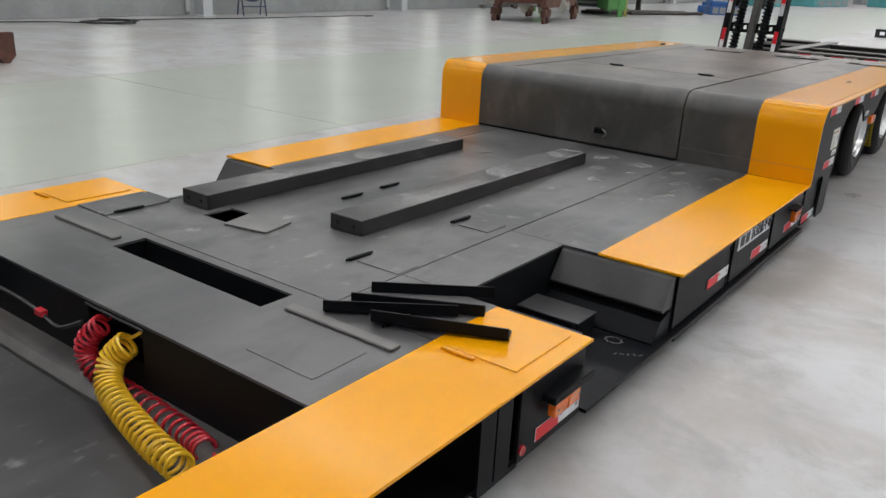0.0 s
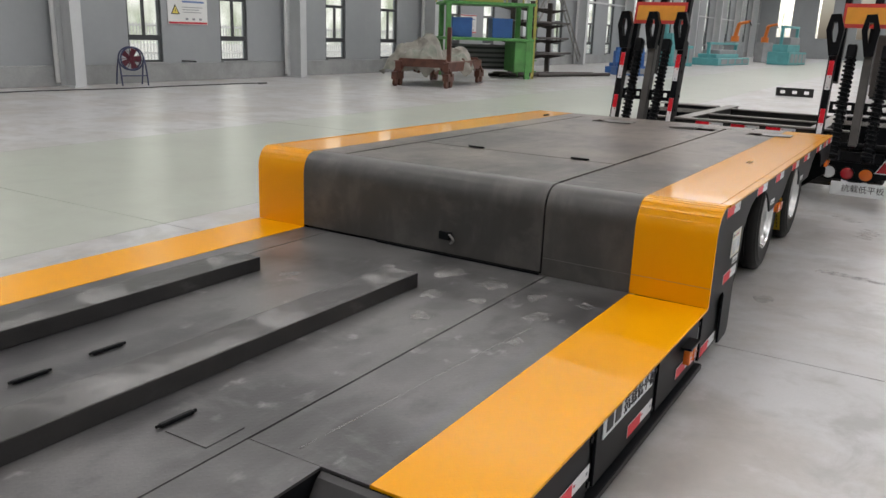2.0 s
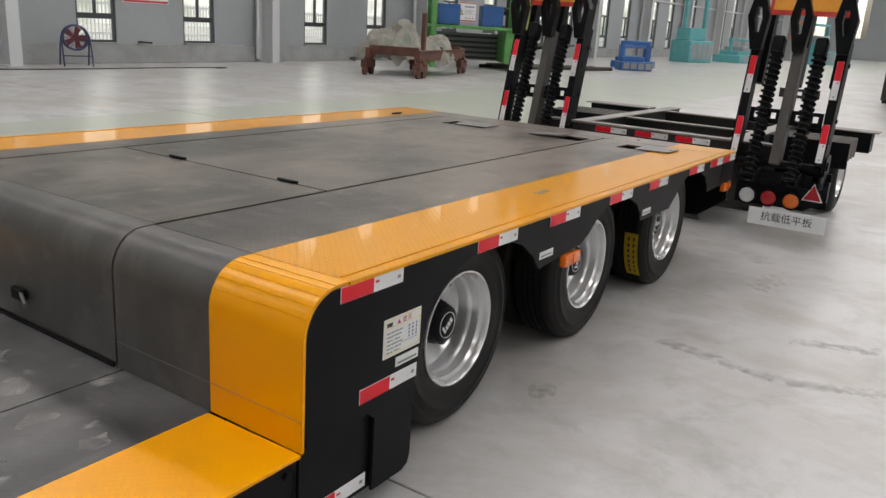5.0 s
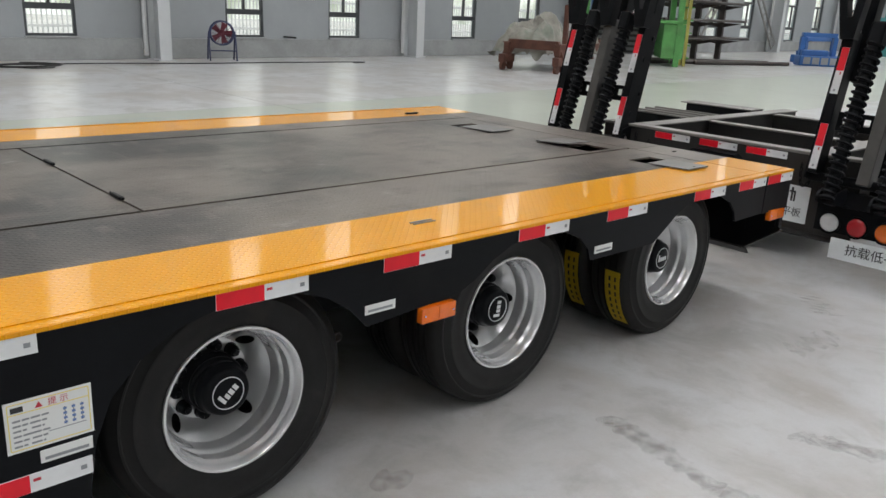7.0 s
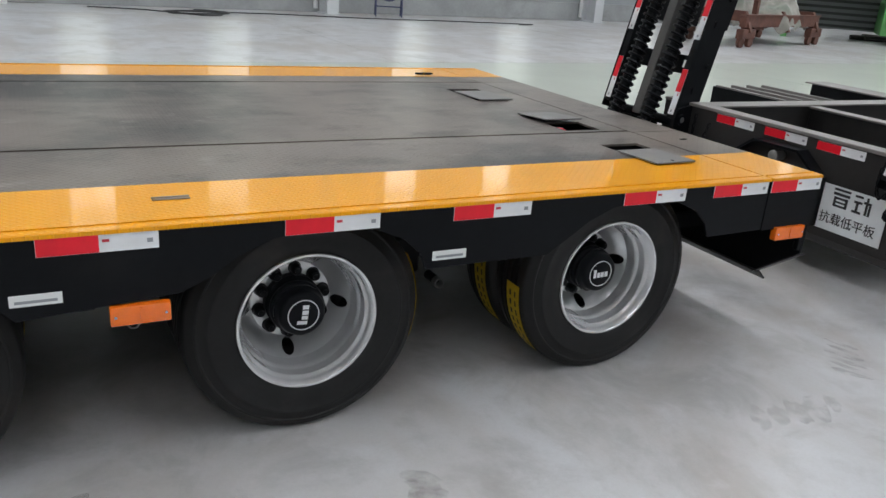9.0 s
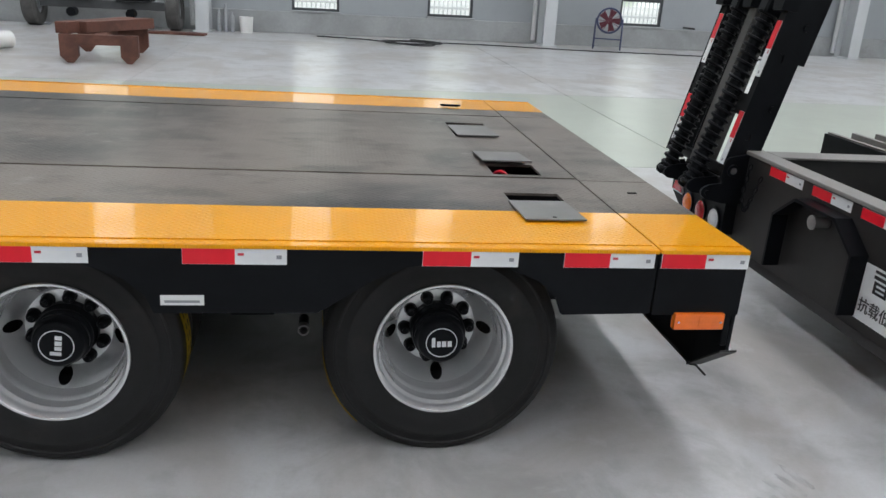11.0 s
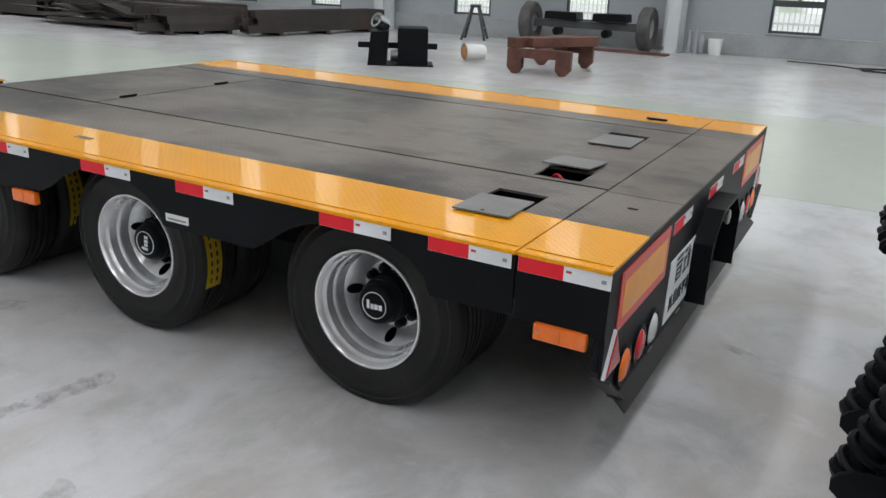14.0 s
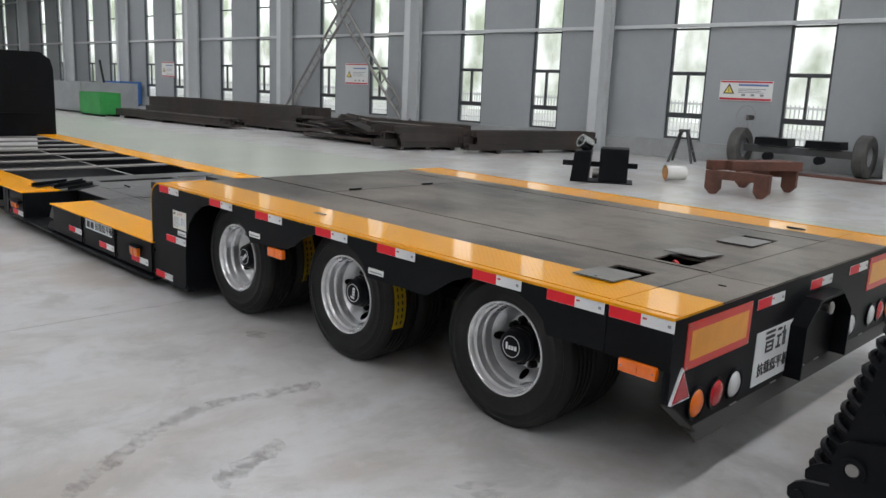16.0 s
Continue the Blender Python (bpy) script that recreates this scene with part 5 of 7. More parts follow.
def tow_hood(parent, cx, y, half, z0, z1, z2, depth, face):
    """A hood of bent plate round a towing pin: two cheeks, slanted corners and a flat top, open to the rear."""
    h, t = half, 0.014
    line = [(-h, z0), (-h, z1), (-h * 0.5, z2), (h * 0.5, z2), (h, z1), (h, z0)]
    inner = [(h - t, z0), (h - t, z1 - 0.006), (h * 0.5 - 0.006, z2 - t), (-h * 0.5 + 0.006, z2 - t), (-h + t, z1 - 0.006), (-h + t, z0)]
    hood = part("tow_hood", prism([(cx + p[0], p[1]) for p in line + inner], "y", y, y + face * depth), M_BLACK, parent, "black tow hood with slanted corners")
    part("tow_pin", rod((cx, y, z2 - 0.07), (cx, y + face * (depth - 0.012), z2 - 0.07), 0.026, seg=18), M_STEEL, hood, "steel towing pin", True)
    part("pin_head", lathe([(0.0, 0.0), (0.034, 0.0), (0.034, 0.008), (0.028, 0.012), (0.0, 0.012)], 18, closed=False, axis="y"), M_STEEL, hood, "", True).matrix_local = pose(cx, y + face * (depth - 0.012), z2 - 0.07, 0, 0, 0 if face > 0 else 180)
    return hood


tow_hood(trailer, -1.50, RY + 0.001, 0.32, 0.315, 0.585, 0.705, 0.085, 1)
for x0, x1 in ((-0.70, -0.11), (-2.89, -2.30)):
    rp = part("rear_panel", box(x0, RY, 0.585, x1, RY + 0.004, 0.785), M_RED_PANEL, trailer, "orange reflective panel with a red border")
    part("panel_centre", box(x0 + 0.035, RY + 0.0042, 0.622, x1 - 0.035, RY + 0.0055, 0.748), M_ORANGE_PANEL, rp)
    for px in (x0 + 0.015, x1 - 0.015):
        for pz in (0.597, 0.773):
            part("screw", rod((px, RY + 0.003, pz), (px, RY + 0.007, pz), 0.006, seg=8), M_CHROME, rp)
    c, d = (x0 + x1) / 2, 1 if x0 > -1 else -1
back = pose(0, RY, 0, 0, 0, 90)
for x in (-1.06, -1.69, -2.26):
    tape(trailer, pose(x, RY + 0.001, 0.728, 0, 0, 90) @ pose(0, -0.30, 0))
for x, kind in ((-0.246, "amber"), (-0.426, "red"), (-0.596, "white"), (-2.79, "amber"), (-2.62, "red"), (-2.45, "white"), (-2.10, "white")):
    round_lamp(trailer, kind, pose(x, RY + 0.004, 0.415))
triangle_reflector(trailer, pose(-0.093, RY + 0.004, 0.530))
triangle_reflector(trailer, pose(-2.907, RY + 0.004, 0.530))
name_plate(trailer, -1.235, -0.795, 0.345, 0.61, RY + 0.0005, 1)

# hatches, hinges and handles on the deck
part("rear_dash", box(-0.690, 4.315, HIGH + 0.0002, -0.676, 4.352, HIGH + 0.004, 0.001), M_SHADE_BLACK, trailer, "small dark slot bar")
hl = part("hatch_lid", box(-0.125, -0.11, 0.0, 0.125, 0.11, 0.006, 0.001), M_LID, trailer, "grey steel hatch lid laid beside its hole")
hl.matrix_local = pose(-0.395, 3.90, HIGH + 0.0045, 0, -1.2, 1.5)
part("lid_hole", rod((0.10, 0.0, 0.0055), (0.10, 0.0, 0.0068), 0.008, seg=12), M_SHADE_BLACK, hl)
hl = part("hatch_lid", box(-0.13, -0.11, 0.0, 0.13, 0.11, 0.006, 0.001), M_LID, trailer, "grey steel hatch lid tilted open")
hl.matrix_local = pose(-1.215, 3.91, HIGH + 0.013, 0, -4.0, 0)
hl = part("hatch_lid", box(-0.15, -0.108, 0.0, 0.15, 0.108, 0.006, 0.001), M_LID, trailer, "grey steel hatch lid pushed half across its hole")
hl.matrix_local = pose(-1.87, 3.895, HIGH + 0.004, 0, -1.0, 2)
hl = part("hatch_lid", box(-0.12, -0.10, 0.0, 0.12, 0.10, 0.006, 0.001), M_LID, trailer, "grey steel hatch lid laid beside its hole")
hl.matrix_local = pose(-1.772, -2.985, LOW + 0.004, 0, 0.5, 12)
part("hatch_cable", tube(smooth_line([(-1.12, 3.80, HIGH - 0.12), (-1.08, 3.88, HIGH - 0.02), (-1.02, 3.97, HIGH - 0.10)]), 0.008), M_HOSE_RED, trailer, "red cable inside the hatch")


def bar_hinge(x, y, z, length, turn=0):
    h = part("bar_hinge", box(-length / 2, -0.009, 0, length / 2, 0.009, 0.014, 0.003), M_BLACK, trailer, "black bar hinge")
    h.matrix_local = pose(x, y, z, 0, 0, turn)
    part("hinge_pin", rod((-length / 2 - 0.012, 0, 0.008), (length / 2 + 0.012, 0, 0.008), 0.006, seg=8), M_BLACK, h)
    return h


bar_hinge(-1.92, 1.091, HIGH + 0.001, 0.10)
bar_hinge(-1.145, 1.091, HIGH + 0.001, 0.10)
bar_hinge(-2.655, 3.895, HIGH + 0.004, 0.10, 90)
for dx in (-0.010, 0.010):
    part("strip_handle", box(-0.235 + dx - 0.003, 1.81, HIGH + 0.0006, -0.235 + dx + 0.003, 1.92, HIGH + 0.006, 0.0015), M_STEEL, trailer, "thin steel handle bar")
for x, y in ((-1.12, -2.99), (-1.13, -2.24), (-1.79, -2.32), (-1.80, -2.0), (-2.36, -3.28), (-0.58, -3.38)):
    bar_hinge(x, y, LOW + 0.001, 0.13, 88)
for x0, y0, x1, y1 in ((-1.10, -3.03, -0.875, -2.9), (-1.10, -2.31, -0.92, -2.15), (-2.40, -3.40, -2.37, -3.07)):
    part("cover_plate", box(x0, y0, LOW + 0.0002, x1, y1, LOW + 0.004, 0.001), M_DECK_LOW, trailer, "thin black cover plate")
part("cover_plate", box(-2.60, -3.405, LOW + 0.0004, -2.36, -3.05, LOW + 0.006, 0.001), M_DECK_LOW, trailer, "black corner cover plate")
part("cover_plate", box(-0.80, -3.87, LOW + 0.0002, -0.50, -3.63, LOW + 0.003, 0.001), M_DECK_FRONT, trailer, "thin black cover plate")
for x0, x1 in ((-2.50, -2.03), (-0.945, -0.445)):
    part("guide_strip", box(x0, -3.575, LOW + 0.0006, x1, -3.525, LOW + 0.012, 0.003), M_LID, trailer, "grey flat guide strip")
part("face_handle", skewed(tube(smooth_line([(-1.50, -0.004, 0.47), (-1.47, -0.025, 0.475), (-1.44, -0.03, 0.445), (-1.47, -0.012, 0.42)]), 0.007)), M_LID, trailer, "small grey latch handle", True)
part("latch_block", skewed(box(-1.545, -0.028, 0.440, -1.465, -0.001, 0.488, 0.005)), M_BLACK, trailer, "small black latch block")
part("score_line", skewed(box(-0.890, -0.0010, 0.437, -0.402, -0.0002, 0.4405)), M_LID, trailer, "thin pale score across the bent plate")
part("score_line", skewed(box(-0.400, -0.0010, 0.440, -0.001, -0.0002, 0.4430)), M_ORANGE_RUST, trailer, "thin dark score across the yellow plate")
part("shoulder_strip", skewed(box(-2.0, -0.012, LOW + 0.001, -0.905, -0.002, LOW + 0.012)), M_BLACK, trailer)

# front pit, air hoses and gooseneck
part("front_face", pierced("y", -3.98, -3.97, -2.598, 0.05, -0.402, LOW - 0.011, [(-1.53, 0.19, -1.20, 0.315)]), M_BLACK, trailer, "black front face with a hose opening")
# Dark sheet added behind the hose opening in place of its shaded depth.
part("hose_recess", box(-1.70, -3.83, 0.15, -1.24, -3.82, 0.32), M_SHADE_BLACK, trailer)
part("pit_ledge", prism([(-3.98, 0.09), (-4.07, 0.075), (-4.10, 0.05), (-4.10, 0.03), (-3.98, 0.03)], "x", -2.6, -0.402), M_DECK_SMOOTH, trailer, "black ledge along the pit")
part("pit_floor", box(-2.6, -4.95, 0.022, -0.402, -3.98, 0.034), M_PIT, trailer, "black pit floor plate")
part("pit_floor", box(-2.6, -10.3, 0.020, -0.402, -4.954, 0.032), M_BLACK, trailer, "black pit floor plate")
for y in (-5.07, -5.98, -6.85, -7.55, -8.25, -9.1, -9.95):
    part("cross_bar", box(-2.6, y - 0.075, 0.315, -0.40, y + 0.075, LOW - 0.004, 0.004), M_DUSTY, trailer, "dusty flat cross bar over the pit")
goose = part("gooseneck", prism([(-2.95, 0.30), (-2.95, 1.55), (-2.90, 1.75), (-2.72, 1.88), (-0.28, 1.88), (-0.10, 1.75), (-0.05, 1.55), (-0.05, 0.30)], "y", -12.6, -10.3), M_BLACK, trailer, "tall black gooseneck with rounded shoulders")
for z in (0.72, 1.15, 1.55):
    part("stiffener", box(-2.8, -10.30, z, -0.2, -10.285, z + 0.03), M_BLACK, goose)
for start, line, r, turns, wire, mat, label in (
    ((-1.40, -3.88, 0.29), [(-1.43, -3.985, 0.270), (-1.485, -4.02, 0.20), (-1.47, -4.03, 0.13), (-1.37, -4.03, 0.09), (-1.22, -4.025, 0.080), (-1.02, -4.035, 0.080), (-0.86, -4.05, 0.082), (-0.76, -4.07, 0.085)], 0.036, 27, 0.0066, M_HOSE_RED, "red coiled air hose"),
    ((-1.21, -3.88, 0.275), [(-1.265, -3.995, 0.250), (-1.305, -4.035, 0.19), (-1.27, -4.075, 0.125), (-1.17, -4.10, 0.095), (-1.03, -4.13, 0.088), (-0.88, -4.16, 0.088), (-0.73, -4.18, 0.092)], 0.043, 28, 0.0075, M_HOSE_YELLOW, "yellow coiled air hose"),
):
    pts = coil(smooth_line(line, 10), r, turns, 14)
    end = Vector(line[-1])
    lead = smooth_line([start, (Vector(start) + pts[0]) / 2 + Vector((0, 0, 0.02)), pts[0]], 5)
    tail = smooth_line([pts[-1], end + Vector((0.05, 0.0, 0.0)), end + Vector((0.16, -0.02, 0.0))], 5)
    part("air_hose", tube(lead[:-1] + pts + tail[1:], wire, 6), mat, trailer, label, True)
part("hose_flange", box(-1.54, -3.986, 0.314, -1.19, -3.980, 0.322, 0.001), M_DARK_GREY, trailer, "thin plate over the hose opening")
part("wiring", tube(smooth_line([(-2.5, -4.03, 0.20), (-2.2, -4.02, 0.22), (-1.95, -4.03, 0.235), (-1.79, -4.025, 0.215), (-1.68, -4.02, 0.19), (-1.56, -3.99, 0.24)]), 0.008), M_CABLE, trailer, "black wiring with a red clip")
part("wiring_clip", box(-1.815, -4.040, 0.205, -1.765, -4.010, 0.232, 0.004), M_HOSE_RED, trailer, "red cable clip")

# ---- loose steel on the low deck ----


def box_beam(x, y0, y1, label):
    t = thing("box_beam", label, "steel beam", (x, (y0 + y1) / 2, LOW + 0.001), group="box beams on the deck")
    t.matrix_world = NOSE_UP @ t.matrix_world
    half = (y1 - y0) / 2
    part("beam_body", box(-0.10, -half, 0, 0.10, half, 0.075, 0.005, 2), M_BEAM, t)
    part("dust_film", box(-0.092, -half + 0.008, 0.0752, 0.092, half - 0.008, 0.0757), M_DUST_SHEEN, t, "patchy grey dust and painted sheen on the upper face")
    for dx in (-0.05, 0.05):
        part("end_hole", rod((dx, -half - 0.001, 0.036), (dx, -half + 0.004, 0.036), 0.010, seg=12), M_SHADE_BLACK, t, "dark bolt hole")
    return t


box_beam(-2.21, -3.01, -0.85, "dusty black steel box beam lying on the deck")
box_beam(-1.40, -2.78, -0.575, "dusty black steel box beam lying on the deck")


def angle_piece(x, y, turn, length, z):
    t = solid_thing("steel_channel", prism([(0.0, 0.0), (0.075, 0.0), (0.075, 0.005), (0.006, 0.005), (0.006, 0.042), (0.0, 0.042)], "x", -length / 2, length / 2), M_BLACK, "short black steel angle lying loose on the deck", "steel angle", (x, y, z), turn, "loose steel angles")
    t.matrix_world = NOSE_UP @ t.matrix_world
    return t


angle_piece(-0.64, -3.10, 37, 0.47, LOW + 0.002)
angle_piece(-0.59, -3.26, 29, 0.49, LOW + 0.006)
angle_piece(-0.63, -3.36, 38, 0.48, LOW + 0.010)
angle_piece(-0.41, -3.37, 24, 0.48, LOW + 0.018)


# dried scuffs and a long scratch on the low deck
def deck_scuff(x, y, size, seed):
    rng = random.Random(seed)
    ring = []
    for k in range(12):
        a = 2 * math.pi * k / 12
        ring.append((x + size * rng.uniform(0.5, 1.1) * math.cos(a), y + size * rng.uniform(0.7, 1.5) * math.sin(a)))
    part("scuff", prism(ring, "z", LOW + 0.0003, LOW + 0.0007), M_SCUFF, trailer, "pale dusty scuff on the low deck")


for k, (x, y, size) in enumerate(((-0.62, -0.62, 0.08), (-0.74, -0.36, 0.06), (-1.02, -0.30, 0.10), (-1.18, -0.62, 0.07), (-1.05, -0.92, 0.06), (-0.56, -0.95, 0.05), (-1.30, -0.25, 0.08), (-0.95, -0.58, 0.05), (-0.50, -0.33, 0.05), (-1.62, -0.40, 0.07), (-1.95, -0.80, 0.06))):
    deck_scuff(x, y, size, 40 + k)
part("scratch", prism([(-0.700, -2.15), (-0.690, -2.15), (-0.628, -1.30), (-0.578, -0.75), (-0.584, -0.75), (-0.636, -1.30)], "z", LOW + 0.0003, LOW + 0.0007), M_SCRATCH, trailer, "long pale scratch on the low deck")

# ---- the second trailer, parked end to end ----
BX, BY = -0.96, 5.42
other = thing("flatbed_trailer", "black unfinished flatbed trailer frame with two raised spring ramps", "trailer", (BX, BY, 0))
other.matrix_world = NOSE_UP @ other.matrix_world
part("rear_beam", box(-1.02, 0.0, 0.25, 1.02, 0.012, 0.787), M_FRAME_DUSTY, other, "black rear plate")
part("beam_cap", box(-1.02, -0.012, 0.78, 1.02, 0.10, 0.80, 0.003), M_DUSTY, other, "dusty beam cap")
part("rear_lip", folded([(0.02, 0.248), (0.0, 0.245), (-0.035, 0.225)], 0.008, -1.5, 1.5), M_FRAME_DUSTY, other, "black folded rear lip")
for x, o in ((-1.08, -1), (1.08, 1)):
    part("side_rear_plate", box(x, 0.0, 0.33, x + o * 0.42, 0.012, 0.62), M_BLACK, other, "black lamp plate")
for x in (-0.71, 0.71):
    part("main_beam", box(x - 0.06, 0.10, 0.36, x + 0.06, 2.75, 0.787, 0.004), M_FRAME_DUSTY, other, "black main beam")
    part("beam_top", box(x - 0.075, 0.101, 0.788, x + 0.075, 2.75, 0.80, 0.002), M_DUSTY, other, "dusty beam top flange")
for y in (1.03, 2.25):
    part("cross_member", box(-0.634, y - 0.04, 0.42, 0.634, y + 0.04, 0.775, 0.004), M_FRAME_DUSTY, other, "black cross member")
    part("member_top", box(-0.634, y - 0.055, 0.776, 0.634, y + 0.055, 0.79, 0.002), M_DUSTY, other, "dusty cross member flange")
part("belly", box(-0.63, 0.02, 0.34, 0.63, 2.7, 0.36), M_BLACK, other)
for x, o in ((-1.11, -1), (1.11, 1)):
    part("arm_plate", box(x - o * 0.31, 0.905, 0.56, x + o * 0.37, 0.917, 0.79), M_BLACK, other, "black upright plate")
    for k in range(4):
        part("step_bar", box(x - o * 0.30, 0.92 + k * 0.17, 0.62, x + o * 0.36, 0.95 + k * 0.17, 0.80), M_DUSTY, other, "thin upright step plate")
    part("side_arm", box(x - o * 0.30, 2.10, 0.60, x + o * 0.41, 2.35, 0.80, 0.006), M_BLACK, other, "black side arm")
    part("arm_top", box(x - o * 0.30, 2.09, 0.801, x + o * 0.47, 2.36, 0.812, 0.002), M_DUSTY, other)
for y in (1.62,):
    for x, spin, o in ((1.36, 30, 1), (-1.36, 80, -1)):
        w = road_wheel(other, x, y, 0.402, spin, o)
        w.scale = (0.86, 0.86, 0.86)
    part("axle_beam", rod((-1.1, y, 0.402), (1.1, y, 0.402), 0.07, seg=14), M_BLACK, other, "", True)
for x in (-0.541, -0.158, 0.212):
    tape(other, pose(x, -0.001, 0.724, 0, 0, -90))
tow_hood(other, 0.0, -0.001, 0.32, 0.31, 0.585, 0.705, 0.085, -1)
name_plate(other, 0.292, 0.712, 0.305, 0.560, -0.0005, -1)
LAMP_FLIP = (0, 0, 180)
for x, kind in ((0.897, "white"), (1.069, "red"), (1.244, "amber"), (-0.897, "white"), (-1.069, "red"), (-1.244, "amber")):
    round_lamp(other, kind, pose(x, -0.075, 0.372, *LAMP_FLIP))
part("lamp_carrier", prism([(0.80, 0.31), (1.34, 0.31), (1.50, 0.40), (1.50, 0.56), (0.80, 0.50)], "y", -0.07, 0.0), M_BLACK, other, "black lamp carrier")
part("lamp_carrier", prism([(-0.80, 0.31), (-1.34, 0.31), (-1.50, 0.40), (-1.50, 0.56), (-0.80, 0.50)], "y", -0.07, 0.0), M_BLACK, other, "black lamp carrier")
triangle_reflector(other, pose(1.398, -0.075, 0.468, *LAMP_FLIP))
triangle_reflector(other, pose(-1.398, -0.075, 0.468, *LAMP_FLIP))
for x in (1.24,):
    fl = part("mud_flap", box(x - 0.30, -0.118, 0.150, x + 0.30, -0.110, 0.290, 0.003), M_PLATE, other, "white mud flap with black characters")
    t = part("lettering", writing("抗载低平板", 0.08, M_PRINT_DARK), None, fl, "line of black characters")
    t.matrix_local = pose(x, -0.1195, 0.222)


def hanging_chain(parent, pts):
    """A chain of oval links, each turned a quarter from the last."""
    line = smooth_line(pts, 12)
    out, last = [line[0]], line[0]
    for p in line[1:]:
        if (p - last).length >= 0.022:
            out.append(p)
            last = p
    bm = bmesh.new()
    for k, (a, b) in enumerate(zip(out, out[1:])):
        d = (b - a).normalized()
        u = d.cross(Vector((0.2, 1, 0.1))).normalized()
        side = u if k % 2 else d.cross(u).normalized()
        mid = (a + b) / 2
        ring = [mid + d * (0.018 * math.cos(t)) + side * (0.009 * math.sin(t)) for t in np.linspace(0, 2 * math.pi, 11)]
        tube(ring, 0.0035, 5, bm)
    return part("chain", bm, M_BLACK, parent, "dark steel link chain", True)


hanging_chain(other, [(0.63, -0.02, 0.72), (0.64, -0.04, 0.62), (0.665, -0.04, 0.57), (0.70, -0.04, 0.60), (0.72, -0.02, 0.70)])
hanging_chain(other, [(-0.70, -0.02, 0.74), (-0.68, -0.05, 0.58), (-0.64, -0.05, 0.50), (-0.60, -0.05, 0.56), (-0.57, -0.02, 0.72)])
part("loose_wires", tube(smooth_line([(-0.3, 0.8, 0.58), (-0.1, 0.6, 0.66), (0.2, 0.75, 0.60), (0.45, 0.5, 0.66), (0.6, 0.8, 0.58)]), 0.012), M_STEEL, other, "loose wires in the frame")


def ramp_coil_mesh():
    pts = coil([(0, 0, z) for z in np.linspace(-0.155, 0.85, 30)], 0.048, 22, 14)
    return mesh_of("ramp_spring", tube(pts, 0.0108, 6), M_BLACK, True)


RAMP_COIL = ramp_coil_mesh()


def prong_mesh():
    """A pointed block with a long eye through it."""
    out = [(-0.042, 0.0), (-0.084, 0.29), (-0.046, 0.46), (0.046, 0.46), (0.084, 0.29), (0.042, 0.0)]
    eye = [(-0.014, 0.15), (-0.030, 0.27), (-0.018, 0.37), (0.018, 0.37), (0.030, 0.27), (0.014, 0.15)]
    bm = bmesh.new()
    rings = []
    for y in (-0.045, 0.045):
        o, e = [bm.verts.new((p[0], y, p[1])) for p in out], [bm.verts.new((p[0], y, p[1])) for p in eye]
        for i in range(6):
            k = (i + 1) % 6
            bm.faces.new((o[i], o[k], e[k], e[i]))
        rings.append((o, e))
    for a, b in zip(*rings):
        for i in range(6):
            k = (i + 1) % 6
            bm.faces.new((a[i], a[k], b[k], b[i]))
    return mesh_of("prong", bm, M_BLACK)


PRONG = prong_mesh()
LUG = mesh_of("spring_lug", prism([(-0.062, -0.226), (-0.088, -0.214), (-0.096, -0.190), (-0.086, -0.168), (-0.064, -0.146), (0.0, -0.122), (0.06, -0.10), (0.10, -0.16), (0.06, -0.215)], "x", -0.007, 0.007), M_BLACK)


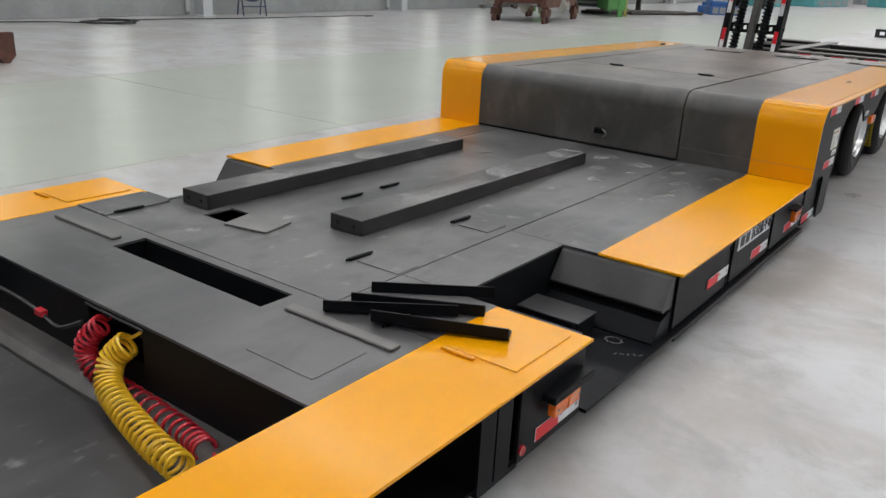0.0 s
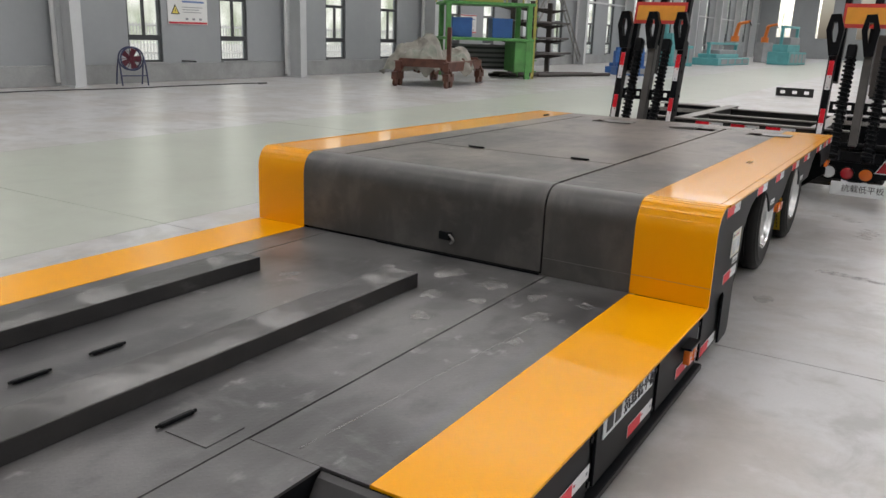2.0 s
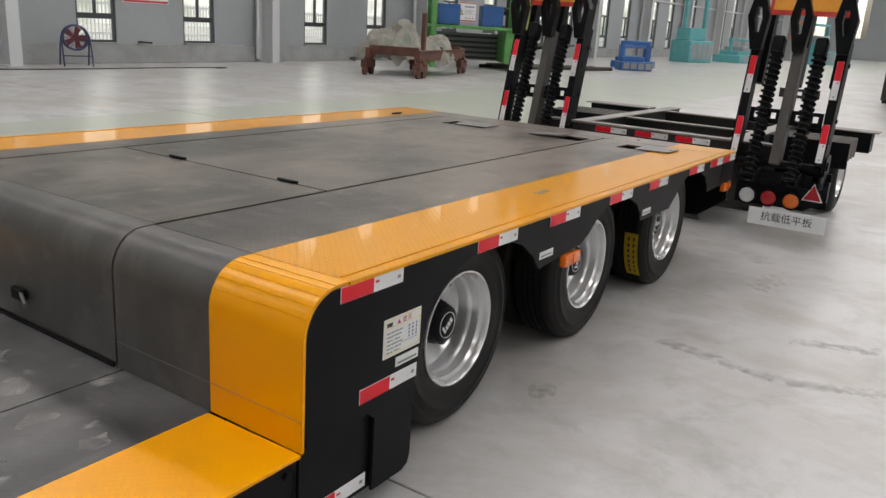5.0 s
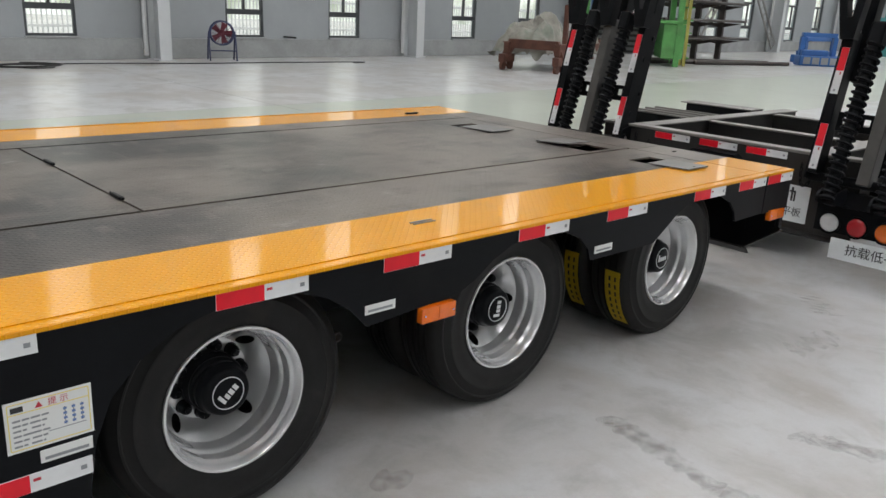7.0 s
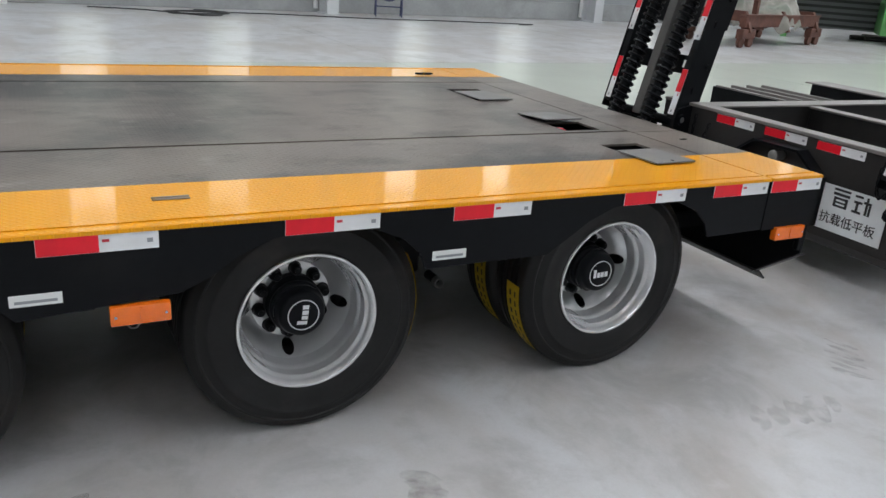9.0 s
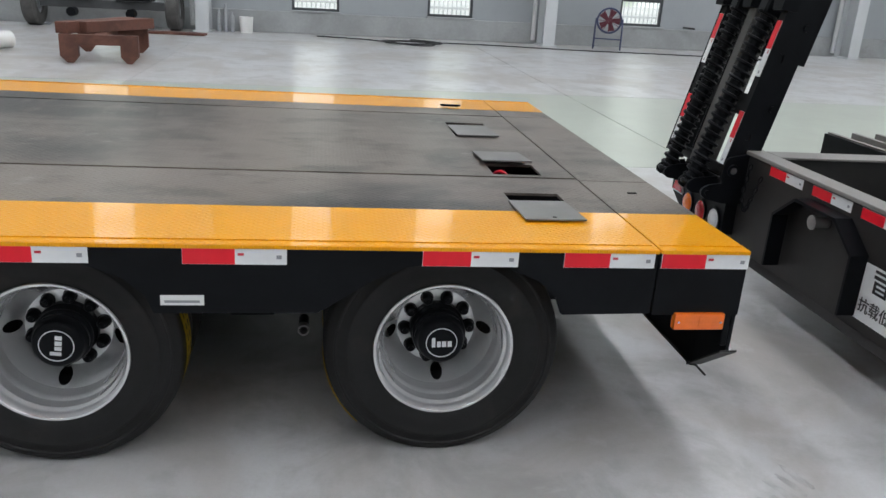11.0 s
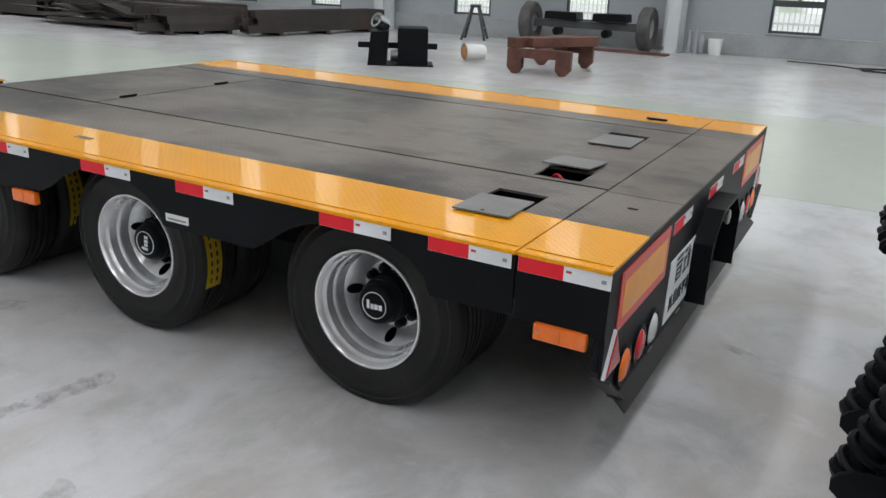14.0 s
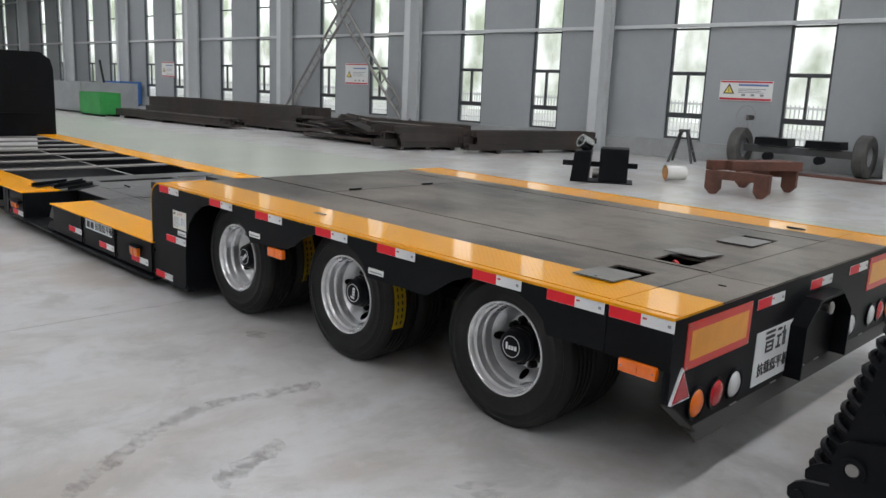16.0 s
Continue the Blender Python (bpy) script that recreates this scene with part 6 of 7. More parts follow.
def spring_ramp(x, y, z):
    """A raised loading ramp that leans over its trailer: three rails, two coil springs, prongs and folded upper half."""
    r = thing("loading_ramp", "raised black spring-assisted loading ramp with red and white tape", "ramp", group="loading ramps")
    r.matrix_world = NOSE_UP @ pose(x, y, z, -13.6)
    for rx, w in ((-0.325, 0.060), (0.0, 0.080), (0.325, 0.060)):
        part("ramp_rail", box(rx - w / 2, -0.045, -0.02 if rx else -0.05, rx + w / 2, 0.085, 0.92, 0.005), M_BLACK if rx else M_GREY_RAIL, r, "black ramp rail" if rx else "dusty grey middle rail")
        part("upper_rail", box(rx * 0.88 - w / 2, 0.09, 0.62, rx * 0.88 + w / 2, 0.20, 2.3, 0.005), M_BLACK, r, "black folded upper rail")
        p = part("prong", PRONG, None, r, "black pointed ramp plate with a long eye")
        p.matrix_local = pose(rx, -0.045, 0.85, 7, -4)
        p.scale = (1.0, 1.0, 0.90)
    for rx, o in ((-0.325, -1), (0.325, 1)):
        side = part("side_plate", pierced("x", rx + o * 0.031, rx + o * 0.038, -0.050, -0.06, 0.13, 0.98, [(0.010, 0.165, 0.035, 0.205), (0.010, 0.60, 0.035, 0.64)]), M_BLACK, r, "black ramp side plate")
        for z in (0.36, 0.80):
            part("plate_bolt", rod((rx + o * 0.038, 0.09, z), (rx + o * 0.05, 0.09, z), 0.018, seg=14), M_BLACK, side)
        if o < 0:
            continue
        # hinge cheek below on the one side, with a bushed pin and a rounded foot
        ch = part("hinge_cheek", prism([(-0.062, -0.226), (-0.088, -0.214), (-0.096, -0.190), (-0.086, -0.168), (-0.064, -0.148), (0.002, -0.120), (-0.012, -0.096), (-0.022, -0.030), (-0.020, 0.008), (-0.006, 0.026), (0.030, 0.044), (0.080, 0.068), (0.15, 0.070), (0.20, 0.0), (0.20, -0.19), (0.05, -0.225)], "x", rx + o * 0.040, rx + o * 0.058), M_BLACK, r, "black hinge cheek")
        ch.matrix_local = pose(0, -0.032, 0.026)
        part("hinge_bush", lathe([(0.020, -0.010), (0.035, -0.010), (0.035, 0.012), (0.020, 0.012)], 24), M_BLACK, ch, "", True).matrix_local = pose(rx + o * 0.060, 0.036, -0.037)
        part("hinge_pin", rod((rx + o * 0.03, 0.036, -0.037), (rx + o * 0.070, 0.036, -0.037), 0.018, seg=16), M_STEEL, ch, "steel hinge pin", True)
        part("foot_pin", rod((rx + o * 0.03, -0.060, -0.191), (rx + o * 0.064, -0.060, -0.191), 0.015, seg=14), M_BLACK, ch, "", True)
    for sx in (-0.16, 0.16):
        sp = part("ramp_spring", RAMP_COIL, None, r, "dark coil spring")
        sp.matrix_local = pose(sx, -0.080, 0.0, -3.0)
        part("spring_rod", rod((0, 0, -0.17), (0, 0, 0.95), 0.038, seg=14), M_BLACK, sp, "", True)
        part("spring_seat", lathe([(0.0, -0.178), (0.052, -0.178), (0.060, -0.165), (0.055, -0.152), (0.0, -0.152)], 20, closed=False, axis="z"), M_BLACK, sp, "", True)
        part("spring_head", box(-0.046, -0.05, 0.82, 0.046, 0.06, 0.97, 0.012), M_BLACK, sp)
        part("spring_clevis", box(-0.035, -0.01, -0.205, 0.035, 0.09, -0.165, 0.008), M_BLACK, sp)
    part("cross_plate", pierced("y", 0.02, 0.03, -0.28, 0.28, 0.28, 0.40, [(-0.245, 0.32, -0.205, 0.37), (-0.115, 0.32, -0.075, 0.37), (0.075, 0.32, 0.115, 0.37), (0.205, 0.32, 0.245, 0.37)]), M_BLACK, r, "black cross plate with holes")
    for sx in (-0.16, 0.16):
        for dx in (-0.055, 0.055):
            lug = part("spring_lug", LUG, None, r, "black spring lug")
            lug.matrix_local = pose(sx + dx, -0.04, 0.02)
    part("hinge_tube", rod((-0.36, 0.036, -0.037), (0.36, 0.036, -0.037), 0.032, seg=16), M_BLACK, r, "", True)
    part("bracket", box(-0.30, 0.07, -0.20, 0.30, 0.17, -0.09, 0.01), M_BLACK, r, "black hinge bracket")
    for rx in (-0.325, 0.325):
        for z in (0.005, 0.50):
            tape(r, pose(rx, -0.047, z + 0.30, 0, 0, -90) @ pose(0, 0, 0, -90) @ pose(0, 0, -0.025))
    pn = part("ramp_panel", box(-0.31, 0.078, 1.175, 0.29, 0.086, 1.425), M_RED_PANEL, r, "orange reflective panel with a red border")
    part("panel_centre", box(-0.285, 0.0755, 1.215, 0.265, 0.0772, 1.385), M_ORANGE_PANEL, pn)
    for z in (1.62, 1.84, 2.06, 2.24):
        part("rung", box(-0.27, 0.10, z, 0.27, 0.17, z + 0.05, 0.006), M_BLACK, r, "black ramp rung")
    return r


spring_ramp(0.12, 5.305, 0.703)
spring_ramp(-2.11, 5.335, 0.70)

# ---- things along the west wall, towards the north ----


def workshop_fan(x, y):
    f = thing("drum_fan", "dark red drum fan in a blue tubular stand", "fan", (x, y, 0), 70)
    ring = mesh_of("fan_ring", tube([(0.29 * math.cos(t), 0, 0.68 + 0.29 * math.sin(t)) for t in np.linspace(0, 2 * math.pi, 41)], 0.022, 6), M_FAN_BLUE, True)
    part("fan_ring", ring, None, f)
    o2 = part("fan_ring", ring, None, f)
    o2.matrix_local = pose(0, 0.2, 0)
    for i in range(5):
        b = part("fan_blade", prism([(0.05, -0.03), (0.24, -0.09), (0.265, 0.07), (0.06, 0.05)], "y", 0.09, 0.10), M_FAN_RED, f, "dark red blade")
        b.matrix_local = pose(0, 0, 0.68) @ pose(0, 0, 0, 0, 72 * i, 0)
    part("fan_motor", rod((0, 0.04, 0.68), (0, 0.2, 0.68), 0.09), M_FAN_RED, f, "", True)
    for k in range(6):
        a = math.pi * k / 6
        part("guard_wire", rod((-0.28 * math.cos(a), -0.01, 0.68 - 0.28 * math.sin(a)), (0.28 * math.cos(a), -0.01, 0.68 + 0.28 * math.sin(a)), 0.006, seg=5), M_FAN_RED, f)
    for sx in (-0.33, 0.33):
        part("stand_leg", tube(smooth_line([(sx, -0.15, 0.0), (sx, -0.05, 0.4), (sx * 0.98, 0.08, 0.72)]), 0.02), M_FAN_BLUE, f, "", True)
        part("stand_leg", tube(smooth_line([(sx, 0.35, 0.0), (sx, 0.22, 0.4), (sx * 0.98, 0.10, 0.68)]), 0.02), M_FAN_BLUE, f, "", True)
    part("stand_bar", rod((-0.33, -0.08, 0.25), (0.33, -0.08, 0.25), 0.015), M_FAN_BLUE, f)
    return f


workshop_fan(-17.2, 10.08)
loop = [(-16.3 + (0.42 + 0.07 * math.sin(1.7 * t)) * math.cos(t), 5.15 + (0.62 + 0.10 * math.cos(2.3 * t)) * math.sin(t), 0.015 + 0.003 * t) for t in np.linspace(0, 5 * math.pi, 76)]
line = smooth_line([(-17.2, 3.0, 0.02), (-16.9, 4.0, 0.02), (-16.6, 4.4, 0.02)], 6) + loop + smooth_line([(-16.6, 5.6, 0.03), (-16.7, 7.0, 0.02), (-16.3, 9.0, 0.02), (-16.2, 11.0, 0.02), (-16.0, 13.0, 0.02), (-15.85, 13.6, 0.02), (-15.7, 13.1, 0.02)], 6)
solid_thing("floor_cable", tube(line, 0.014, 6), M_CABLE, "black welding cable coiled on the floor", "cable", soft=True)
solid_thing("floor_rag", prism([(0, 0), (0.35, 0.0), (0.5, 0.1), (0.3, 0.2), (0.05, 0.15)], "z", 0.0, 0.04), M_CABLE, "dark rag on the plinth", "rag", (-17.96, 12.35, 0.541))


def rusty_trolley(x, y, turn):
    t = thing("steel_trolley", "rusty brown steel trolley on small wheels", "trolley", (x, y, 0), turn)
    for dy in (-1.75, 0.1, 1.75):
        part("end_frame", prism([(-0.95, 0.35), (-0.72, 0.82), (0.72, 0.82), (0.95, 0.35), (0.75, 0.30), (0.60, 0.58), (-0.60, 0.58), (-0.75, 0.30)], "y", dy - 0.06, dy + 0.06), M_RUST, t)
    for dx in (-0.75, 0.75):
        part("side_beam", box(dx - 0.08, -1.9, 0.46, dx + 0.08, 1.9, 0.72, 0.01), M_RUST, t)
        part("beam_flange", box(dx - 0.11, -1.9, 0.722, dx + 0.11, 1.9, 0.745, 0.004), M_RUST, t)
    part("cross_beam", box(-0.8, -0.9, 0.45, 0.8, -0.74, 0.65, 0.01), M_RUST, t)
    for dx in (-0.8, 0.8):
        for dy in (-1.75, 1.75):
            part("fork", box(dx - 0.09, dy - 0.30, 0.20, dx + 0.09, dy + 0.30, 0.42, 0.01), M_RUST, t)
            for e in (-0.2, 0.2):
                part("wheel", rod((dx - 0.045, dy + e, 0.12), (dx + 0.045, dy + e, 0.12), 0.12, seg=18), M_RUST, t, "", True)
    part("post", box(0.55, -1.2, 0.745, 0.67, -1.08, 1.75, 0.01), M_RUST, t)
    return t


rusty_trolley(-12.83, 18.28, 14)


def tarp_heap(x, y, z, turn, sx, sy, h, seed, label):
    """A crumpled sheet: broad humps with sharp folded ridges, its rim hanging down."""
    bm = bmesh.new()
    nx, ny = 34, 40
    noise.seed_set(seed)
    grid = []
    for i in range(nx + 1):
        row = []
        for j in range(ny + 1):
            u, v = i / nx * 2 - 1, j / ny * 2 - 1
            fall = max(0.0, 1 - abs(u) ** 4) * max(0.0, 1 - abs(v) ** 4)
            p = Vector((u * sx, v * sy, 0))
            hump = 0.62 + 0.55 * noise.noise(p * 1.3)
            ridge = 0.30 * (1 - abs(noise.noise(p * 2.6 + Vector((3, 1, 0)))) * 2.2) + 0.12 * (1 - abs(noise.noise(p * 6.5)) * 2)
            row.append(bm.verts.new((p.x + 0.12 * noise.noise(p * 3 + Vector((5, 0, 0))), p.y + 0.12 * noise.noise(p * 3 + Vector((0, 7, 0))), h * fall * max(0.15, hump + ridge) - (0.30 + 0.25 * noise.noise(p * 4)) * (1 - fall))))
        grid.append(row)
    for i in range(nx):
        for j in range(ny):
            bm.faces.new((grid[i][j], grid[i + 1][j], grid[i + 1][j + 1], grid[i][j + 1]))
    noise.seed_set(1)
    return solid_thing("tarpaulin", bm, M_TARP, label, "tarpaulin", (x, y, z), turn, soft=True)


tarp_heap(-13.15, 17.45, 0.75, 14, 0.85, 1.0, 0.66, 3, "crumpled beige tarpaulin heaped on the rusty trolley")
tarp_heap(-12.85, 18.85, 0.75, 24, 0.75, 0.95, 0.36, 9, "crumpled green-stained tarpaulin on the rusty trolley")


def green_platform(x, y, turn):
    t = thing("work_platform", "green steel work platform with yellow rails and blue boxes", "platform", (x, y, 0), turn)
    for dx in (-1.5, 1.5):
        for dy in (-0.9, 0.9):
            part("leg", box(dx - 0.09, dy - 0.09, 0, dx + 0.09, dy + 0.09, 2.6, 0.01), M_GREEN, t)
    for z in (1.35, 2.6):
        part("platform_deck", box(-1.7, -1.0, z, 1.7, 1.0, z + 0.10, 0.01), M_GREEN, t)
    for z in (3.0, 3.5):
        for dy in (-1.0, 1.0):
            part("guard_rail", rod((-1.7, dy, z), (1.7, dy, z), 0.03, seg=8), M_DULL_YELLOW, t)
    for dx in (-1.7, -0.6, 0.6, 1.7):
        for dy in (-1.0, 1.0):
            part("guard_post", rod((dx, dy, 2.7), (dx, dy, 3.5), 0.03, seg=8), M_DULL_YELLOW, t)
    for k in range(6):
        part("step", box(1.75, -0.35, 0.25 + 0.4 * k, 2.0, 0.35, 0.29 + 0.4 * k), M_GREEN, t)
    for dy in (-0.38, 0.38):
        part("ladder_rail", box(1.8, dy - 0.03, 0, 1.9, dy + 0.03, 2.7), M_DULL_YELLOW, t)
    for dx in (-1.0, 0.5):
        part("tool_box", box(dx - 0.35, -0.8, 1.455, dx + 0.4, 0.0, 2.15, 0.02), M_BLUE, t, "blue box")
    part("slat_panel", box(-1.3, 0.88, 0.25, 1.3, 0.92, 1.2), M_GREYBOX, t)
    for k in range(5):
        part("panel_slat", box(-1.3, 0.82, 0.3 + 0.18 * k, 1.3, 0.88, 0.38 + 0.18 * k), M_DARK_GREY, t)
    part("step_box", box(1.0, -0.95, 0.25, 1.7, 0.75, 1.34, 0.02), M_GREEN, t, "green step box")
    part("machine", box(-0.9, -0.5, 2.705, 0.6, 0.5, 3.5, 0.03), M_DULL_YELLOW, t, "yellow machine")
    part("cable_drum", rod((-1.3, -0.6, 2.9), (-1.3, 0.3, 2.9), 0.25), M_CABLE, t, "", True)
    return t


green_platform(-14.1, 23.35, 40)


def bar_rack(x, y, turn):
    t = thing("bar_rack", "dark cantilever rack loaded with steel bars", "rack", (x, y, 0), turn)
    for dy in (-2.2, 0.0, 2.2):
        part("rack_post", box(-0.1, dy - 0.08, 0, 0.1, dy + 0.08, 3.0), M_RUST_BEAM, t)
        for z in (0.75, 1.4, 2.05, 2.7):
            part("rack_arm", prism([(-0.85, z), (0.85, z), (0.12, z - 0.16), (-0.12, z - 0.16)], "y", dy - 0.05, dy + 0.05), M_RUST_BEAM, t)
    rng = random.Random(4)
    for z in (0.78, 1.43, 2.08):
        for i in range(9):
            dx = -0.8 + 0.19 * i
            part("steel_bar", rod((dx, -3.0 + rng.uniform(-0.5, 0.5), z + 0.05), (dx, 3.0 + rng.uniform(-0.5, 0.5), z + 0.05), 0.045, seg=8), M_RUST_BEAM, t)
    return t


bar_rack(-14.5, 28.36, 5)
for i, (x, y, a, ln) in enumerate(((-12.9, 26.5, 62, 5.5), (-12.6, 27.0, 66, 6.0), (-13.3, 27.3, 60, 5.0), (-12.2, 27.6, 70, 4.0))):
    solid_thing("steel_pipe", rod((-ln / 2, 0, 0.07), (ln / 2, 0, 0.07), 0.07, seg=12), M_RUST_BEAM, "dark steel pipe lying on the floor", "pipe", (x, y, 0), a, "pipes on the floor", soft=True)


def machine(name, label, x, y, turn, size, material, levels, cat="machine"):
    """A machine of stacked bodies, posts and a gantry."""
    t = thing(name, label, cat, (x, y, 0), turn)
    w, d, h = size
    part("base", box(-w / 2, -d / 2, 0.0, w / 2, d / 2, h * 0.35, 0.03), material, t)
    for k in range(levels):
        f = 1 - 0.25 * k
        part("body", box(-w / 2 * f * 0.9, -d / 2 * 0.7, h * (0.352 + 0.2 * k), w / 2 * f * 0.5, d / 2 * 0.7, h * (0.55 + 0.2 * k), 0.03), material if k % 2 == 0 else M_GREYBOX, t)
    for sx in (-1, 1):
        part("post", box(sx * w * 0.42 - 0.08, -0.1, h * 0.35, sx * w * 0.42 + 0.08, 0.1, h), material, t)
    part("gantry", box(-w * 0.45, -0.12, h, w * 0.45, 0.12, h + 0.16, 0.02), material, t)
    for k in range(4):
        part("panel", box(-w / 2 + (0.1 + 0.23 * k) * w, -d / 2 - 0.012, h * 0.06, -w / 2 + (0.28 + 0.23 * k) * w, -d / 2 - 0.001, h * 0.3), M_GREYBOX, t)
    return t


machine("blue_bench", "blue steel work bench with vices", -12.2, 34.2, 80, (2.4, 0.9, 0.85), M_BLUE, 1)
machine("blue_cabinet", "blue steel tool cabinet", -11.2, 31.65, 40, (1.4, 0.75, 1.05), M_BLUE, 1)
machine("roll_machine", "teal plate rolling machine", -12.6, 55.6, 84, (6.6, 1.8, 1.35), M_TEAL, 2)
machine("saw_machine", "teal gantry saw machine", -13.8, 47.7, 70, (2.2, 1.4, 3.6), M_TEAL, 1)


def robot_arm(x, y, turn):
    t = thing("welding_robot", "orange welding robot on a dark pedestal", "robot", (x, y, 0), turn, "welding robots")
    part("pedestal", box(-0.5, -0.5, 0, 0.5, 0.5, 1.6, 0.03), M_GREYBOX, t)
    part("turret", rod((0, 0, 1.6), (0, 0, 2.0), 0.3, seg=18), M_ORANGE, t, "", True)
    part("lower_arm", rod((0, 0, 1.95), (0.25, 0, 2.9), 0.15, seg=12), M_ORANGE, t, "", True)
    part("upper_arm", rod((0.25, 0, 2.9), (1.2, 0, 3.05), 0.11, seg=12), M_ORANGE, t, "", True)
    part("torch", rod((1.2, 0, 3.05), (1.4, 0, 2.75), 0.04, seg=8), M_CABLE, t)
    return t


machine("shear_machine", "teal plate shearing machine", -9.6, 63.9, 80, (3.9, 1.6, 2.7), M_TEAL, 2)
robot_arm(-12.9, 60.5, -30)
robot_arm(-12.2, 68.5, -40)
for x, y, w, h in ((-0.54, 25.2, 1.08, 1.94), (0.71, 25.4, 1.17, 2.07), (2.04, 25.5, 1.26, 1.98)):
    t = thing("control_cabinet", "dark grey control cabinet with doors", "cabinet", (x, y, 0), 0, "control cabinets")
    part("cabinet_body", box(-w / 2, -0.4, 0.08, w / 2, 0.4, h, 0.015), M_RUST_BEAM, t)
    part("cabinet_foot", box(-w / 2 + 0.04, -0.36, 0.0, w / 2 - 0.04, 0.36, 0.08), M_SHADE_BLACK, t)
    for s in (-1, 1):
        d = part("door", box(s * w * 0.24 - w * 0.23, -0.415, 0.14, s * w * 0.24 + w * 0.23, -0.401, h - 0.06, 0.004), M_RUST_BEAM, t)
        part("handle", box(s * 0.06 - 0.012, -0.43, h * 0.5, s * 0.06 + 0.012, -0.416, h * 0.5 + 0.14), M_STEEL, d)

# ---- things along the west wall, towards the south ----


def beam_stack(x, y, turn, length, rows, cols, w, h, label):
    """Stacked steel channels lying side by side."""
    t = thing("steel_stack", label, "steel stack", (x, y, 0), turn, "stacked steel")
    rng = random.Random(int(length * 10))
    for k in (-0.35, 0.0, 0.35):
        part("bearer", box(length * k - 0.06, -cols * w / 2 - 0.02, 0, length * k + 0.06, cols * w / 2 + 0.02, 0.08), M_RUST_BEAM, t)
    prof = [(-w / 2 + 0.004, 0.0), (w / 2 - 0.004, 0.0), (w / 2 - 0.004, h - 0.004), (w / 2 - 0.03, h - 0.004), (w / 2 - 0.03, 0.03), (-w / 2 + 0.03, 0.03), (-w / 2 + 0.03, h - 0.004), (-w / 2 + 0.004, h - 0.004)]
    for r in range(rows):
        for c in range(cols - (r % 2 if rows > 2 else 0)):
            s = rng.uniform(-0.35, 0.35)
            b = part("steel_channel", prism(prof, "x", -length / 2 + s, length / 2 + s), M_RUST_BEAM, t)
            b.matrix_local = pose(0, (c - (cols - 1) / 2) * w + rng.uniform(-0.01, 0.01), 0.08 + r * h)
    return t


beam_stack(-13.6, -22.2, 90, 11.2, 2, 5, 0.30, 0.385, "rust-brown steel channels stacked on bearers")
beam_stack(-11.65, -23.0, 93, 8.4, 3, 7, 0.11, 0.09, "low bundle of dark steel bars on the floor")
beam_stack(-16.95, -16.0, 91, 6.5, 2, 4, 0.22, 0.20, "dark steel sections stacked by the wall")
beam_stack(-12.5, -10.2, 162, 2.2, 3, 4, 0.27, 0.18, "rust-brown steel channels stacked on bearers")
beam_stack(-15.15, -8.3, 168, 4.3, 3, 3, 0.24, 0.17, "dark steel sections stacked by the wall")
rng = random.Random(11)
for i in range(22):
    ln = rng.uniform(2.2, 4.6)
    w = rng.choice((0.05, 0.09, 0.16, 0.22))
    ob = solid_thing("steel_strip", box(-ln / 2, -w, 0.0, ln / 2, w, rng.choice((0.02, 0.05, 0.09)), 0.004), M_RUST_BEAM, "loose rusty steel strip heaped on others", "steel strip", (-12.6 + rng.uniform(-0.8, 0.9), -12.9 + rng.uniform(-1.9, 1.7), 0), 84 + rng.uniform(-22, 22), "loose steel strips")
    tip = rng.uniform(-5, 5)
    ob.matrix_world = pose(ob.location.x, ob.location.y, 0.03 + 0.024 * i + abs(ln / 2 * math.sin(radians(tip))) * 0.5, 0, 0, 84 + rng.uniform(-22, 22)) @ pose(0, 0, 0, rng.uniform(-4, 4), tip, 0)


def loose_bar(a, b, w, h):
    """A flat steel bar or channel lying or leaning where it was dropped."""
    a, b = Vector(a), Vector(b)
    d = b - a
    t = solid_thing("loose_bar", prism([(-w / 2, 0.0), (w / 2, 0.0), (w / 2, h), (w / 2 - 0.012, h), (w / 2 - 0.012, 0.012), (-w / 2, 0.012)], "x", 0.0, d.length), M_RUST_BEAM, "dark steel angle bar dropped between the stacks", "steel bar", group="loose steel bars")
    t.matrix_world = pose(*a, 0, -math.degrees(math.asin(d.z / d.length)), math.degrees(math.atan2(d.y, d.x)))
    return t


loose_bar((-13.3, -16.3, 0.30), (-12.65, -13.0, 0.004), 0.22, 0.06)
loose_bar((-13.6, -16.0, 0.52), (-13.1, -11.6, 0.30), 0.12, 0.08)
loose_bar((-13.9, -16.2, 0.22), (-12.95, -12.3, 0.004), 0.16, 0.10)
loose_bar((-14.4, -15.9, 0.62), (-14.0, -11.4, 0.34), 0.10, 0.10)
loose_bar((-14.2, -14.8, 0.004), (-13.4, -11.5, 0.12), 0.30, 0.12)


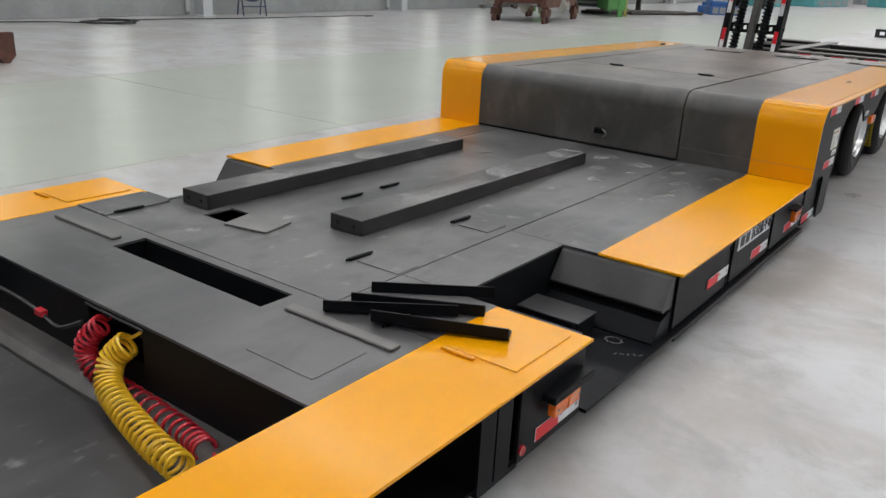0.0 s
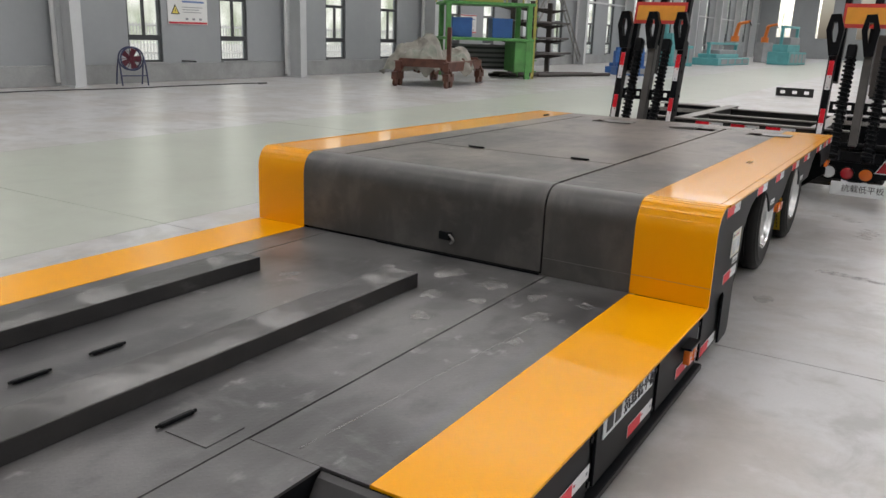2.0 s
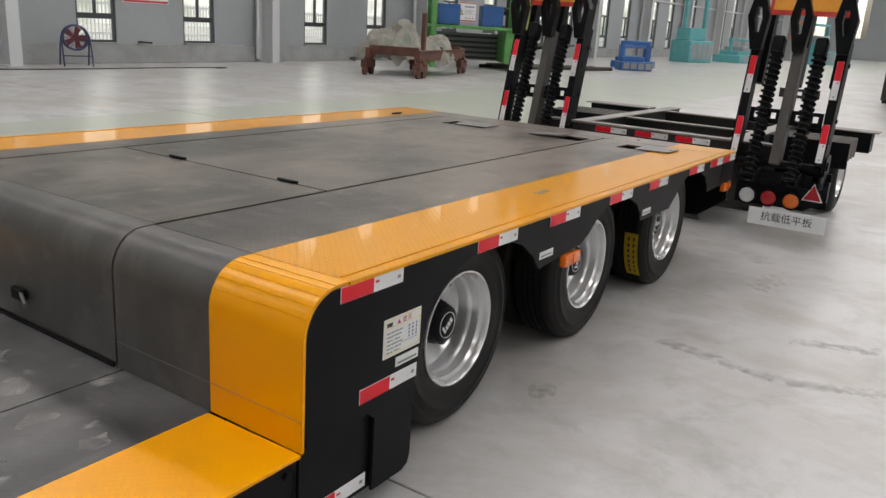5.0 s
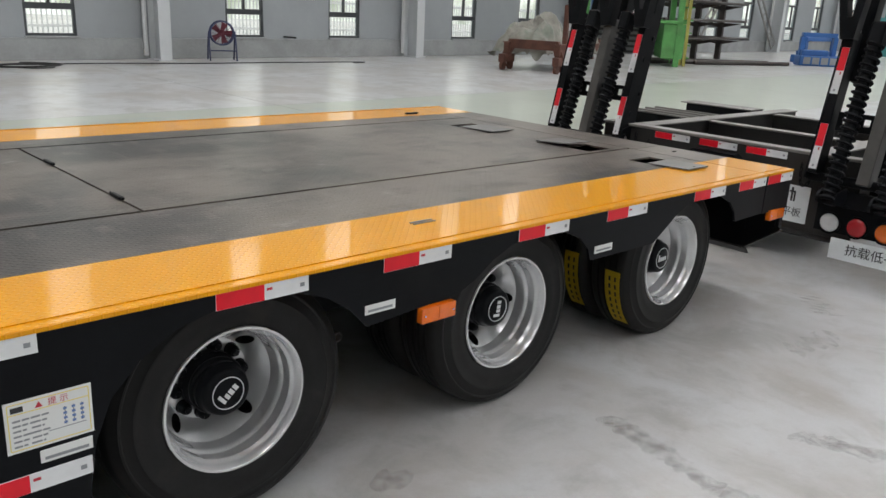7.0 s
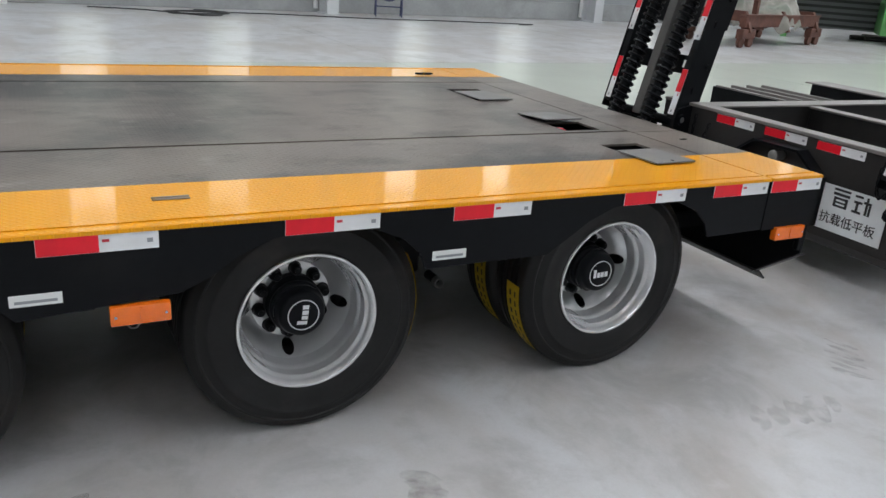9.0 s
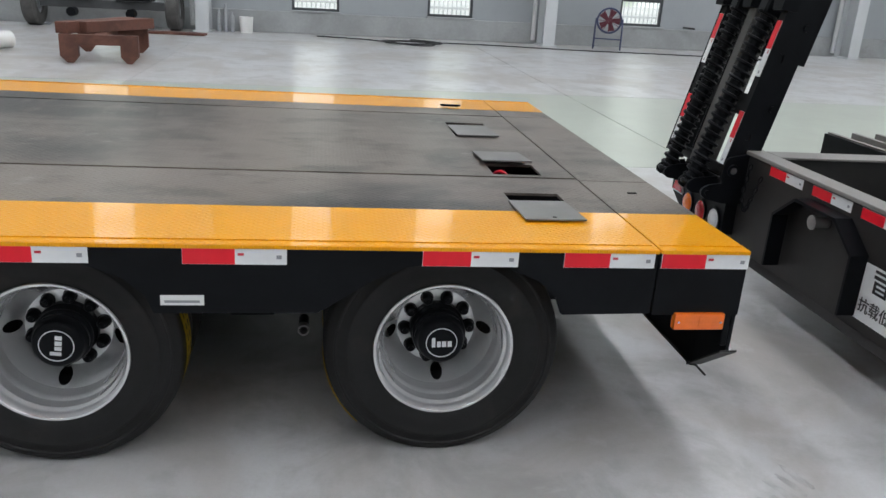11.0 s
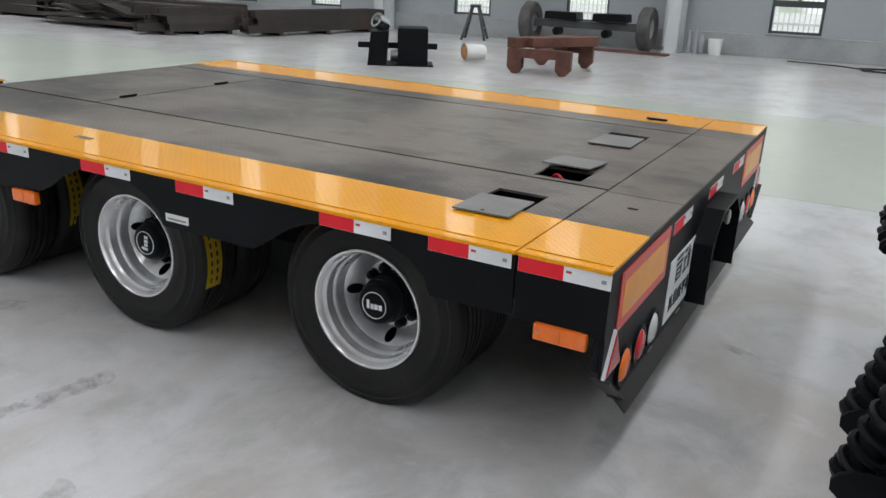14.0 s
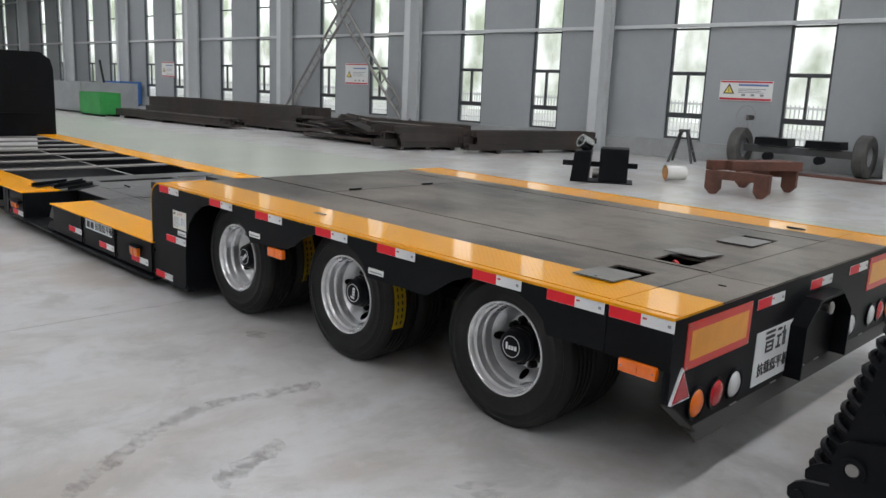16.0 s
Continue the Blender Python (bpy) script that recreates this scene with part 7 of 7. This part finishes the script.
def black_bracket(x, y, turn):
    t = thing("axle_bracket", "black steel bracket assembly standing on the floor", "steel bracket", (x, y, 0), turn)
    part("side_box", prism([(-0.56, 0.0), (-0.50, 0.58), (-0.18, 0.60), (-0.22, 0.0)], "y", -0.35, 0.30), M_BLACK, t)
    part("main_box", box(-0.02, -0.34, 0.02, 0.52, 0.34, 0.66, 0.015), M_BLACK, t)
    part("cross_bar", box(-0.74, -0.05, 0.28, 0.70, 0.05, 0.38, 0.01), M_BLACK, t)
    part("steel_roll", lathe([(0.09, -0.12), (0.135, -0.12), (0.135, 0.12), (0.09, 0.12)], 28), M_CHROME, t, "bright steel ring", True).matrix_local = pose(-0.33, 0.0, 0.725, 0, 25, 40)
    part("stub", rod((-0.15, 0, 0.15), (0.0, 0, 0.15), 0.10), M_STEEL, t, "", True)
    part("foot_plate", box(-0.3, -0.38, 0.0, 0.62, 0.38, 0.02), M_BLACK, t)
    return t


black_bracket(-10.46, -2.86, 122)
bk = thing("paint_bucket", "white plastic bucket lying on its side, orange inside", "bucket", (-12.08, -2.14, 0.165), 144)
part("bucket_wall", lathe([(0.165, -0.22), (0.165, -0.19), (0.155, -0.19), (0.14, 0.20), (0.0, 0.20), (0.0, 0.19), (0.13, 0.19), (0.145, -0.22)], 30, closed=False), M_BUCKET, bk, "", True)
part("paint_film", lathe([(0.0, -0.205), (0.143, -0.205), (0.143, -0.212), (0.0, -0.212)], 26, closed=False), M_ORANGE_RUST, bk, "dried orange paint", True)


def rusty_stand(x, y, turn):
    t = thing("steel_stand", "rusty low steel stand with a beam laid on it", "steel stand", (x, y, 0), turn)
    for dy in (-0.80, 0.80):
        part("end_plate", prism([(-0.56, 0.10), (-0.56, 0.42), (0.56, 0.42), (0.56, 0.10), (0.46, 0.0), (0.38, 0.0), (0.30, 0.10), (0.30, 0.27), (-0.30, 0.27), (-0.30, 0.10), (-0.38, 0.0), (-0.46, 0.0)], "y", dy - 0.07, dy + 0.07), M_RUST, t)
    part("tie_bar", box(-0.08, -0.73, 0.28, 0.08, 0.73, 0.42), M_RUST, t)
    return t


rusty_stand(-11.62, -0.33, 96)
for dx, dy, z, turn, ln in ((0.0, -0.12, 0.422, 158, 1.75), (-0.1, 0.16, 0.422, 152, 1.55)):
    solid_thing("steel_beam", box(-ln / 2, -0.10, 0.0, ln / 2, 0.10, 0.17, 0.008), M_RUST, "short rusty steel beam across the stand", "steel beam", (-11.6 + dx, -0.33 + dy, z), turn, "beams on the stand")


def trestle(x, y, turn):
    t = thing("jack_stand", "dark steel jack stand on four splayed legs", "stand", (x, y, 0), turn)
    part("top_plate", box(-0.22, -0.12, 0.80, 0.22, 0.12, 0.87, 0.01), M_DARK_GREY, t)
    for sx in (-1, 1):
        for sy in (-1, 1):
            part("leg", rod((sx * 0.36, sy * 0.30, 0.0), (sx * 0.10, sy * 0.08, 0.81), 0.035, seg=8), M_DARK_GREY, t)
    part("brace", rod((-0.28, -0.23, 0.3), (0.28, -0.23, 0.3), 0.02, seg=6), M_DARK_GREY, t)
    part("brace", rod((-0.28, 0.23, 0.3), (0.28, 0.23, 0.3), 0.02, seg=6), M_DARK_GREY, t)
    return t


trestle(-16.8, -4.55, 20)


def loose_axle(x, y, turn):
    t = thing("wheeled_axle", "dark axle with two dusty wheels parked by the wall", "axle", (x, y, 0.0), turn)
    tm = mesh_of("tyre", lathe([(0.24, -0.13), (0.30, -0.15), (0.46, -0.14), (0.50, -0.10), (0.50, 0.10), (0.46, 0.14), (0.30, 0.15), (0.24, 0.13)], 40, axis="y"), M_TYRE_DUSTY, True)
    for s in (-1, 1):
        w = part("tyre", tm, None, t, "dusty grey-black tyre")
        w.matrix_local = pose(0, s * 1.5, 0.50)
        part("rim", lathe([(0.0, 0.03), (0.20, 0.03), (0.245, 0.10), (0.245, -0.10), (0.0, -0.03)], 28, closed=False, axis="y"), M_GREYBOX, w, "", True)
    part("beam", box(-0.09, -1.36, 0.42, 0.09, 1.36, 0.60, 0.01), M_DARK_GREY, t)
    for s in (-0.62, 0.62):
        part("spring_pack", prism([(s - 0.42, 0.62), (s - 0.40, 0.80), (s + 0.40, 0.80), (s + 0.42, 0.62)], "x", -0.25, 0.25), M_BLACK, t)
        part("air_can", rod((0.2, s, 0.35), (0.45, s, 0.35), 0.10), M_BLACK, t, "", True)
    return t


loose_axle(-17.25, -1.70, 0)
solid_thing("wooden_board", box(-1.5, -0.15, 0.0, 1.5, 0.15, 0.05, 0.006), M_RUST, "brown board lying by the axle", "board", (-16.4, -0.9, 0.001), 84)
ff = thing("pedestal_fan", "grey pedestal fan behind the axle", "fan", (-17.55, -3.2, 0), 75)
part("fan_pole", rod((0, 0, 0.02), (0, 0, 1.15), 0.02, seg=8), M_GREYBOX, ff)
part("fan_foot", rod((0, 0, 0.0), (0, 0, 0.03), 0.22, seg=24), M_GREYBOX, ff)
part("fan_cage", tube([(0.3 * math.cos(t), -0.1, 1.25 + 0.3 * math.sin(t)) for t in np.linspace(0, 2 * math.pi, 33)], 0.008, 5), M_STEEL, ff)
for k in range(12):
    a = math.pi * k / 12
    part("cage_wire", rod((-0.3 * math.cos(a), -0.1, 1.25 - 0.3 * math.sin(a)), (0.3 * math.cos(a), -0.1, 1.25 + 0.3 * math.sin(a)), 0.003, seg=4), M_STEEL, ff)
part("fan_motor", rod((0, -0.05, 1.25), (0, 0.15, 1.25), 0.07), M_CABLE, ff, "", True)
solid_thing("plastic_bucket", lathe([(0.0, 0.0), (0.14, 0.0), (0.165, 0.36), (0.155, 0.36), (0.13, 0.02), (0.0, 0.02)], 24, closed=False, axis="z"), M_BUCKET, "white plastic bucket by the plinth", "bucket", (-17.55, 1.35, 0), soft=True)
for k, (y, h) in enumerate(((0.72, 0.5), (0.88, 0.62), (1.02, 0.45))):
    solid_thing("gas_bottle", lathe([(0.0, 0.0), (0.06, 0.0), (0.06, h * 0.75), (0.025, h * 0.88), (0.025, h), (0.0, h)], 16, closed=False, axis="z"), M_GREYBOX, "small dark bottle by the plinth", "bottle", (-17.6, y, 0), group="bottles by the plinth", soft=True)


def steel_bin(x, y, turn, w, d, h, material, label, name):
    t = thing(name, label, "bin", (x, y, 0), turn)
    part("bin_body", pierced("z", 0.12, h, -w / 2, -d / 2, w / 2, d / 2, [(-w / 2 + 0.05, -d / 2 + 0.05, w / 2 - 0.05, d / 2 - 0.05)]), material, t)
    part("bin_floor", box(-w / 2 + 0.02, -d / 2 + 0.02, 0.08, w / 2 - 0.02, d / 2 - 0.02, 0.12), material, t)
    for s in (-1, 1):
        part("skid", box(s * w * 0.35 - 0.06, -d / 2, 0, s * w * 0.35 + 0.06, d / 2, 0.08), M_SHADE_BLACK, t)
    for k in range(3):
        part("rib", box(-w / 2 - 0.03, -d * 0.35 + k * d * 0.33, 0.14, -w / 2 - 0.001, -d * 0.30 + k * d * 0.33, h - 0.05), material, t)
    return t


steel_bin(-10.87, -27.75, 0, 0.85, 2.1, 0.95, M_GREEN_BOX, "green steel bin on skids", "green_bin")
steel_bin(-12.0, -31.3, 5, 2.6, 3.2, 1.32, M_GREYBOX, "grey steel container with ribs", "grey_container")
steel_bin(-17.1, -39.8, 10, 1.3, 1.6, 1.35, M_BLUE, "blue steel bin by the wall", "blue_bin")
solid_thing("leaning_bar", rod((0, 0, 0.04), (0.4, 0.2, 2.2), 0.05), M_CABLE, "dark steel bar leaning on the container", "bar", (-12.9, -31.8, 0.125))

solid_thing("floor_beam", box(-0.05, 13.15, 0.0, 0.05, 21.9, 0.14, 0.006), M_CABLE, "long black steel beam lying on the floor", "steel beam", (0.33, 0, 0))
solid_thing("holed_plate", pierced("y", -0.01, 0.01, -0.55, 0.0, 0.55, 0.26, [(-0.42, 0.08, -0.28, 0.18), (-0.07, 0.08, 0.07, 0.18), (0.28, 0.08, 0.42, 0.18)]), M_CABLE, "dark steel plate with three holes standing on the floor", "steel plate", (-3.05, 23.6, 0))
